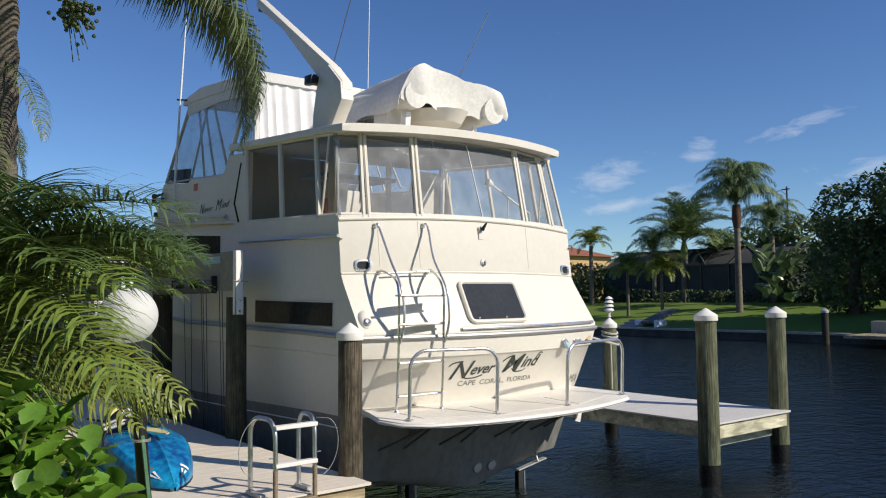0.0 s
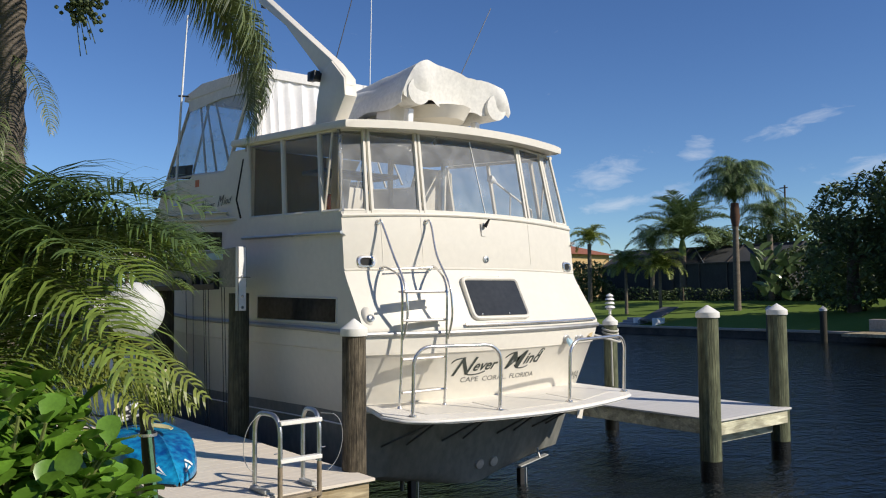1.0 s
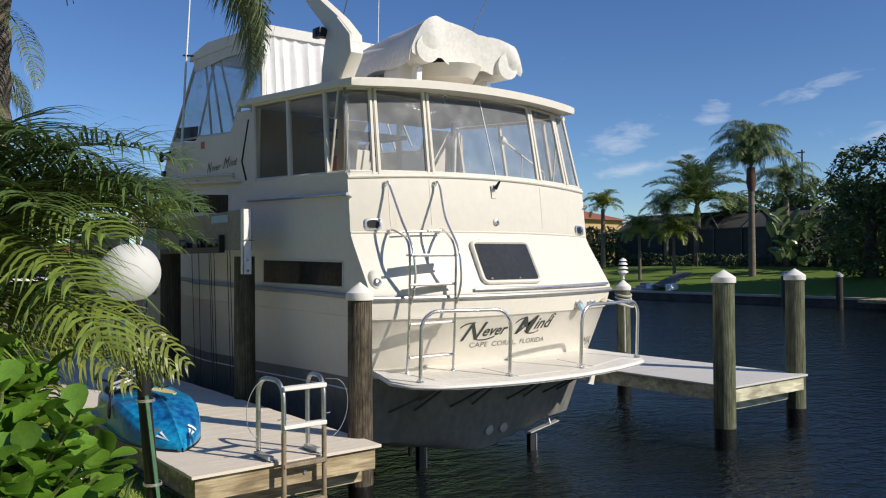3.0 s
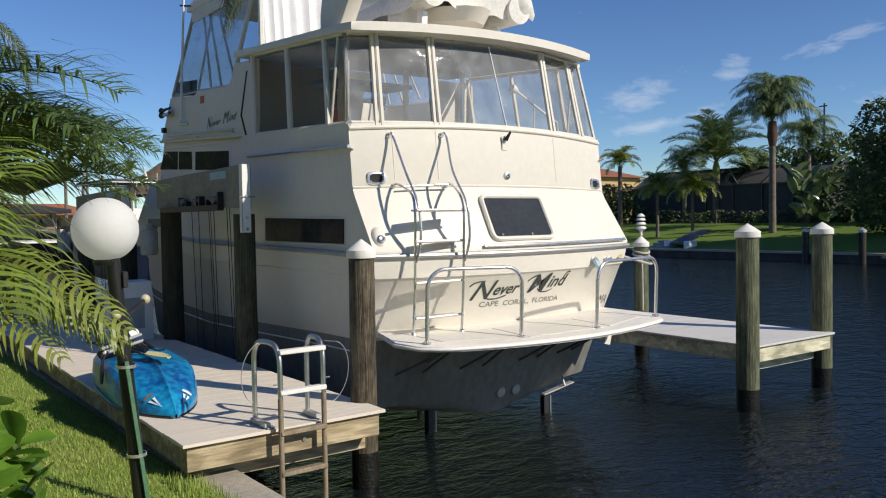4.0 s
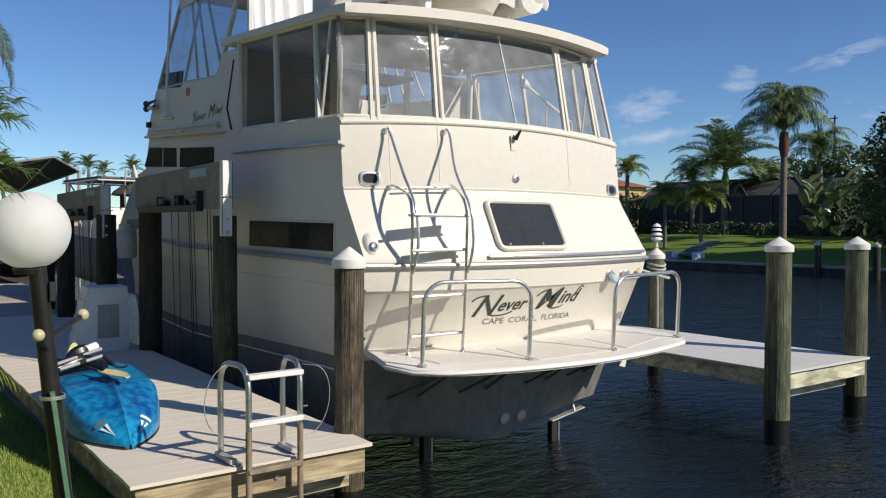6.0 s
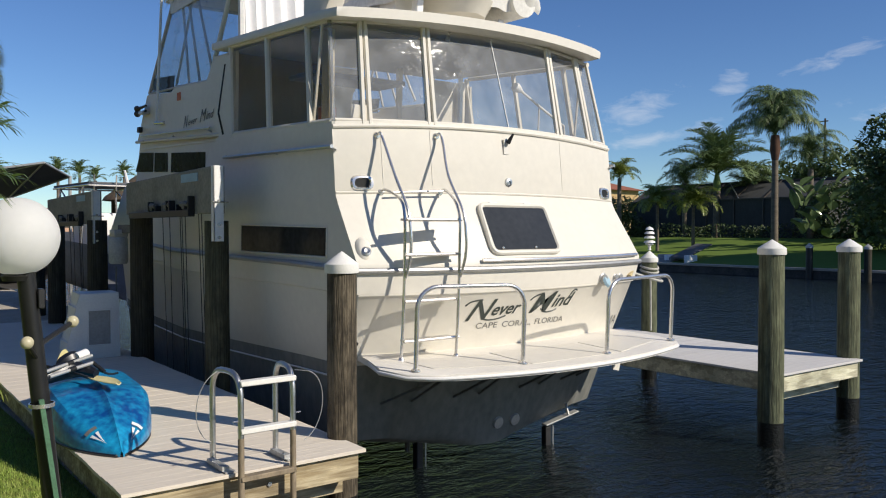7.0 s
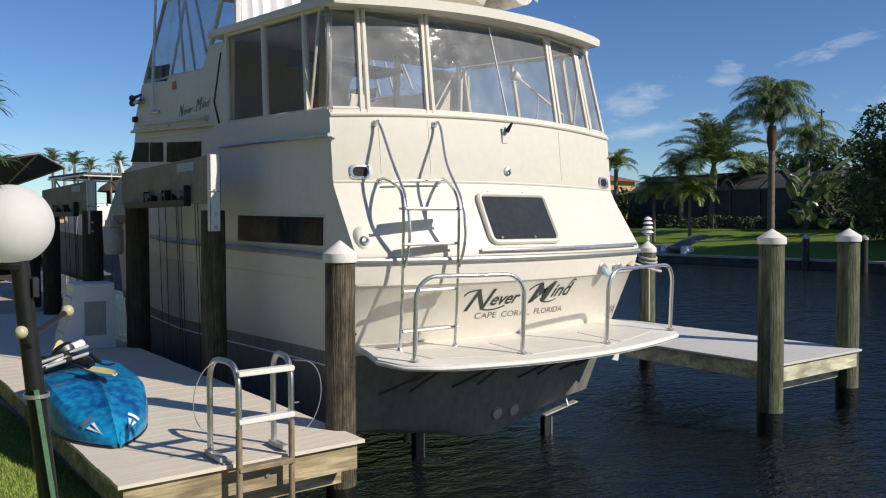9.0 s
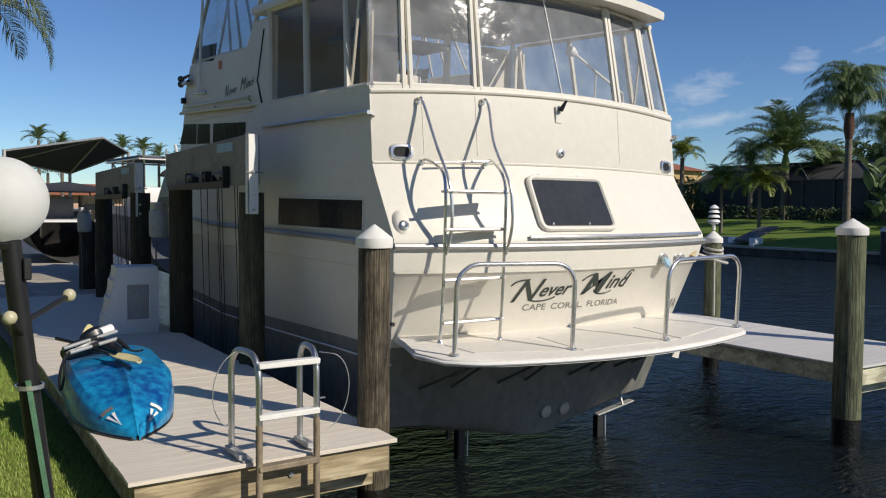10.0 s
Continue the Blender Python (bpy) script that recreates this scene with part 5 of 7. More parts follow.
part("paddle_blade", thicken(grid(blade, lin(-1, 1, 6), lin(0, 1, 8)), 0.008), PADDLE, pd, "pale yellow spoon blade")
part("paddle_blade", thicken(grid(lambda u, v: Vector((-1.76, 3.10, 0.56)) + Vector((0.16 * v, 0.10 * v, 0.06 * math.sin(3.0 * v) + 0.07 * u * math.sin(math.pi * (0.1 + 0.8 * v)))), lin(-1, 1, 6), lin(0, 1, 8)), 0.008), PADDLE, pd, "pale yellow spoon blade")
se = thing("folding_seat", pose(-0.14, -0.17, 0.025), "folded black kayak seat with pale tubes, on the kayak", "seat")
part("seat_pad", tube(smoothed([(-1.98, 2.72, 0.47), (-1.80, 2.80, 0.51), (-1.62, 2.78, 0.52), (-1.50, 2.60, 0.49)], 4), [0.05, 0.07, 0.08, 0.085, 0.09, 0.09, 0.09, 0.085, 0.08, 0.07, 0.06, 0.05, 0.04], 8), KAYBLK, se, "folded black mesh pad")
part("seat_tube", tube([(-1.97, 2.45, 0.53), (-1.50, 2.72, 0.585)], 0.019, 10), ALUP, se, "pale seat tube")
part("seat_tube", tube([(-2.00, 2.60, 0.55), (-1.46, 2.92, 0.63)], 0.019, 10), ALUP, se, "pale seat tube")
part("seat_tube", tube([(-1.50, 2.72, 0.585), (-1.42, 2.60, 0.50)], 0.019, 10), BLACKP, se)
part("tube_clamp", tube([(-1.76, 2.57, 0.555), (-1.70, 2.605, 0.562)], 0.028, 10), BLACKP, se)
part("tube_clamp", tube([(-1.74, 2.755, 0.588), (-1.68, 2.79, 0.597)], 0.028, 10), BLACKP, se)
part("foam_roll", tube([(-1.62, 2.90, 0.63), (-1.50, 2.97, 0.655)], 0.048, 14), WHITE, se)
part("seat_back", tube(smoothed([(-1.78, 2.95, 0.54), (-1.66, 2.95, 0.62), (-1.55, 2.98, 0.60)], 4), [0.04, 0.06, 0.07, 0.07, 0.07, 0.07, 0.06, 0.05, 0.04], 8), KAYBLK, se)
part("strap", tube(smoothed([(-1.97, 2.45, 0.53), (-2.04, 2.40, 0.44), (-2.07, 2.38, 0.30), (-2.05, 2.42, 0.20), (-2.0, 2.55, 0.32), (-1.98, 2.66, 0.48)], 4), 0.012, 6), KAYBLK, se)
part("strap", tube(smoothed([(-1.46, 2.70, 0.51), (-1.36, 2.66, 0.462), (-1.26, 2.70, 0.455)], 4), 0.012, 6), KAYBLK, se)

# garden lamp beside the dock
lm = thing("globe_lamp", pose(0.135, 0.355, -0.035), "garden lamp with a white globe on a leaning black post", "lamp")
GB = Vector((-3.055, -1.145, 1.97))
foot = Vector((-2.80, -1.02, -0.30))
d = (Vector((-3.02, -1.18, 1.76)) - foot)
part("globe", lathe([(0.06, -0.235)] + [(0.236 * math.cos(a), 0.236 * math.sin(a)) for a in lin(-1.30, 1.5708, 26)], 40, at=GB), GLOBE, lm, "white opal plastic globe")
part("globe_collar", lathe([(0, -0.03), (0.085, -0.03), (0.095, 0.0), (0.07, 0.02), (0, 0.02)], 20, at=GB - Vector((0, 0, 0.235))), BLACKP, lm)
part("post", tube([foot, foot + d * 0.5, foot + d], [0.058, 0.055, 0.052], 14), BLACKP, lm, "black painted post")
st = part("support_stake", tube([foot + Vector((0.03, -0.075, 0)), foot + d * 0.62 + Vector((-0.01, -0.075, 0))], 0.020, 4), GREENP, lm, "green steel stake strapped to the post")
for z in (0.60, 0.26):
    c = foot + d * z
    part("hose_clamp", lathe([(0.068, -0.012), (0.075, -0.012), (0.075, 0.012), (0.068, 0.012)], 16, at=c - Vector((0, 0.02, 0))), STEEL, st)
arm0 = foot + d * 0.77
part("cross_arm", tube([arm0 + Vector((0.0, 0.02, 0)), Vector((-2.68, -0.81, 1.395))], 0.017, 8), BLACKP, lm)
part("arm_ball", lathe([(0.040 * math.cos(a), 0.040 * math.sin(a)) for a in lin(-1.5708, 1.5708, 10)], 14, at=(-2.67, -0.80, 1.40)), BRASS, lm, "pale ball finial")
part("cross_arm", tube([arm0 + Vector((0, -0.04, -0.05)), Vector((-3.03, -1.27, 1.33))], 0.012, 8), BLACKP, lm)
part("arm_ball", lathe([(0.038 * math.cos(a), 0.038 * math.sin(a)) for a in lin(-1.5708, 1.5708, 10)], 14, at=(-3.04, -1.30, 1.345)), BRASS, lm, "pale ball finial")
part("bracket", bx(-0.02, 0.02, -0.03, 0.03, -0.06, 0.06, 0.006), BLACKP, lm).location = foot + d * 0.92 + Vector((0.06, -0.03, 0))

# white boarding steps seen from behind
bs = thing("boarding_steps", pose(-0.47, 6.85, 0.0, 0, 0, -4) @ Matrix.Diagonal((1.08, 1.08, 1.08, 1)), "white fibreglass boarding steps standing on the dock", "steps")
part("body", prism([(-0.33, 0.0), (0.32, 0.0), (0.30, 0.93), (-0.24, 0.93), (-0.25, 0.74), (-0.29, 0.74), (-0.30, 0.50), (-0.34, 0.50), (-0.36, 0.25), (-0.40, 0.25), (-0.42, 0.0)], "y", 0.0, 0.55, 0.02), WHITE, bs)
part("back_panel", bx(-0.11, 0.18, -0.006, 0.0, 0.20, 0.68, 0.004), mat("grey_recess", (0.36, 0.36, 0.35), 0.6), bs, "grey recessed back panel")
for a in ((-0.13, 0.20, 0.68, 0.70), (-0.13, 0.20, 0.18, 0.20)):
    part("panel_rim", bx(a[0], a[1], -0.016, 0.0, a[2], a[3], 0.003), WHITE, bs)
for a in (-0.13, 0.18):
    part("panel_rim", bx(a, a + 0.02, -0.016, 0.0, 0.20, 0.68, 0.003), WHITE, bs)

# boat lift: piles, top beams, motors, cables
LIFT_PILES = ((0.18, 6.74, 2.24), (0.18, 9.25, 2.15), (0.18, 12.4, 2.15), (0.18, 14.3, 2.15))
for x, y, z in LIFT_PILES:
    pile(x, y, z, 0.17, PILED, -0.6, cap=False, label="timber lift pile without a cap, coloured dark for shade", group="lift piles")
for (y0, y1, zt, x) in ((3.50, 7.10, 2.78, 0.08), (9.10, 12.7, 2.68, 0.10)):
    lf = thing("lift_beam", pose(0, 0, 0), "cream boat-lift beam with grey cable drum, carried on timber piles", "boat lift", "lift beams")
    part("beam_cover", prism([(y0 + 0.06, zt - 0.60), (y1, zt - 0.56), (y1, zt - 0.06), (y0 + 0.06, zt)], "x", x - 0.02, x + 0.14, 0.01), BEAMC, lf, "flat cream cover panel")
    part("angle_bracket", bx(x - 0.03, x + 0.10, y0, y0 + 0.015, zt - 0.95, zt, 0.004), WHITE, lf, "white aluminium angle plate")
    part("angle_bracket", bx(x - 0.03, x - 0.016, y0, y0 + 0.09, zt - 0.95, zt, 0.004), WHITE, lf)
    for z in (zt - 0.90, zt - 0.74, zt - 0.44):
        part("bolt", tube([(x + 0.035, y0 - 0.02, z), (x + 0.035, y0 + 0.01, z)], 0.022, 8), STEEL, lf)
    part("bolt_rod", tube([(x - 0.06, y0 - 0.01, zt - 0.455), (x + 0.16, y0 - 0.01, zt - 0.455)], 0.009, 6), STEEL, lf)
    part("drum_channel", bx(x - 0.12, x - 0.025, y0 + 0.65, y1 - 0.45, zt - 0.63, zt - 0.54, 0.006), BLACKP, lf, "black channel under the beam")
    for yy, wide_, tall_ in ((0.66, 0.04, 0.24), (1.10, 0.03, 0.14), (1.38, 0.05, 0.20), (1.50, 0.04, 0.20), (1.95, 0.03, 0.14), (2.25, 0.04, 0.20)):
        part("drum_plate", bx(x - 0.11, x - 0.022, y0 + yy, y0 + yy + wide_, zt - 0.60, zt - 0.60 + tall_, 0.006), BLACKP, lf)
    for yy in (0.84, 1.52, 2.14):
        part("drum_shaft", tube([(x - 0.07, y0 + yy - 0.1, zt - 0.46), (x - 0.07, y0 + yy + 0.18, zt - 0.46)], 0.035, 10), GEAR, lf)
        part("bearing_block", bx(x - 0.10, x - 0.024, y0 + yy, y0 + yy + 0.11, zt - 0.53, zt - 0.42, 0.015), GEAR, lf)
    for dy_ in (0.80, 0.90, 1.40, 1.53, 1.60, 2.02, 2.32):
        yy = y0 + dy_
        part("lift_cable", tube([(x + 0.12, yy, zt - 0.5), (x + 0.20, yy + 0.03 - 0.06 * math.sin(9 * dy_), -1.2)], 0.006, 5), RUBBER, lf)
    part("maker_plate", bx(x - 0.026, x - 0.021, y0 + 0.55, y0 + 1.15, zt - 0.17, zt - 0.06), PALEBLUE, lf, "pale blue plain name bar")
    ym = y1 + (0.45 if y1 < 9 else 1.30)
    part("motor_arm", bx(x, x + 0.08, y1 - 0.1, ym + 0.1, zt - 0.86, zt - 0.72, 0.01), GEAR, lf)
    g = part("gear_motor", lathe([(0, 0.0), (0.13, 0.0), (0.15, 0.04), (0.15, 0.40), (0.13, 0.44), (0, 0.44)], 20, at=(x - 0.02, ym, zt - 1.36)), ALUW, lf, "grey-white gear motor housing")
    part("motor_cap", bx(x - 0.12, x + 0.10, ym - 0.13, ym + 0.15, zt - 0.92, zt - 0.80, 0.02), ALUP, g)
    part("conduit", tube([(x - 0.13, ym - 0.25, zt - 1.4), (x - 0.13, ym - 0.25, -0.4)], 0.012, 6), GEAR, g)
# uprights of the cradle that carries the hull
for x, y, zt in ((3.95, 1.58, -0.70), (1.95, 1.80, -0.52)):
    cr = thing("lift_cradle", pose(x, y, 0), "dark steel upright of the lift cradle standing in the water", "boat lift", "lift cradles")
    part("upright", bx(-0.05, 0.05, -0.05, 0.05, -2.3, zt, 0.01), RUBBER, cr)
    part("guide_rod", tube([(0.085, -0.04, -2.3), (0.085, -0.04, zt)], 0.010, 6), ALUP, cr)
# mooring lines
rp = thing("mooring_line", pose(0, 0, 0), "yellow mooring rope from the transom corner to the pile", "rope")
part("rope", tube(smoothed([(5.407, 1.259, 1.568), (5.183, 1.117, 1.436), (4.959, 0.998, 1.326)], 5), 0.034, 8), ROPE, rp)
rp2 = thing("mooring_line", pose(0, 0, 0), "white rope tied round the lamp pile", "rope")
part("rope", tube([(9.04 + 0.165 * math.cos(a), 3.82 + 0.165 * math.sin(a), 1.12 + 0.012 * a + 0.05 * math.sin(a)) for a in lin(0, 12.5, 40)], 0.024, 6), ROPEW, rp2)
part("rope", tube(smoothed([(8.90, 3.72, 1.12), (7.4, 2.3, 1.10), (5.136, 1.498, 1.461)], 6), 0.022, 6), ROPEW, rp2)
part("rope_tail", tube(smoothed([(8.92, 3.70, 1.12), (8.88, 3.66, 0.6), (8.89, 3.66, 0.02)], 5), 0.020, 6), ROPEW, rp2)


# ---- planting ----
def frond_mesh(name, L, a0, a1, pairs, leaf, width, sweep, droop, material, seed=1, start=0.12, vee=0.5):
    """One feather frond along +x: an arched rib with two rows of narrow, drooping leaflets."""
    rnd = random.Random(seed)
    n = 26
    pts, ang, p = [], [], Vector((0, 0, 0))
    for i in range(n + 1):
        t = i / n
        a = radians(a0 + (a1 - a0) * t ** 1.15)
        ang.append(a)
        pts.append(p.copy())
        p = p + Vector((math.cos(a), 0.0, math.sin(a))) * (L / n)
    verts, faces = [], []
    def strip(cs, ws, nrm):
        b = len(verts)
        for c, w in zip(cs, ws):
            verts.append(tuple(c - nrm * w))
            verts.append(tuple(c + nrm * w))
        for k in range(len(cs) - 1):
            faces.append((b + 2 * k, b + 2 * k + 1, b + 2 * k + 3, b + 2 * k + 2))
    # rib: three-sided taper
    for k in range(n):
        r0, r1 = 0.016 * L / 2 * (1 - k / n) + 0.002, 0.016 * L / 2 * (1 - (k + 1) / n) + 0.002
        b = len(verts)
        for q, r in ((pts[k], r0), (pts[k + 1], r1)):
            for o in ((0, r, 0), (0, -r, 0), (0, 0, -1.4 * r)):
                verts.append(tuple(q + Vector(o)))
        for j in range(3):
            faces.append((b + j, b + (j + 1) % 3, b + 3 + (j + 1) % 3, b + 3 + j))
    for i in range(pairs):
        t = start + (1 - start) * (i + 0.5) / pairs
        f = t * n
        k = min(n - 1, int(f))
        q = pts[k].lerp(pts[k + 1], f - k)
        a = ang[k]
        fwd = Vector((math.cos(a), 0, math.sin(a)))
        up = Vector((-math.sin(a), 0, math.cos(a)))
        ll = leaf * (math.sin(math.pi * min(1, 0.18 + 0.80 * t)) ** 0.6) * rnd.uniform(0.85, 1.1)
        for s in (-1, 1):
            dirv = (fwd * (sweep + 0.25 * t) + Vector((0, s, 0)) + up * vee * rnd.uniform(0.5, 1.2) + Vector((rnd.gauss(0, 0.10), rnd.gauss(0, 0.05), rnd.gauss(0, 0.12)))).normalized()
            if rnd.random() < 0.05:
                continue
            cs, c, dv_ = [q], q.copy(), dirv.copy()
            for m in range(4):
                c = c + dv_ * ll / 4
                cs.append(c.copy())
                dv_ = (dv_ + Vector((0, 0, -droop * (0.6 + 0.5 * m) * rnd.uniform(0.7, 1.3)))).normalized()
            nrm = (cs[1] - cs[0]).cross(up).normalized()
            if nrm.length < 0.1:
                nrm = fwd
            strip(cs, [width * 0.5, width, width * 0.9, width * 0.6, 0.0006], nrm)
    me = bpy.data.meshes.new(name)
    me.from_pydata(verts, [], faces)
    me.materials.append(material)
    return me


def put_frond(me, parent, base, az, tilt=0.0, roll=0.0, k=1.0, label=""):
    ob = new("frond", me)
    ob.parent = parent
    ob.matrix_basis = Matrix.Translation(base) @ pose(0, 0, 0, 0, 0, az) @ pose(0, 0, 0, 0, -tilt, 0) @ pose(0, 0, 0, roll, 0, 0) @ Matrix.Diagonal((k, k, k, 1))
    return tagged(ob, label)


# clump palm beside the camera's path: green arching fronds, low ones tinted yellow for sunlight
ap = thing("clump_palm", pose(-4.63, -2.93, -0.125), "green clump palm with arching feather fronds and low ones tinted yellow for sunlight", "palm")
FA = frond_mesh("frond", 1.65, 62, -30, 66, 0.50, 0.0068, 0.45, 0.26, FRONDD, seed=3)
FB = frond_mesh("frond", 1.60, 40, -50, 64, 0.48, 0.0070, 0.36, 0.40, FROND, seed=4)
FC = frond_mesh("frond_low", 1.55, 20, -62, 50, 0.36, 0.0085, 0.20, 1.0, FRONDY, seed=5, vee=0.1)
for (az, z, tilt, roll, k, me) in ((-48, 2.05, 0, 10, 0.98, FA), (-16, 1.95, 2, -8, 0.86, FA), (-70, 1.86, 4, 0, 1.05, FA), (30, 2.1, 12, 0, 0.8, FA), (75, 2.0, 10, 0, 1.0, FA), (-105, 1.7, 4, 12, 1.05, FA), (-85, 1.76, 0, -10, 1.08, FA), (-60, 1.8, 2, 6, 1.05, FA), (-32, 2.0, -4, 4, 0.9, FA),
                                 (-14, 2.12, 9, 14, 0.80, FB), (-7, 1.85, 17, 8, 0.84, FB), (-12, 2.0, 18, -8, 0.78, FB), (-40, 1.78, 4, 6, 0.98, FA), (-26, 1.70, 3, -4, 0.92, FA), (-52, 1.72, 4, 8, 1.0, FA), (-24, 1.85, 6, 0, 0.92, FA), (-38, 2.05, 14, -12, 0.88, FB), (40, 1.8, 0, 6, 0.7, FB), (-75, 1.85, 0, 0, 1.10, FB), (-55, 1.85, 20, -20, 1.0, FB), (-92, 1.6, 6, -8, 1.1, FB), (-115, 1.6, 6, 0, 1.1, FB), (-72, 1.92, 12, 8, 1.05, FB), (-66, 1.78, 4, -8, 1.05, FA), (-78, 1.84, 8, 5, 1.10, FB), (-82, 1.75, 8, 0, 1.15, FA), (-74, 1.55, 22, -10, 1.0, FB),
                                 (8, 1.62, 10, 0, 0.86, FC), (2, 1.70, 4, -6, 0.80, FC), (-46, 1.74, 12, 0, 0.88, FC), (-56, 1.82, 12, 10, 0.98, FC), (-78, 1.66, 12, 0, 1.0, FC), (-60, 1.60, 18, 4, 0.86, FC)):
    put_frond(me, ap, (0.10 * math.cos(radians(az)), 0.10 * math.sin(radians(az)), z), az, tilt, roll, k)
for i in range(7):
    a = i * 0.9
    part("cane", tube([(0.16 * math.cos(a), 0.16 * math.sin(a), 0.2), (0.12 * math.cos(a), 0.12 * math.sin(a), 1.2), (0.10 * math.cos(a), 0.10 * math.sin(a), 2.0)], [0.035, 0.03, 0.02], 8), STEM, ap)

# tall feather palm with drooping crown and fruit
qp = thing("feather_palm", pose(-3.95, -0.89, -0.04), "tall feather palm with a grey ringed trunk and drooping crown", "palm")
bm = bmesh.new()
zs = lin(-0.2, 4.9, 60)
tube([(0.05 * math.sin(z * 0.5), 0.03 * math.cos(z * 0.6), z) for z in zs], [0.118 + 0.012 * math.sin(z * 21) - 0.006 * z for z in zs], 16, bm)
part("trunk", bm, TRUNK, qp, "grey ringed trunk")
FQ = frond_mesh("frond", 2.9, 46, -84, 110, 0.72, 0.0085, 0.30, 0.85, FRONDQ, seed=8, vee=0.6)
FQ2 = frond_mesh("frond", 2.5, 60, -60, 90, 0.62, 0.0085, 0.30, 0.75, FRONDQ, seed=9, vee=0.7)
for i, (az, tilt, k) in enumerate(((-22, -29, 0.96), (-14, -27, 0.95), (-18, -22, 0.93), (-4, -20, 0.92), (50, 34, 1), (95, 8, 1), (140, -6, 1), (185, 4, 1), (228, -4, 1), (262, -18, 0.95), (300, 2, 0.9), (330, 14, 0.8), (4, -12, 0.95), (85, -16, 0.9), (165, 20, 1), (210, 22, 1))):
    put_frond(FQ if i % 2 == 0 or i < 4 else FQ2, qp, (0.10 * math.cos(radians(az)), 0.10 * math.sin(radians(az)), 4.80), az, tilt, 0, k)
fb = bmesh.new()
rnd = random.Random(4)
for i in range(170):
    c = Vector((0.47 + rnd.gauss(0, 0.065), -0.30 + rnd.gauss(0, 0.065), 4.38 - abs(rnd.gauss(0, 0.09))))
    r = bmesh.ops.create_icosphere(fb, subdivisions=1, radius=0.018)
    for v in r["verts"]:
        v.co += c
for i in range(16):
    e = Vector((0.47 + rnd.gauss(0, 0.06), -0.30 + rnd.gauss(0, 0.06), 4.3 - abs(rnd.gauss(0, 0.15))))
    tube([(0.1, -0.05, 4.75), (0.40, -0.22, 4.62), tuple(e)], 0.005, 4, fb)
tagged(part("hanging_fruit", fb, FRUIT, qp, "hanging bunch of small green fruit"), kind="stuff")
garden_palm = thing("feather_palm", pose(-3.1, 14.5, 0), "tall feather palm in the garden beyond the dock", "palm")
part("trunk", tube([(0, 0, -0.4), (0.05, 0.03, 3.0), (0, 0, 6.2)], [0.19, 0.15, 0.12], 14), TRUNK, garden_palm)
for i in range(15):
    az = 24 * i - 10
    put_frond(FQ, garden_palm, (0.1 * math.cos(radians(az)), 0.1 * math.sin(radians(az)), 6.1), az, (-14, 6, -2)[i % 3], 0, 1.18)
# dry fibre strips hanging by the trunk
FD = frond_mesh("frond", 1.5, -30, -85, 40, 0.34, 0.008, 0.3, 0.8, FRONDQ, seed=12)
for az, z in ((-70, 3.9), (250, 3.5), (-100, 3.3)):
    put_frond(FD, qp, (0.12 * math.cos(radians(az)), 0.12 * math.sin(radians(az)), z), az, 0, 0, 0.55)


def broad_leaf():
    """Thick spoon-shaped leaf along +x, folded along its midrib."""
    vs, fs = [], []
    prof = ((0.0, 0.006), (0.12, 0.016), (0.35, 0.036), (0.62, 0.048), (0.85, 0.042), (0.97, 0.020), (1.0, 0.0))
    for t, w in prof:
        x = 0.125 * t
        z = -0.020 * t * t
        vs += [(x, -w, z + 0.25 * w), (x, 0, z), (x, w, z + 0.25 * w)]
    for i in range(len(prof) - 1):
        for j in range(2):
            fs.append((3 * i + j, 3 * i + j + 1, 3 * i + j + 4, 3 * i + j + 3))
    me = bpy.data.meshes.new("leaf")
    me.from_pydata(vs, [], fs)
    me.materials.append(CLUSIA)
    me.shade_smooth()
    return me


bush = thing("broadleaf_shrub", pose(-4.67, -4.33, -0.02), "bright green shrub with thick spoon-shaped leaves", "shrub")
LEAF = broad_leaf()
rnd = random.Random(11)
stems = bmesh.new()
count = 0
for i in range(60):
    az, el = rnd.uniform(-150, 60), rnd.uniform(-20, 62)
    tip = Vector((0.62 * math.cos(radians(az)) * math.cos(radians(el)), 0.62 * math.sin(radians(az)) * math.cos(radians(el)), 1.10 + 0.76 * math.sin(radians(el)))) * rnd.uniform(0.86, 1.0)
    base = Vector((tip.x * 0.25, tip.y * 0.25, 0.9))
    tube([base, base.lerp(tip, 0.6) + Vector((0, 0, 0.04)), tip], [0.012, 0.009, 0.006], 5, stems)
    dirv = (tip - base).normalized()
    for j in range(3):
        p = tip - dirv * 0.07 * j
        a = rnd.uniform(0, 6.28)
        for k in range(2):
            if count >= 298:
                break
            ob = new("leaf", LEAF)
            ob.parent = bush
            side = dirv.orthogonal().normalized()
            side.rotate(Matrix.Rotation(a + math.pi * k + j * 1.57, 3, dirv))
            out = (side * 0.85 + dirv * (0.75 - 0.2 * j) + Vector((0, 0, 0.25))).normalized()
            q = out.to_track_quat("X", "Z")
            s = rnd.uniform(0.70, 1.02) * (1 - 0.10 * (2 - j) * 0.5)
            ob.matrix_basis = Matrix.LocRotScale(p, q, (s, s, s)) @ pose(0, 0, 0, rnd.uniform(-25, 25), 0, 0)
            count += 1
tagged(part("stem_tangle", stems, STEM, bush, "yellow-green stems"), kind="stuff")
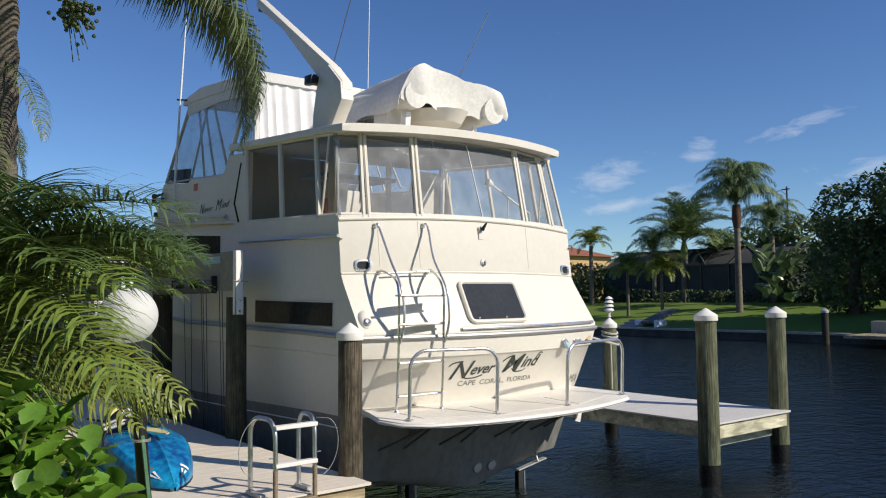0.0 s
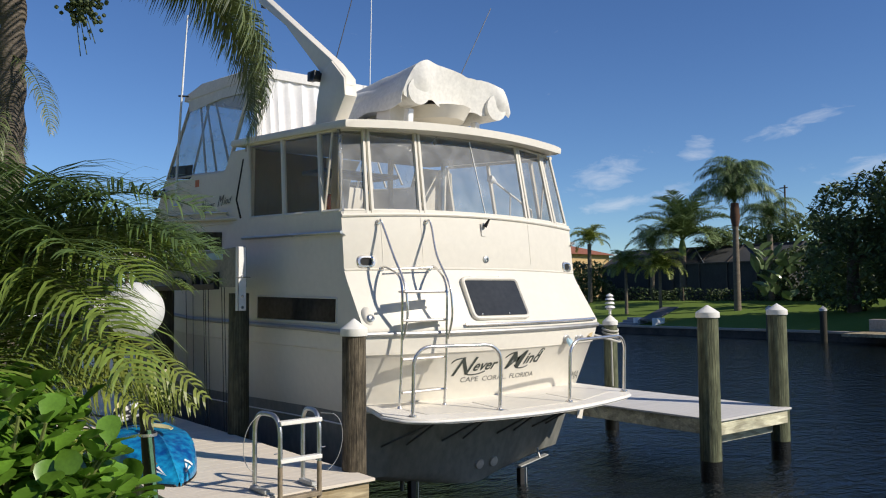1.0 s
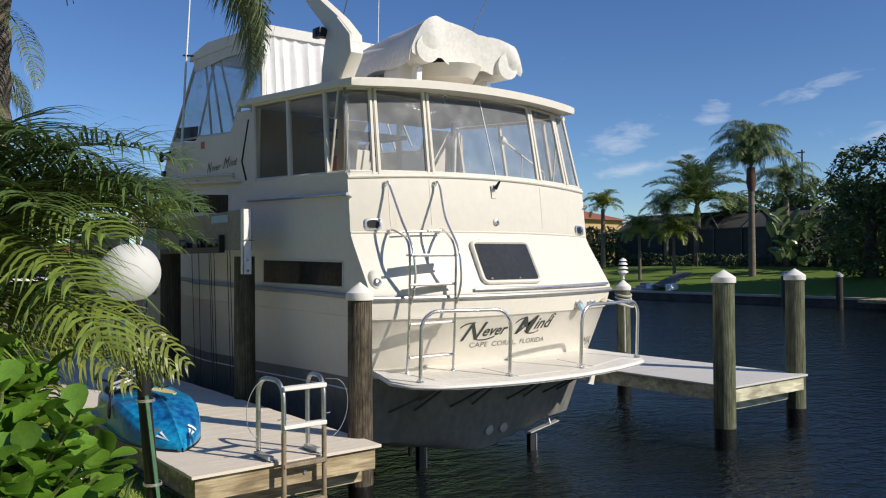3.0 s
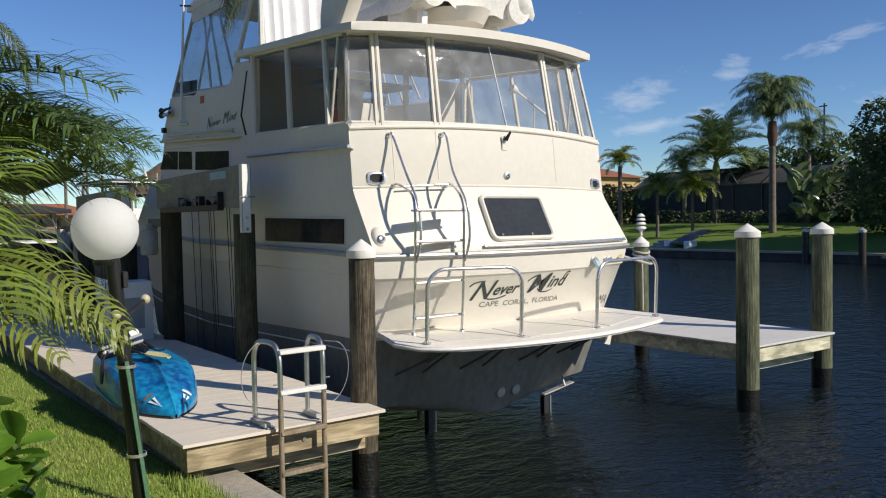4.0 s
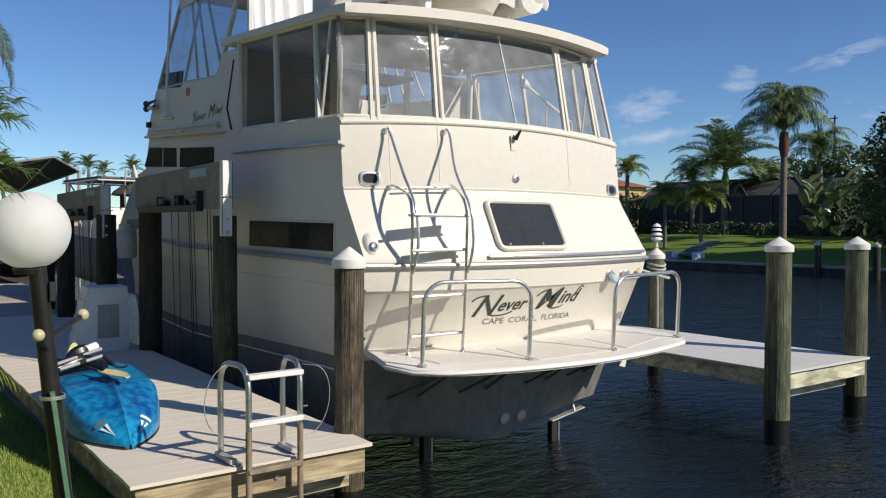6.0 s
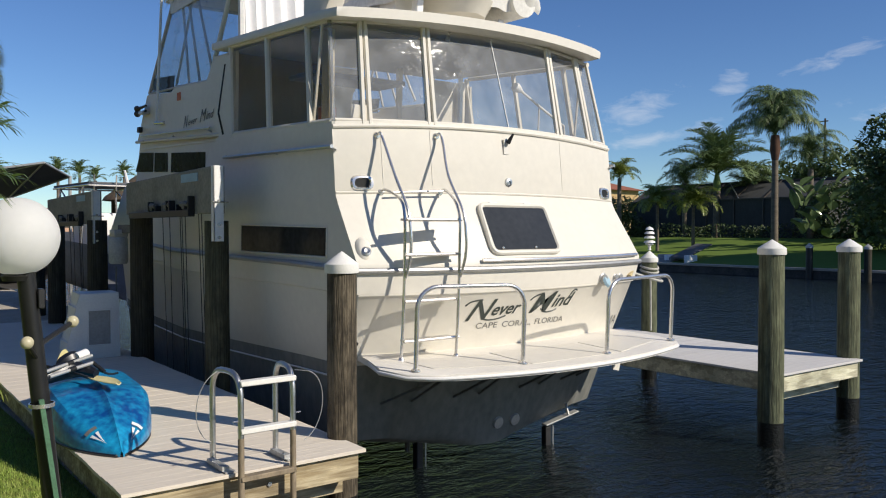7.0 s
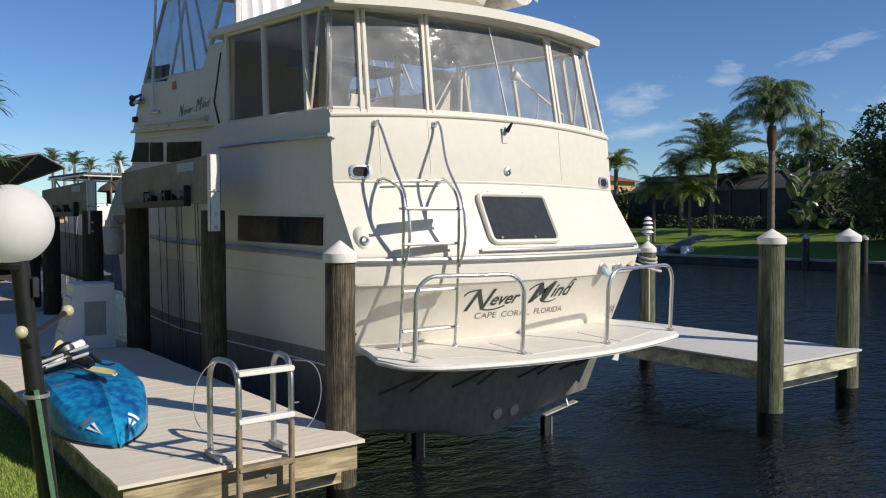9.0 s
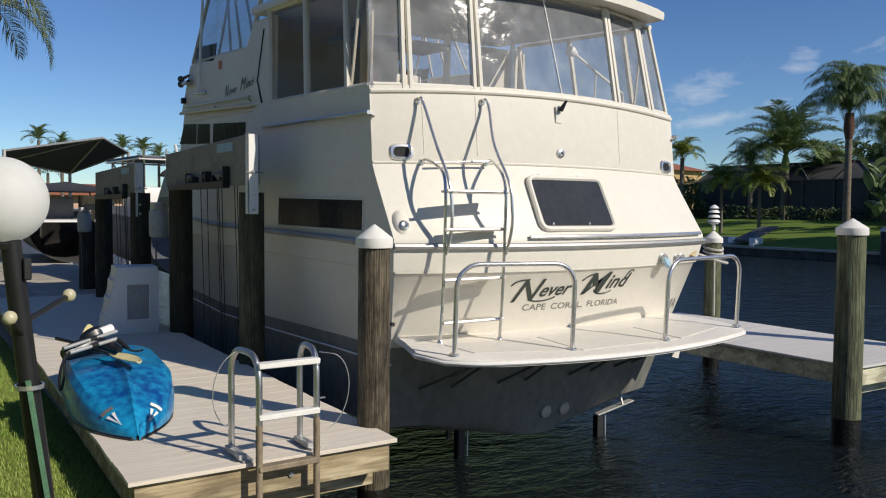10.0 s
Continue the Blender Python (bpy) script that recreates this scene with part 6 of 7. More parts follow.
# inner dense leaves joined into one mesh
vs, fs = [], []
lv = [v.co.copy() for v in LEAF.vertices]
lf_ = [tuple(p.vertices) for p in LEAF.polygons]
for i in range(2600):
    az, el, r = rnd.uniform(-180, 180), rnd.uniform(-50, 80), rnd.uniform(0.28, 0.61)
    p = Vector((r * math.cos(radians(az)) * math.cos(radians(el)), r * math.sin(radians(az)) * math.cos(radians(el)), 1.0 + 0.95 * r / 0.6 * math.sin(radians(el)) * 0.85))
    m = Matrix.LocRotScale(p, Euler((rnd.uniform(-0.6, 0.6), rnd.uniform(-0.9, 0.5), rnd.uniform(0, 6.28))), Vector((1, 1, 1)) * rnd.uniform(0.65, 1.0))
    b = len(vs)
    vs += [tuple(m @ v) for v in lv]
    fs += [tuple(b + k for k in f) for f in lf_]
tagged(raw("inner_leaves", vs, fs, CLUSIA, bush, True), "", "", "", "stuff")

# grass blades on the lawn near the dock
def blades(name, x0, x1, y0, y1, n, h0, h1, seed, zf=lawn_z):
    r = np.random.RandomState(seed)
    vs, fs = [], []
    for i in range(n):
        x, y = r.uniform(x0, x1), r.uniform(y0, y1)
        z = zf(x, y)
        a, h, w, ln = r.uniform(0, 6.28), r.uniform(h0, h1), r.uniform(0.0022, 0.0042), r.uniform(0.01, 0.04)
        dx, dy = math.cos(a), math.sin(a)
        b = len(vs)
        vs += [(x - dy * w, y + dx * w, z - 0.004), (x + dy * w, y - dx * w, z - 0.004), (x + dx * ln * 0.5 - dy * w * .7, y + dy * ln * 0.5 + dx * w * .7, z + h * 0.6), (x + dx * ln * 0.5 + dy * w * .7, y + dy * ln * 0.5 - dx * w * .7, z + h * 0.6), (x + dx * ln, y + dy * ln, z + h)]
        fs += [(b, b + 1, b + 3, b + 2), (b + 2, b + 3, b + 4)]
    return tagged(raw(name, vs, fs, GRASS), "short green lawn grass with dry tips", "grass", kind="stuff")


blades("grass", -4.3, -1.93, -3.2, 4.5, 52000, 0.02, 0.052, 21)
blades("grass", -4.0, -1.9, 4.5, 12.0, 16000, 0.02, 0.05, 22)
blades("grass_tuft", -2.25, -1.90, -1.2, 0.1, 900, 0.06, 0.15, 23)


# ---- opposite bank ----
GROW = Matrix.Diagonal((1.52, 1.52, 1.52, 1))    # plants of the far bank are drawn up at two thirds of their size


FF = [frond_mesh("far_frond", 3.0, 84, -76, 56, 0.66, 0.013, 0.30, 0.75, FARFROND, seed=31, vee=0.4), frond_mesh("far_frond", 3.0, 88, -78, 60, 0.60, 0.013, 0.35, 0.75, FARFROND, seed=32, vee=0.5),
      frond_mesh("far_frond", 3.0, 58, -34, 50, 0.74, 0.022, 0.55, 0.28, FARFROND, seed=33, vee=0.7), frond_mesh("far_frond", 3.0, 70, -88, 52, 0.62, 0.013, 0.30, 0.9, FARFROND, seed=34, vee=0.2),
      frond_mesh("far_frond", 3.0, 58, -60, 50, 0.80, 0.026, 0.45, 0.4, FRONDY, seed=35, vee=0.6)]



def far_palm(x, y, h, r, k, n, label, style=0, shaft=False, boots=False, z0=None, lean=0.0, tilts=(26, 4, -16)):
    zb = far_z(x, y) if z0 is None else z0
    p = thing("palm_tree", pose(x, y, zb) @ GROW, label, "palm", "palms on the far bank")
    zs_ = lin(-0.1, h, 24)
    part("trunk", tube([(lean * (z / h) ** 2 * h, 0, z) for z in zs_], [r * (1.15 - 0.25 * z / h) + 0.03 * r * math.sin(z * 17) for z in zs_], 12), TRUNKF, p, "tapered grey trunk")
    if shaft:
        part("crownshaft", tube([(lean * h, 0, h - 0.05), (lean * h, 0, h + 0.5), (lean * h, 0, h + 1.0)], [r * 1.0, r * 1.05, r * 0.5], 12), SHAFT, p, "smooth green crownshaft")
    if boots:
        part("boot_collar", tube([(lean * h, 0, h - 0.9), (lean * h, 0, h - 0.4), (lean * h, 0, h + 0.3)], [r * 1.0, r * 1.6, r * 1.2], 12), BOOT, p, "rusty brown leaf bases")
    rn = random.Random(int(x * 31 + y * 17))
    for i in range(n):
        az = 360 * i / n + rn.uniform(-9, 9)
        lay = i % 3
        me = FF[style] if style in (2, 4) else FF[(1, 0, 3)[lay]]
        put_frond(me, p, (lean * h, 0, h + (0.9 if shaft else 0.1) + ((0.9, 0.5, 0.1)[lay] * k * 0.7 if style == 0 else 0) + rn.uniform(-0.1, 0.15)), az, tilts[lay] + rn.uniform(-10, 10), rn.uniform(-15, 15), k * rn.uniform(0.88, 1.1))
    return p


far_palm(51.96, 25.83, 5.15, 0.16, 1.02, 64, "tall drooping feather palm on the far lawn", 0, boots=True, tilts=(20, 10, 4))
far_palm(61.96, 37.26, 2.85, 0.22, 1.22, 40, "royal palm with a green crownshaft behind the pool cage", 2, shaft=True, tilts=(34, 8, -20))
far_palm(65.12, 35.66, 2.9, 0.20, 0.72, 24, "palm behind the pool cage", 2, tilts=(30, 5, -20))
far_palm(59.50, 27.10, 3.7, 0.16, 0.85, 36, "drooping palm among the dark shrubs", 0, tilts=(0, 0, 0))
far_palm(63.54, 41.78, 2.9, 0.16, 0.62, 24, "feather palm behind the pool cage", 0, tilts=(0, 0, 0))
far_palm(49.19, 34.20, 2.40, 0.08, 0.52, 26, "slender young palm on the far lawn", 4, tilts=(30, 5, -20))
far_palm(49.59, 31.15, 2.20, 0.08, 0.54, 26, "slender young palm on the far lawn", 4, tilts=(30, 5, -20))
far_palm(56.43, 44.10, 3.75, 0.13, 0.58, 20, "small palm beside the yellow house", 4, tilts=(30, 5, -20))
far_palm(60.38, 39.65, 3.3, 0.13, 0.66, 20, "small palm beside the pool cage", 0, tilts=(0, 0, 0))

# screened pool cage and house
hs = thing("lanai_house", pose(-7.56, -6.9, 1.1) @ Matrix.Diagonal((1.58, 1.33, 1.52, 1)), "low dark house with a screened pool cage", "house")
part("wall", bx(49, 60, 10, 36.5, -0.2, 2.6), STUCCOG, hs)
part("roof", prism([(48.3, 2.55), (54.5, 3.6), (60.7, 2.55), (60.7, 2.45), (48.3, 2.45)], "y", 9, 37.5), SHINGLE, hs, "dark shingle roof")
part("cage_screen", prism([(44.0, 0.0), (44.0, 2.35), (46.0, 3.45), (48.6, 3.45), (48.6, 0.0)], "y", 25.5, 40.5), SCREEN, hs, "black insect screen")
for y in lin(25.4, 40.5, 7):
    part("cage_post", bx(43.93, 44.0, y - 0.05, y + 0.05, 0.0, 2.4), SCRF, hs)
    part("cage_rafter", tube([(43.97, y, 2.38), (45.97, y, 3.49), (48.6, y, 3.49)], 0.05, 4), SCRF, hs)
part("cage_beam", bx(43.88, 44.0, 25.4, 40.6, 2.34, 2.41), SCRF, hs, "gutter along the cage")
part("cage_beam", bx(45.92, 46.02, 25.4, 40.6, 3.44, 3.53), SCRF, hs)
for y in (28.2, 32.6, 36.4):
    part("cage_brace", tube([(43.98, y - 1.1, 2.40), (45.96, y + 1.1, 3.50)], 0.03, 4), ALUP, hs)
part("chair_rail", bx(43.92, 44.0, 25.4, 40.5, 0.55, 0.62), SCRF, hs)

h2 = thing("tiled_house", pose(91.0, 88.5, 1.2) @ GROW, "yellow stucco house with a red clay tile roof", "house")
part("wall", bx(-7, 7, -7, 7, -0.5, 4.6), STUCCO, h2)
part("window", bx(-7.06, -7.0, -3, -1.2, 1.2, 2.6), DARKGLASS, h2)
part("window", bx(-7.06, -7.0, 1.5, 3.3, 1.2, 2.6), DARKGLASS, h2)
bm = bmesh.new()
ap_ = [bm.verts.new(c) for c in ((-7.6, -7.6, 4.6), (7.6, -7.6, 4.6), (7.6, 7.6, 4.6), (-7.6, 7.6, 4.6))]
rg_ = [bm.verts.new(c) for c in ((0, -2, 6.6), (0, 2, 6.6))]
for f in ((0, 1, rg_[0]), (2, 3, rg_[1])):
    bm.faces.new([ap_[f[0]], ap_[f[1]], f[2]])
bm.faces.new((ap_[1], ap_[2], rg_[1], rg_[0]))
bm.faces.new((ap_[3], ap_[0], rg_[0], rg_[1]))
bm.faces.new(ap_[::-1])
rf = part("roof", bm, TILE, h2, "red clay tile hip roof", smooth=0)
for k in range(9):
    z, e = 4.64 + 0.217 * k, 7.6 * (1 - k / 9.2)
    part("tile_course", bx(-e - 0.05, -e + 0.25, -2 - 5.6 * (1 - k / 9.2), 2 + 5.6 * (1 - k / 9.2), z - 0.04, z + 0.05), TILE, rf)

up = thing("utility_pole", pose(101, 47.0, 1.2) @ Matrix.Diagonal((1.6, 1.6, 1.7, 1)), "wooden utility pole with a crossarm and lamp", "pole")
part("pole", tube([(0, 0, -0.5), (0, 0, 9.0)], [0.10, 0.07], 10), BARK, up)
part("crossarm", bx(-0.05, 0.05, -0.25, 0.45, 8.75, 8.83), BARK, up)
part("street_lamp", tube([(0, 0, 8.3), (0, 0.6, 8.75), (0, 0.9, 8.7)], 0.035, 6), ALUP, up)


def leaf_cloud(blobs, n, size, seed):
    """Many small leaf cards scattered through lumpy masses."""
    r = random.Random(seed)
    tot = sum(b[3] * b[4] * b[5] for b in blobs)
    vs, fs = [], []
    for (cx, cy, cz, rx, ry, rz) in blobs:
        for i in range(int(n * rx * ry * rz / tot)):
            while True:
                v = Vector((r.uniform(-1, 1), r.uniform(-1, 1), r.uniform(-1, 1)))
                if 0.35 < v.length < 1.0:
                    break
            q = v.normalized() * (v.length ** 0.5) * (1 + 0.28 * noise.noise(v.normalized() * 2.3 + Vector((cx, cy, cz))))
            p = Vector((cx + q.x * rx, cy + q.y * ry, cz + q.z * rz))
            e = Euler((r.uniform(-1, 1), r.uniform(-1, 1), r.uniform(0, 6.28)))
            m = e.to_matrix()
            s = size * r.uniform(0.6, 1.3)
            b = len(vs)
            for c in ((-s, 0, 0), (0, -0.45 * s, 0.08 * s), (s, 0, -0.1 * s), (0, 0.45 * s, 0.08 * s)):
                vs.append(tuple(p + m @ Vector(c)))
            fs.append((b, b + 1, b + 2, b + 3))
    return vs, fs


def tree(x, y, blobs, n, size, seed, label, material=TREELEAF, trunk=3.0, r=0.25):
    t = thing("tree", pose(x, y, far_z(x, y)) @ GROW, label, "tree")
    part("trunk", tube([(0, 0, -0.2), (0.05, 0.05, trunk * 0.6), (0.1, 0, trunk)], [r * 1.3, r, r * 0.7], 10), BARK, t)
    for i, bb in enumerate(blobs[:5]):
        part("limb", tube([(0.05, 0.02, trunk * 0.7), (bb[0] * 0.5, bb[1] * 0.5, (trunk + bb[2]) / 2), (bb[0] * 0.9, bb[1] * 0.9, bb[2])], [r * 0.5, r * 0.35, r * 0.12], 6), BARK, t)
    vs, fs = leaf_cloud(blobs, n, size, seed)
    raw("crown", vs, fs, material, t)
    return t


tree(50.6, 16.5, [(0, -0.2, 4.2, 1.8, 1.8, 1.8), (0, 0.1, 2.1, 1.9, 2.0, 2.1), (0.5, -3.0, 4.5, 2.4, 2.4, 2.2), (0, -3.4, 2.4, 2.2, 2.6, 2.4), (0.5, -7.0, 4.6, 2.6, 2.8, 2.6), (0, -8.0, 2.2, 2.4, 3.0, 2.2)], 24000, 0.15, 51, "dense dark evergreen tree on the far lawn")
tree(96.72, 40.98, [(0, 0, 4.8, 3.0, 5.0, 2.2), (0, 6, 4.2, 3.0, 4.0, 2.0)], 4500, 0.28, 52, "distant dark tree behind the house")


def shrub(name, x, y, blobs, n, size, seed, label, material=HEDGE):
    s = thing(name, pose(x, y, far_z(x, y)) @ GROW, label, "shrub")
    vs, fs = leaf_cloud(blobs, n, size, seed)
    raw("foliage", vs, fs, material, s)
    part("stem", tube([(0, 0, -0.1), (0, 0, 0.8)], [0.08, 0.04], 6), BARK, s)
    return s


shrub("hedge", 60.38, 25.02, [(0, -0.5, 1.4, 1.5, 2.6, 1.6), (0, -4.5, 1.8, 1.6, 3.0, 2.0)], 8000, 0.15, 61, "dark mixed hedge beside the pool cage")
shrub("hedge", 58.48, 35.0, [(0.8, -3.5, 0.3, 0.7, 2.4, 0.5), (0.8, 0, 0.3, 0.7, 2.6, 0.5), (0.8, 4, 0.3, 0.7, 2.8, 0.6), (0.8, 8, 0.6, 0.8, 2.8, 0.9)], 4200, 0.09, 62, "dark low hedge along the pool cage")
shrub("hedge", 58.01, 48.3, [(0, 0, 1.2, 1.4, 3.0, 1.5), (0, 5, 1.0, 1.4, 3.0, 1.1), (0, 11, 1.1, 1.4, 3.4, 1.2)], 7000, 0.15, 63, "dark hedge beside the yellow house")
shrub("hedge", 58.8, 1.08, [(0, 0, 1.8, 2.0, 5.0, 2.2), (0, -9, 1.8, 2.0, 5.0, 2.2), (0, -18, 2.2, 2.0, 5.0, 2.6)], 9000, 0.18, 64, "dark hedge along the far lawn")
shrub("hedge", 67.49, 51.62, [(0, 0, 1.2, 1.5, 3.5, 1.5), (0, 5, 1.1, 1.5, 3.0, 1.3)], 3500, 0.16, 66, "dark hedge past the pool cage")
shrub("croton", 55.96, 10.66, [(0, 0, 0.7, 0.5, 0.6, 0.8)], 700, 0.12, 65, "yellow-green shrub in front of the hedge", FRONDY)
# bird-of-paradise clump with paddle leaves
bp_ = thing("giant_bird_of_paradise", pose(55.32, 23.56, far_z(55.32, 23.56)) @ GROW, "tall clump of paddle-leaved plants against the hedge", "plant")
rnd = random.Random(8)
for i in range(40):
    az, h, ln = rnd.uniform(110, 330), rnd.uniform(0.2, 2.9), rnd.uniform(0.6, 1.1)
    m = pose(rnd.uniform(-0.5, 0.5), rnd.uniform(-1.8, 1.8), h, 0, 0, az) @ pose(0, 0, 0, 0, -rnd.uniform(25, 85), 0) @ pose(0, 0, 0, rnd.uniform(-50, 50), 0, 0)
    g = grid(lambda u, v: m @ Vector((ln * v, 0.26 * math.sin(math.pi * min(0.98, 0.08 + 0.9 * v)) * u, 0.10 * abs(u) - 0.5 * v * v * 0.5)), [-1, 0, 1], lin(0, 1, 6))
    part("leaf", g, BIRD, bp_)

# little beached craft and steps on the far bank
ws = thing("bank_steps", pose(44.9, 29.3, -0.34) @ GROW, "pale concrete steps and landing on the far bank", "steps")
for i in range(3):
    part("step", bx(-0.9 + 0.35 * i, -0.55 + 0.35 * i, -0.1, 0.9, -0.3, 0.10 + 0.12 * i, 0.02), STEPG, ws)
part("ramp_sheet", prism([(-0.5, 0.18), (1.5, 0.78), (1.5, 0.84), (-0.5, 0.26)], "y", -0.95, -0.05, 0.01), GEAR, ws, "dark grey sloping sheet")
for y in (-1.05, 0.05):
    part("ramp_kerb", bx(-0.75, 0.1, y - 0.06, y + 0.06, -0.1, 0.34, 0.02), WHITE, ws, "white kerb block")
for (x, y) in ((42.7, 18.3), (42.0, 14.6)):
    fp = thing("mooring_post", pose(x, y, 0.1) @ Matrix.Diagonal((1.4, 1.4, 1.4, 1)), "dark mooring post with a cap at the far seawall", "post", "far mooring posts")
    part("post", tube([(0, 0, -2), (0, 0, 0.55)], 0.14, 10), BLACKP if x > 42.5 else PILED, fp)
    part("cap", lathe([(0, 0), (0.16, 0), (0.16, 0.08), (0, 0.22)], 14, at=(0, 0, 0.55)), ALUP, fp)
fd = thing("far_dock", pose(41.9, 9.4, -0.30) @ GROW, "low timber dock with planter blocks at the far bank", "dock")
part("deck", bx(-1.2, 1.6, -3.5, 2.2, -0.12, 0.0, 0.01), LUMBER, fd)
part("planter", bx(0.9, 1.5, 0.6, 2.1, 0.004, 0.45, 0.02), CONC, fd)

# ---- far left: canopy lift, boats, houses and palms up the canal ----
cl = thing("canopy_lift", pose(3.06, 32.8, 0.53) @ Matrix.Diagonal((1.236, 1.236, 1.236, 1)), "grey fabric boat-lift canopy on posts", "canopy")
cq = [Vector((-2.4, -1.5, 2.92)), Vector((0.5, -2.0, 3.46)), Vector((2.0, 1.0, 3.20)), Vector((0.3, 3.2, 2.42)), Vector((-1.9, 2.8, 2.80))]
b = bmesh.new()
b.faces.new([b.verts.new(p) for p in cq])
part("canopy", thicken(b, 0.04), TARP, cl, "grey peaked canopy fabric", smooth=0)
for p, q in ((0, 1), (1, 2), (2, 3), (3, 4), (4, 0), (1, 3), (1, 4)):
    part("canopy_bow", tube([cq[p] + Vector((0, 0, -0.04)), cq[q] + Vector((0, 0, -0.04))], 0.035, 6), ALUP, cl)
for p in (0, 2, 3, 4):
    part("post", tube([(cq[p].x, cq[p].y, -2.4), tuple(cq[p])], 0.06, 8), ALUP, cl)
b2 = thing("moored_boat", pose(1.43, 27.4, 0.42) @ Matrix.Diagonal((1.18, 1.18, 1.18, 1)), "dark-hulled boat with a navy bimini moored up the canal", "boat")
def bh(t, a):
    w = 1.2 * (1 - max(0, (t - 0.5) / 0.5) ** 2.2)
    return (w * math.cos(a) * 1.0, -3.2 + 6.4 * t, 0.95 - 1.3 * abs(math.sin(a)) ** 0.8 + 0.25 * t)
part("hull", grid(lambda a, t: bh(t, a), lin(0, math.pi, 12), lin(0, 1, 14)), TEALH, b2, "dark glossy hull")
part("gunwale", tube([bh(t, 0) for t in lin(0, 1, 12)] + [bh(t, math.pi) for t in lin(1, 0, 12)], 0.06, 6), WHITE, b2, "white gunwale")
part("deck", prism([(-1.1, -3.1), (1.1, -3.1), (1.1, 0.5), (0, 3.0), (-1.1, 0.5)], "z", 0.80, 0.86), WHITE, b2)
part("bimini", prism([(-1.2, 1.82), (0, 1.98), (1.2, 1.82), (1.2, 1.70), (-1.2, 1.70)], "y", -2.0, 0.8, 0.02), NAVY, b2, "navy bimini top")
for x in (-1.1, 1.1):
    part("bimini_pole", tube([(x, -0.8, 0.9), (x, 0.6, 1.75)], 0.025, 6), STEEL, b2)
    part("bimini_pole", tube([(x, -0.8, 0.9), (x, -1.8, 1.75)], 0.025, 6), STEEL, b2)
part("console", bx(-0.45, 0.45, -0.5, 0.3, 0.86, 1.55, 0.05), GEAR, b2, "dark covered console")
b3 = thing("centre_console", pose(2.30, 16.75, 0.12, 0, 0, 4) @ Matrix.Diagonal((1.1, 1.1, 1.1, 1)), "grey covered open boat with a T-top frame and rod holders", "boat")
part("hull", grid(lambda a, t: (1.15 * (1 - max(0, (t - 0.45) / 0.55) ** 2.3) * math.cos(a), -3 + 6.6 * t, 1.35 - 1.3 * abs(math.sin(a)) ** 0.7 + 0.3 * t), lin(0, math.pi, 12), lin(0, 1, 14)), BOATCOV, b3, "grey covered hull")
part("console", bx(-0.5, 0.5, -0.4, 0.7, 1.1, 2.1, 0.06), WHITE, b3)
for x in (-0.75, 0.75):
    for y in (-0.7, 1.0):
        part("ttop_leg", tube([(x, y, 1.1), (x * 0.9, y, 2.75)], 0.025, 6), STEEL, b3)
for x in (-0.75, 0.75):
    part("ttop_brace", tube([(x, -0.7, 1.9), (x * 0.9, 1.0, 2.7)], 0.02, 6), STEEL, b3)
    part("ttop_rail", tube([(x * 0.98, -1.25, 2.72), (x * 0.98, 1.35, 2.72)], 0.022, 6), STEEL, b3)
for y in (-1.25, 1.35):
    part("ttop_rail", tube([(-0.74, y, 2.72), (0.78, y, 2.72)], 0.022, 6), STEEL, b3)
part("ttop", bx(-0.72, 0.80, -1.2, 1.4, 2.75, 2.80, 0.02), TARP, b3, "grey T-top")
for k in range(3):
    part("rod_holder", tube([(-0.6 + 0.5 * k, -1.2, 2.6), (-0.64 + 0.5 * k, -1.35, 2.95)], 0.018, 6), STEEL, b3)
part("outrigger", tube([(0.55, -0.3, 2.6), (0.40, -0.4, 3.15)], [0.06, 0.03], 8), WHITE, b3, "white outrigger bracket")
th = thing("thatched_hut", pose(8.8, 31.4, 0.55) @ Matrix.Diagonal((1.25, 1.25, 1.25, 1)), "palm-thatched hut roof across the basin", "hut")
part("thatch", lathe([(0, 1.4), (0.4, 1.25), (1.9, 0.15), (2.0, 0.0), (0, 0.2)], 20, at=(0, 0, 2.2)), mat("thatch", (0.20, 0.14, 0.08), 0.95, var=0.3, scale=6, bump=0.9, bscale=30, stretch=(1, 1, 0.3)), th)
for x in (-1.3, 1.3):
    for y in (-1.3, 1.3):
        part("post", tube([(x, y, -2.4), (x, y, 2.4)], 0.08, 8), BARK, th)
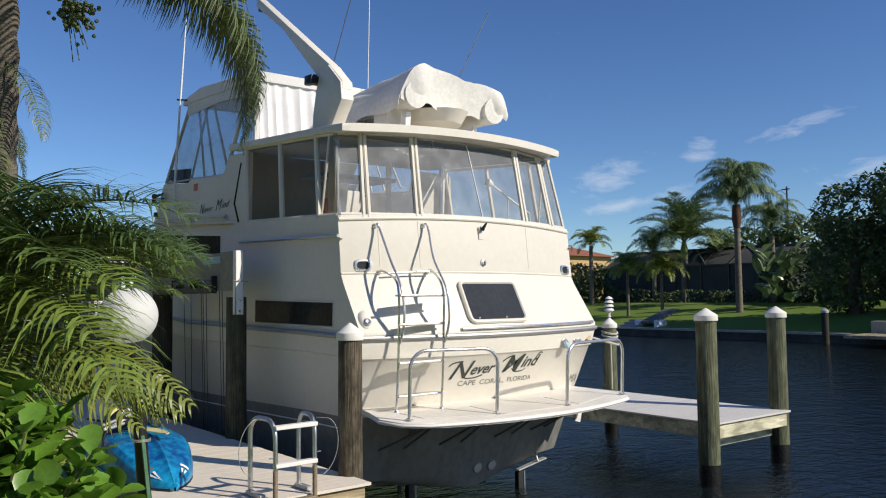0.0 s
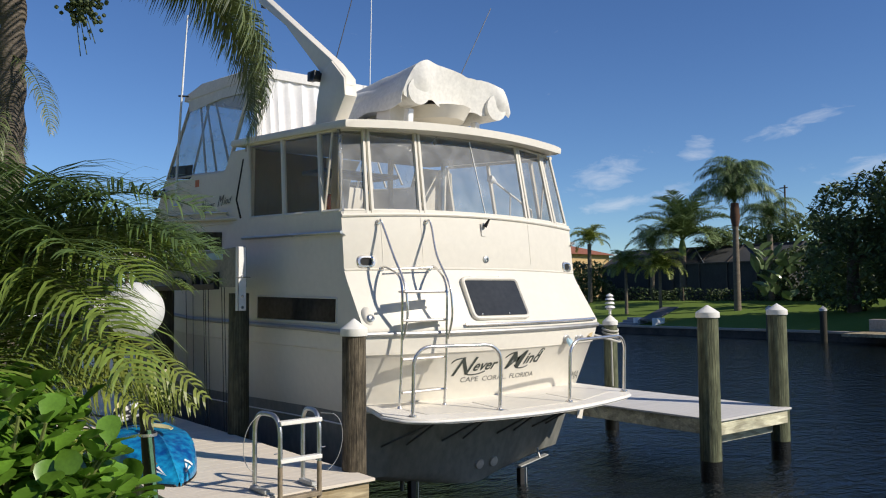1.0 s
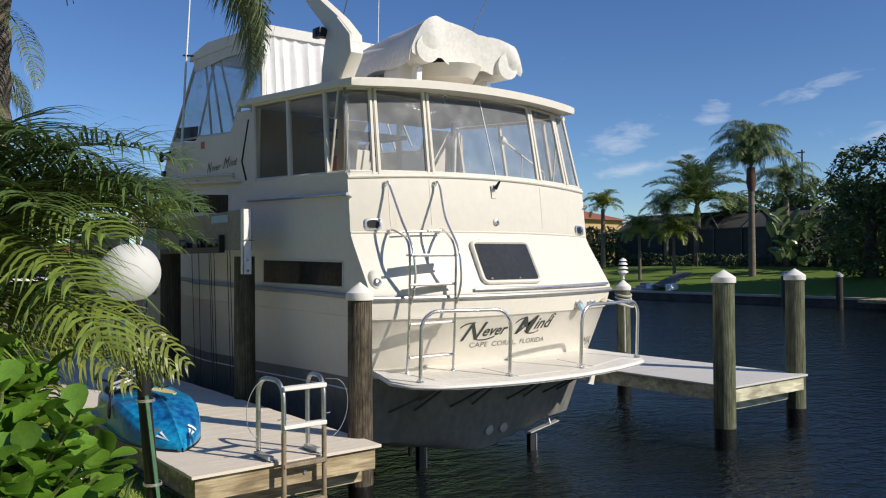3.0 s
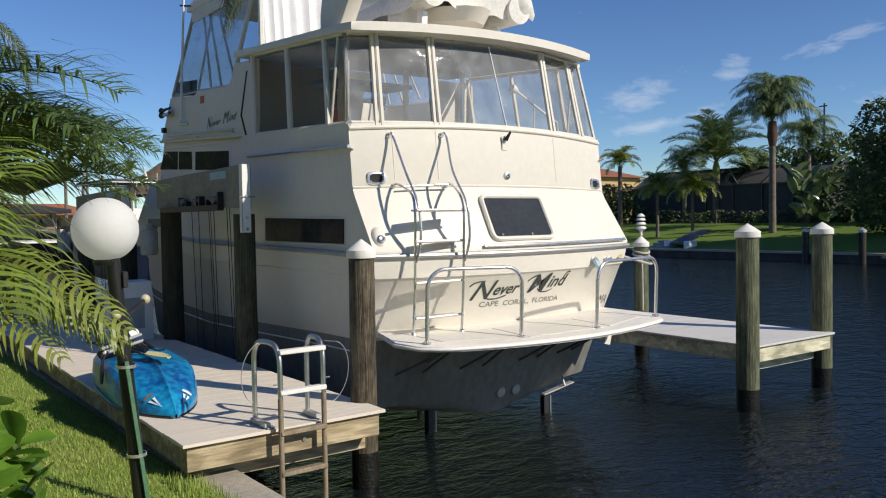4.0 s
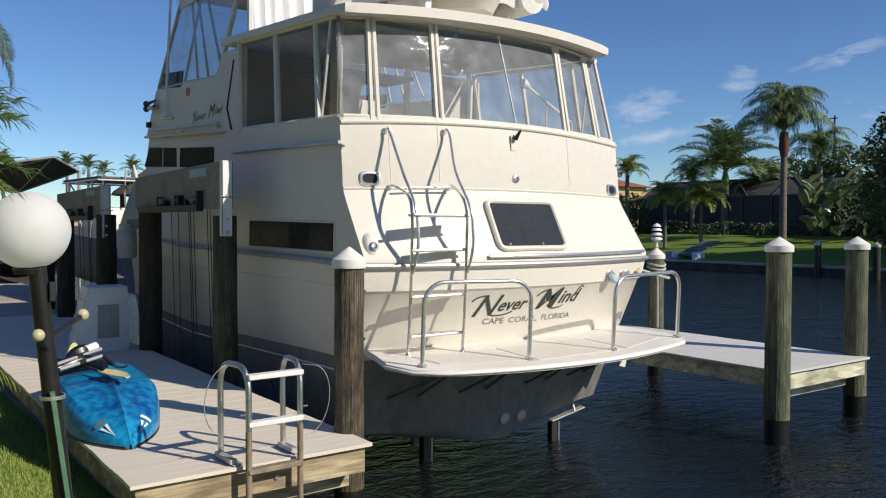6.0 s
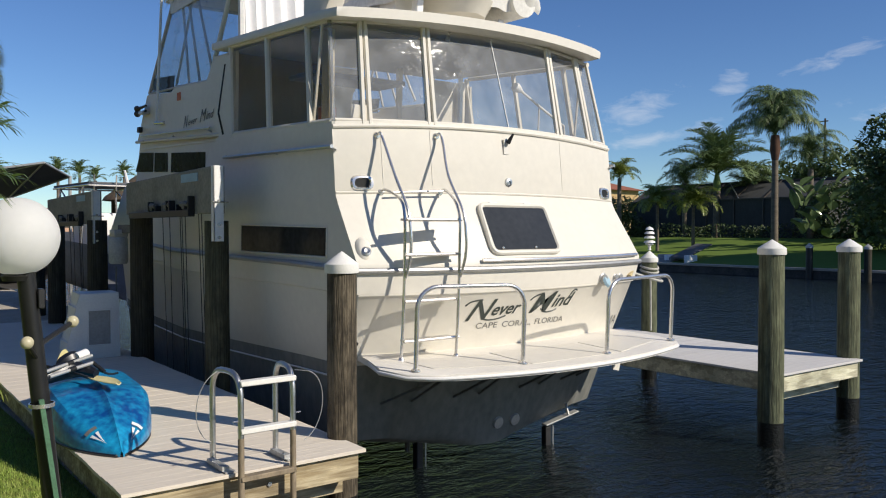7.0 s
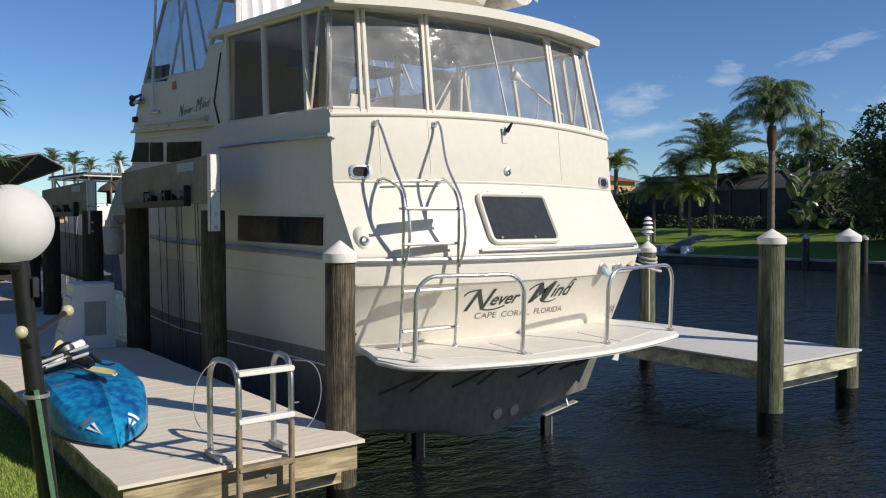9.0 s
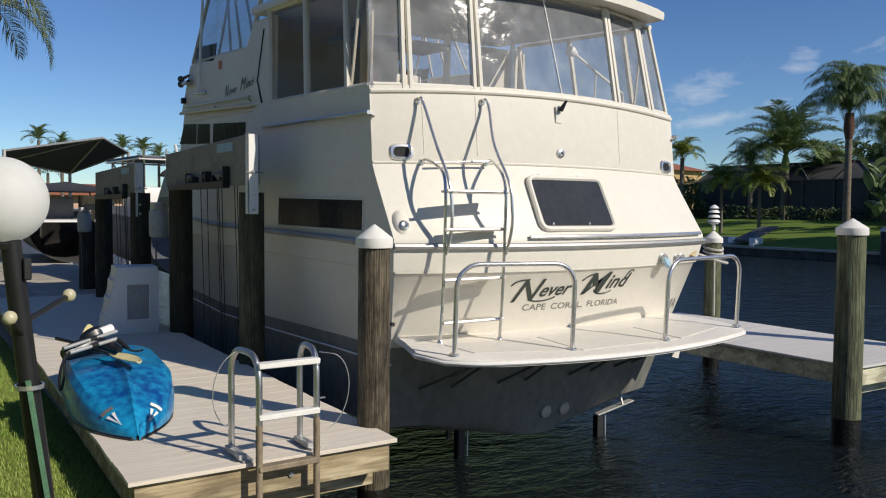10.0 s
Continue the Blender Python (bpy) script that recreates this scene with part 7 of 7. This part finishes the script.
hp = thing("tiled_house", pose(8.35, 115, 2.0) @ Matrix.Diagonal((1.55, 1.55, 1.55, 1)), "pink stucco house with a red tile roof up the canal", "house")
part("wall", bx(-12, 12, 0, 8, -1.6, 1.0), PINKS, hp)
part("roof", prism([(-13, 0.9), (13, 0.9), (9, 1.9), (-9, 1.9)], "y", -1, 9), TILE, hp, "red tile roof")
for x in (-9, -5, -1, 3, 7):
    part("window", bx(x, x + 1.6, -0.06, 0.0, -0.1, 0.7), DARKGLASS, hp)
for (x, y, h, k) in ((9.9, 97.5, 5.9, 0.80), (11.6, 103.2, 3.6, 0.85), (20.0, 101.7, 5.7, 0.80), (22.4, 101.2, 5.5, 0.85), (25.0, 104.0, 5.2, 0.75), (27.2, 99.3, 5.4, 0.80), (12.4, 98.0, 5.5, 0.70), (-3.0, 96.0, 4.4, 0.8)):
    far_palm(x, y, h - 0.1, 0.12, k * 0.58, 20, "palm at the head of the canal", 2, z0=0.6, tilts=(38, 8, -26))
tr = shrub("hedge", 24.04, 102.16, [(0, 0, 0.2, 14, 1.5, 0.9)], 3000, 0.3, 71, "dark hedge at the head of the canal")
tr.location.z = -0.4
# added unseen house wall closing the landward side: blocks sky, bounces light
hw_ = thing("unseen_light_wall", pose(-10.5, 12.0, 0), "added unseen tan wall that blocks sky and bounces light", "wall", kind="structure")
part("wall", bx(-0.15, 0.15, -9.5, 48.0, -0.4, 3.0), mat("tan_stucco", (0.62, 0.53, 0.40), 0.9, var=0.08, scale=2, bump=0.3), hw_)
part("eave", prism([(-0.6, 3.0), (0.9, 3.0), (0.9, 3.15), (-3.0, 5.0), (-3.0, 4.8)], "y", -9.9, 48.4), TILE, hw_)
# added unseen trees, behind the camera and landward, close the place, darken reflections
for i, (x, y) in enumerate(((-16, -24), (-8, -30), (2, -40), (-24, -10), (-22, 6), (-18, 20), (-14, 34), (-15, 46), (-14, 56), (-13, 68), (-12, 82))):
    t = tree(x, y, [(0, 0, 4.2, 3.0, 3.0, 2.6), (1.5, 1.5, 3.2, 2.2, 2.2, 2.0), (-1.6, 1.0, 3.4, 2.2, 2.2, 2.0)], 1800, 0.34, 80 + i, "unseen leafy tree added to close the place and darken reflections")
    t.location.z = 0.6
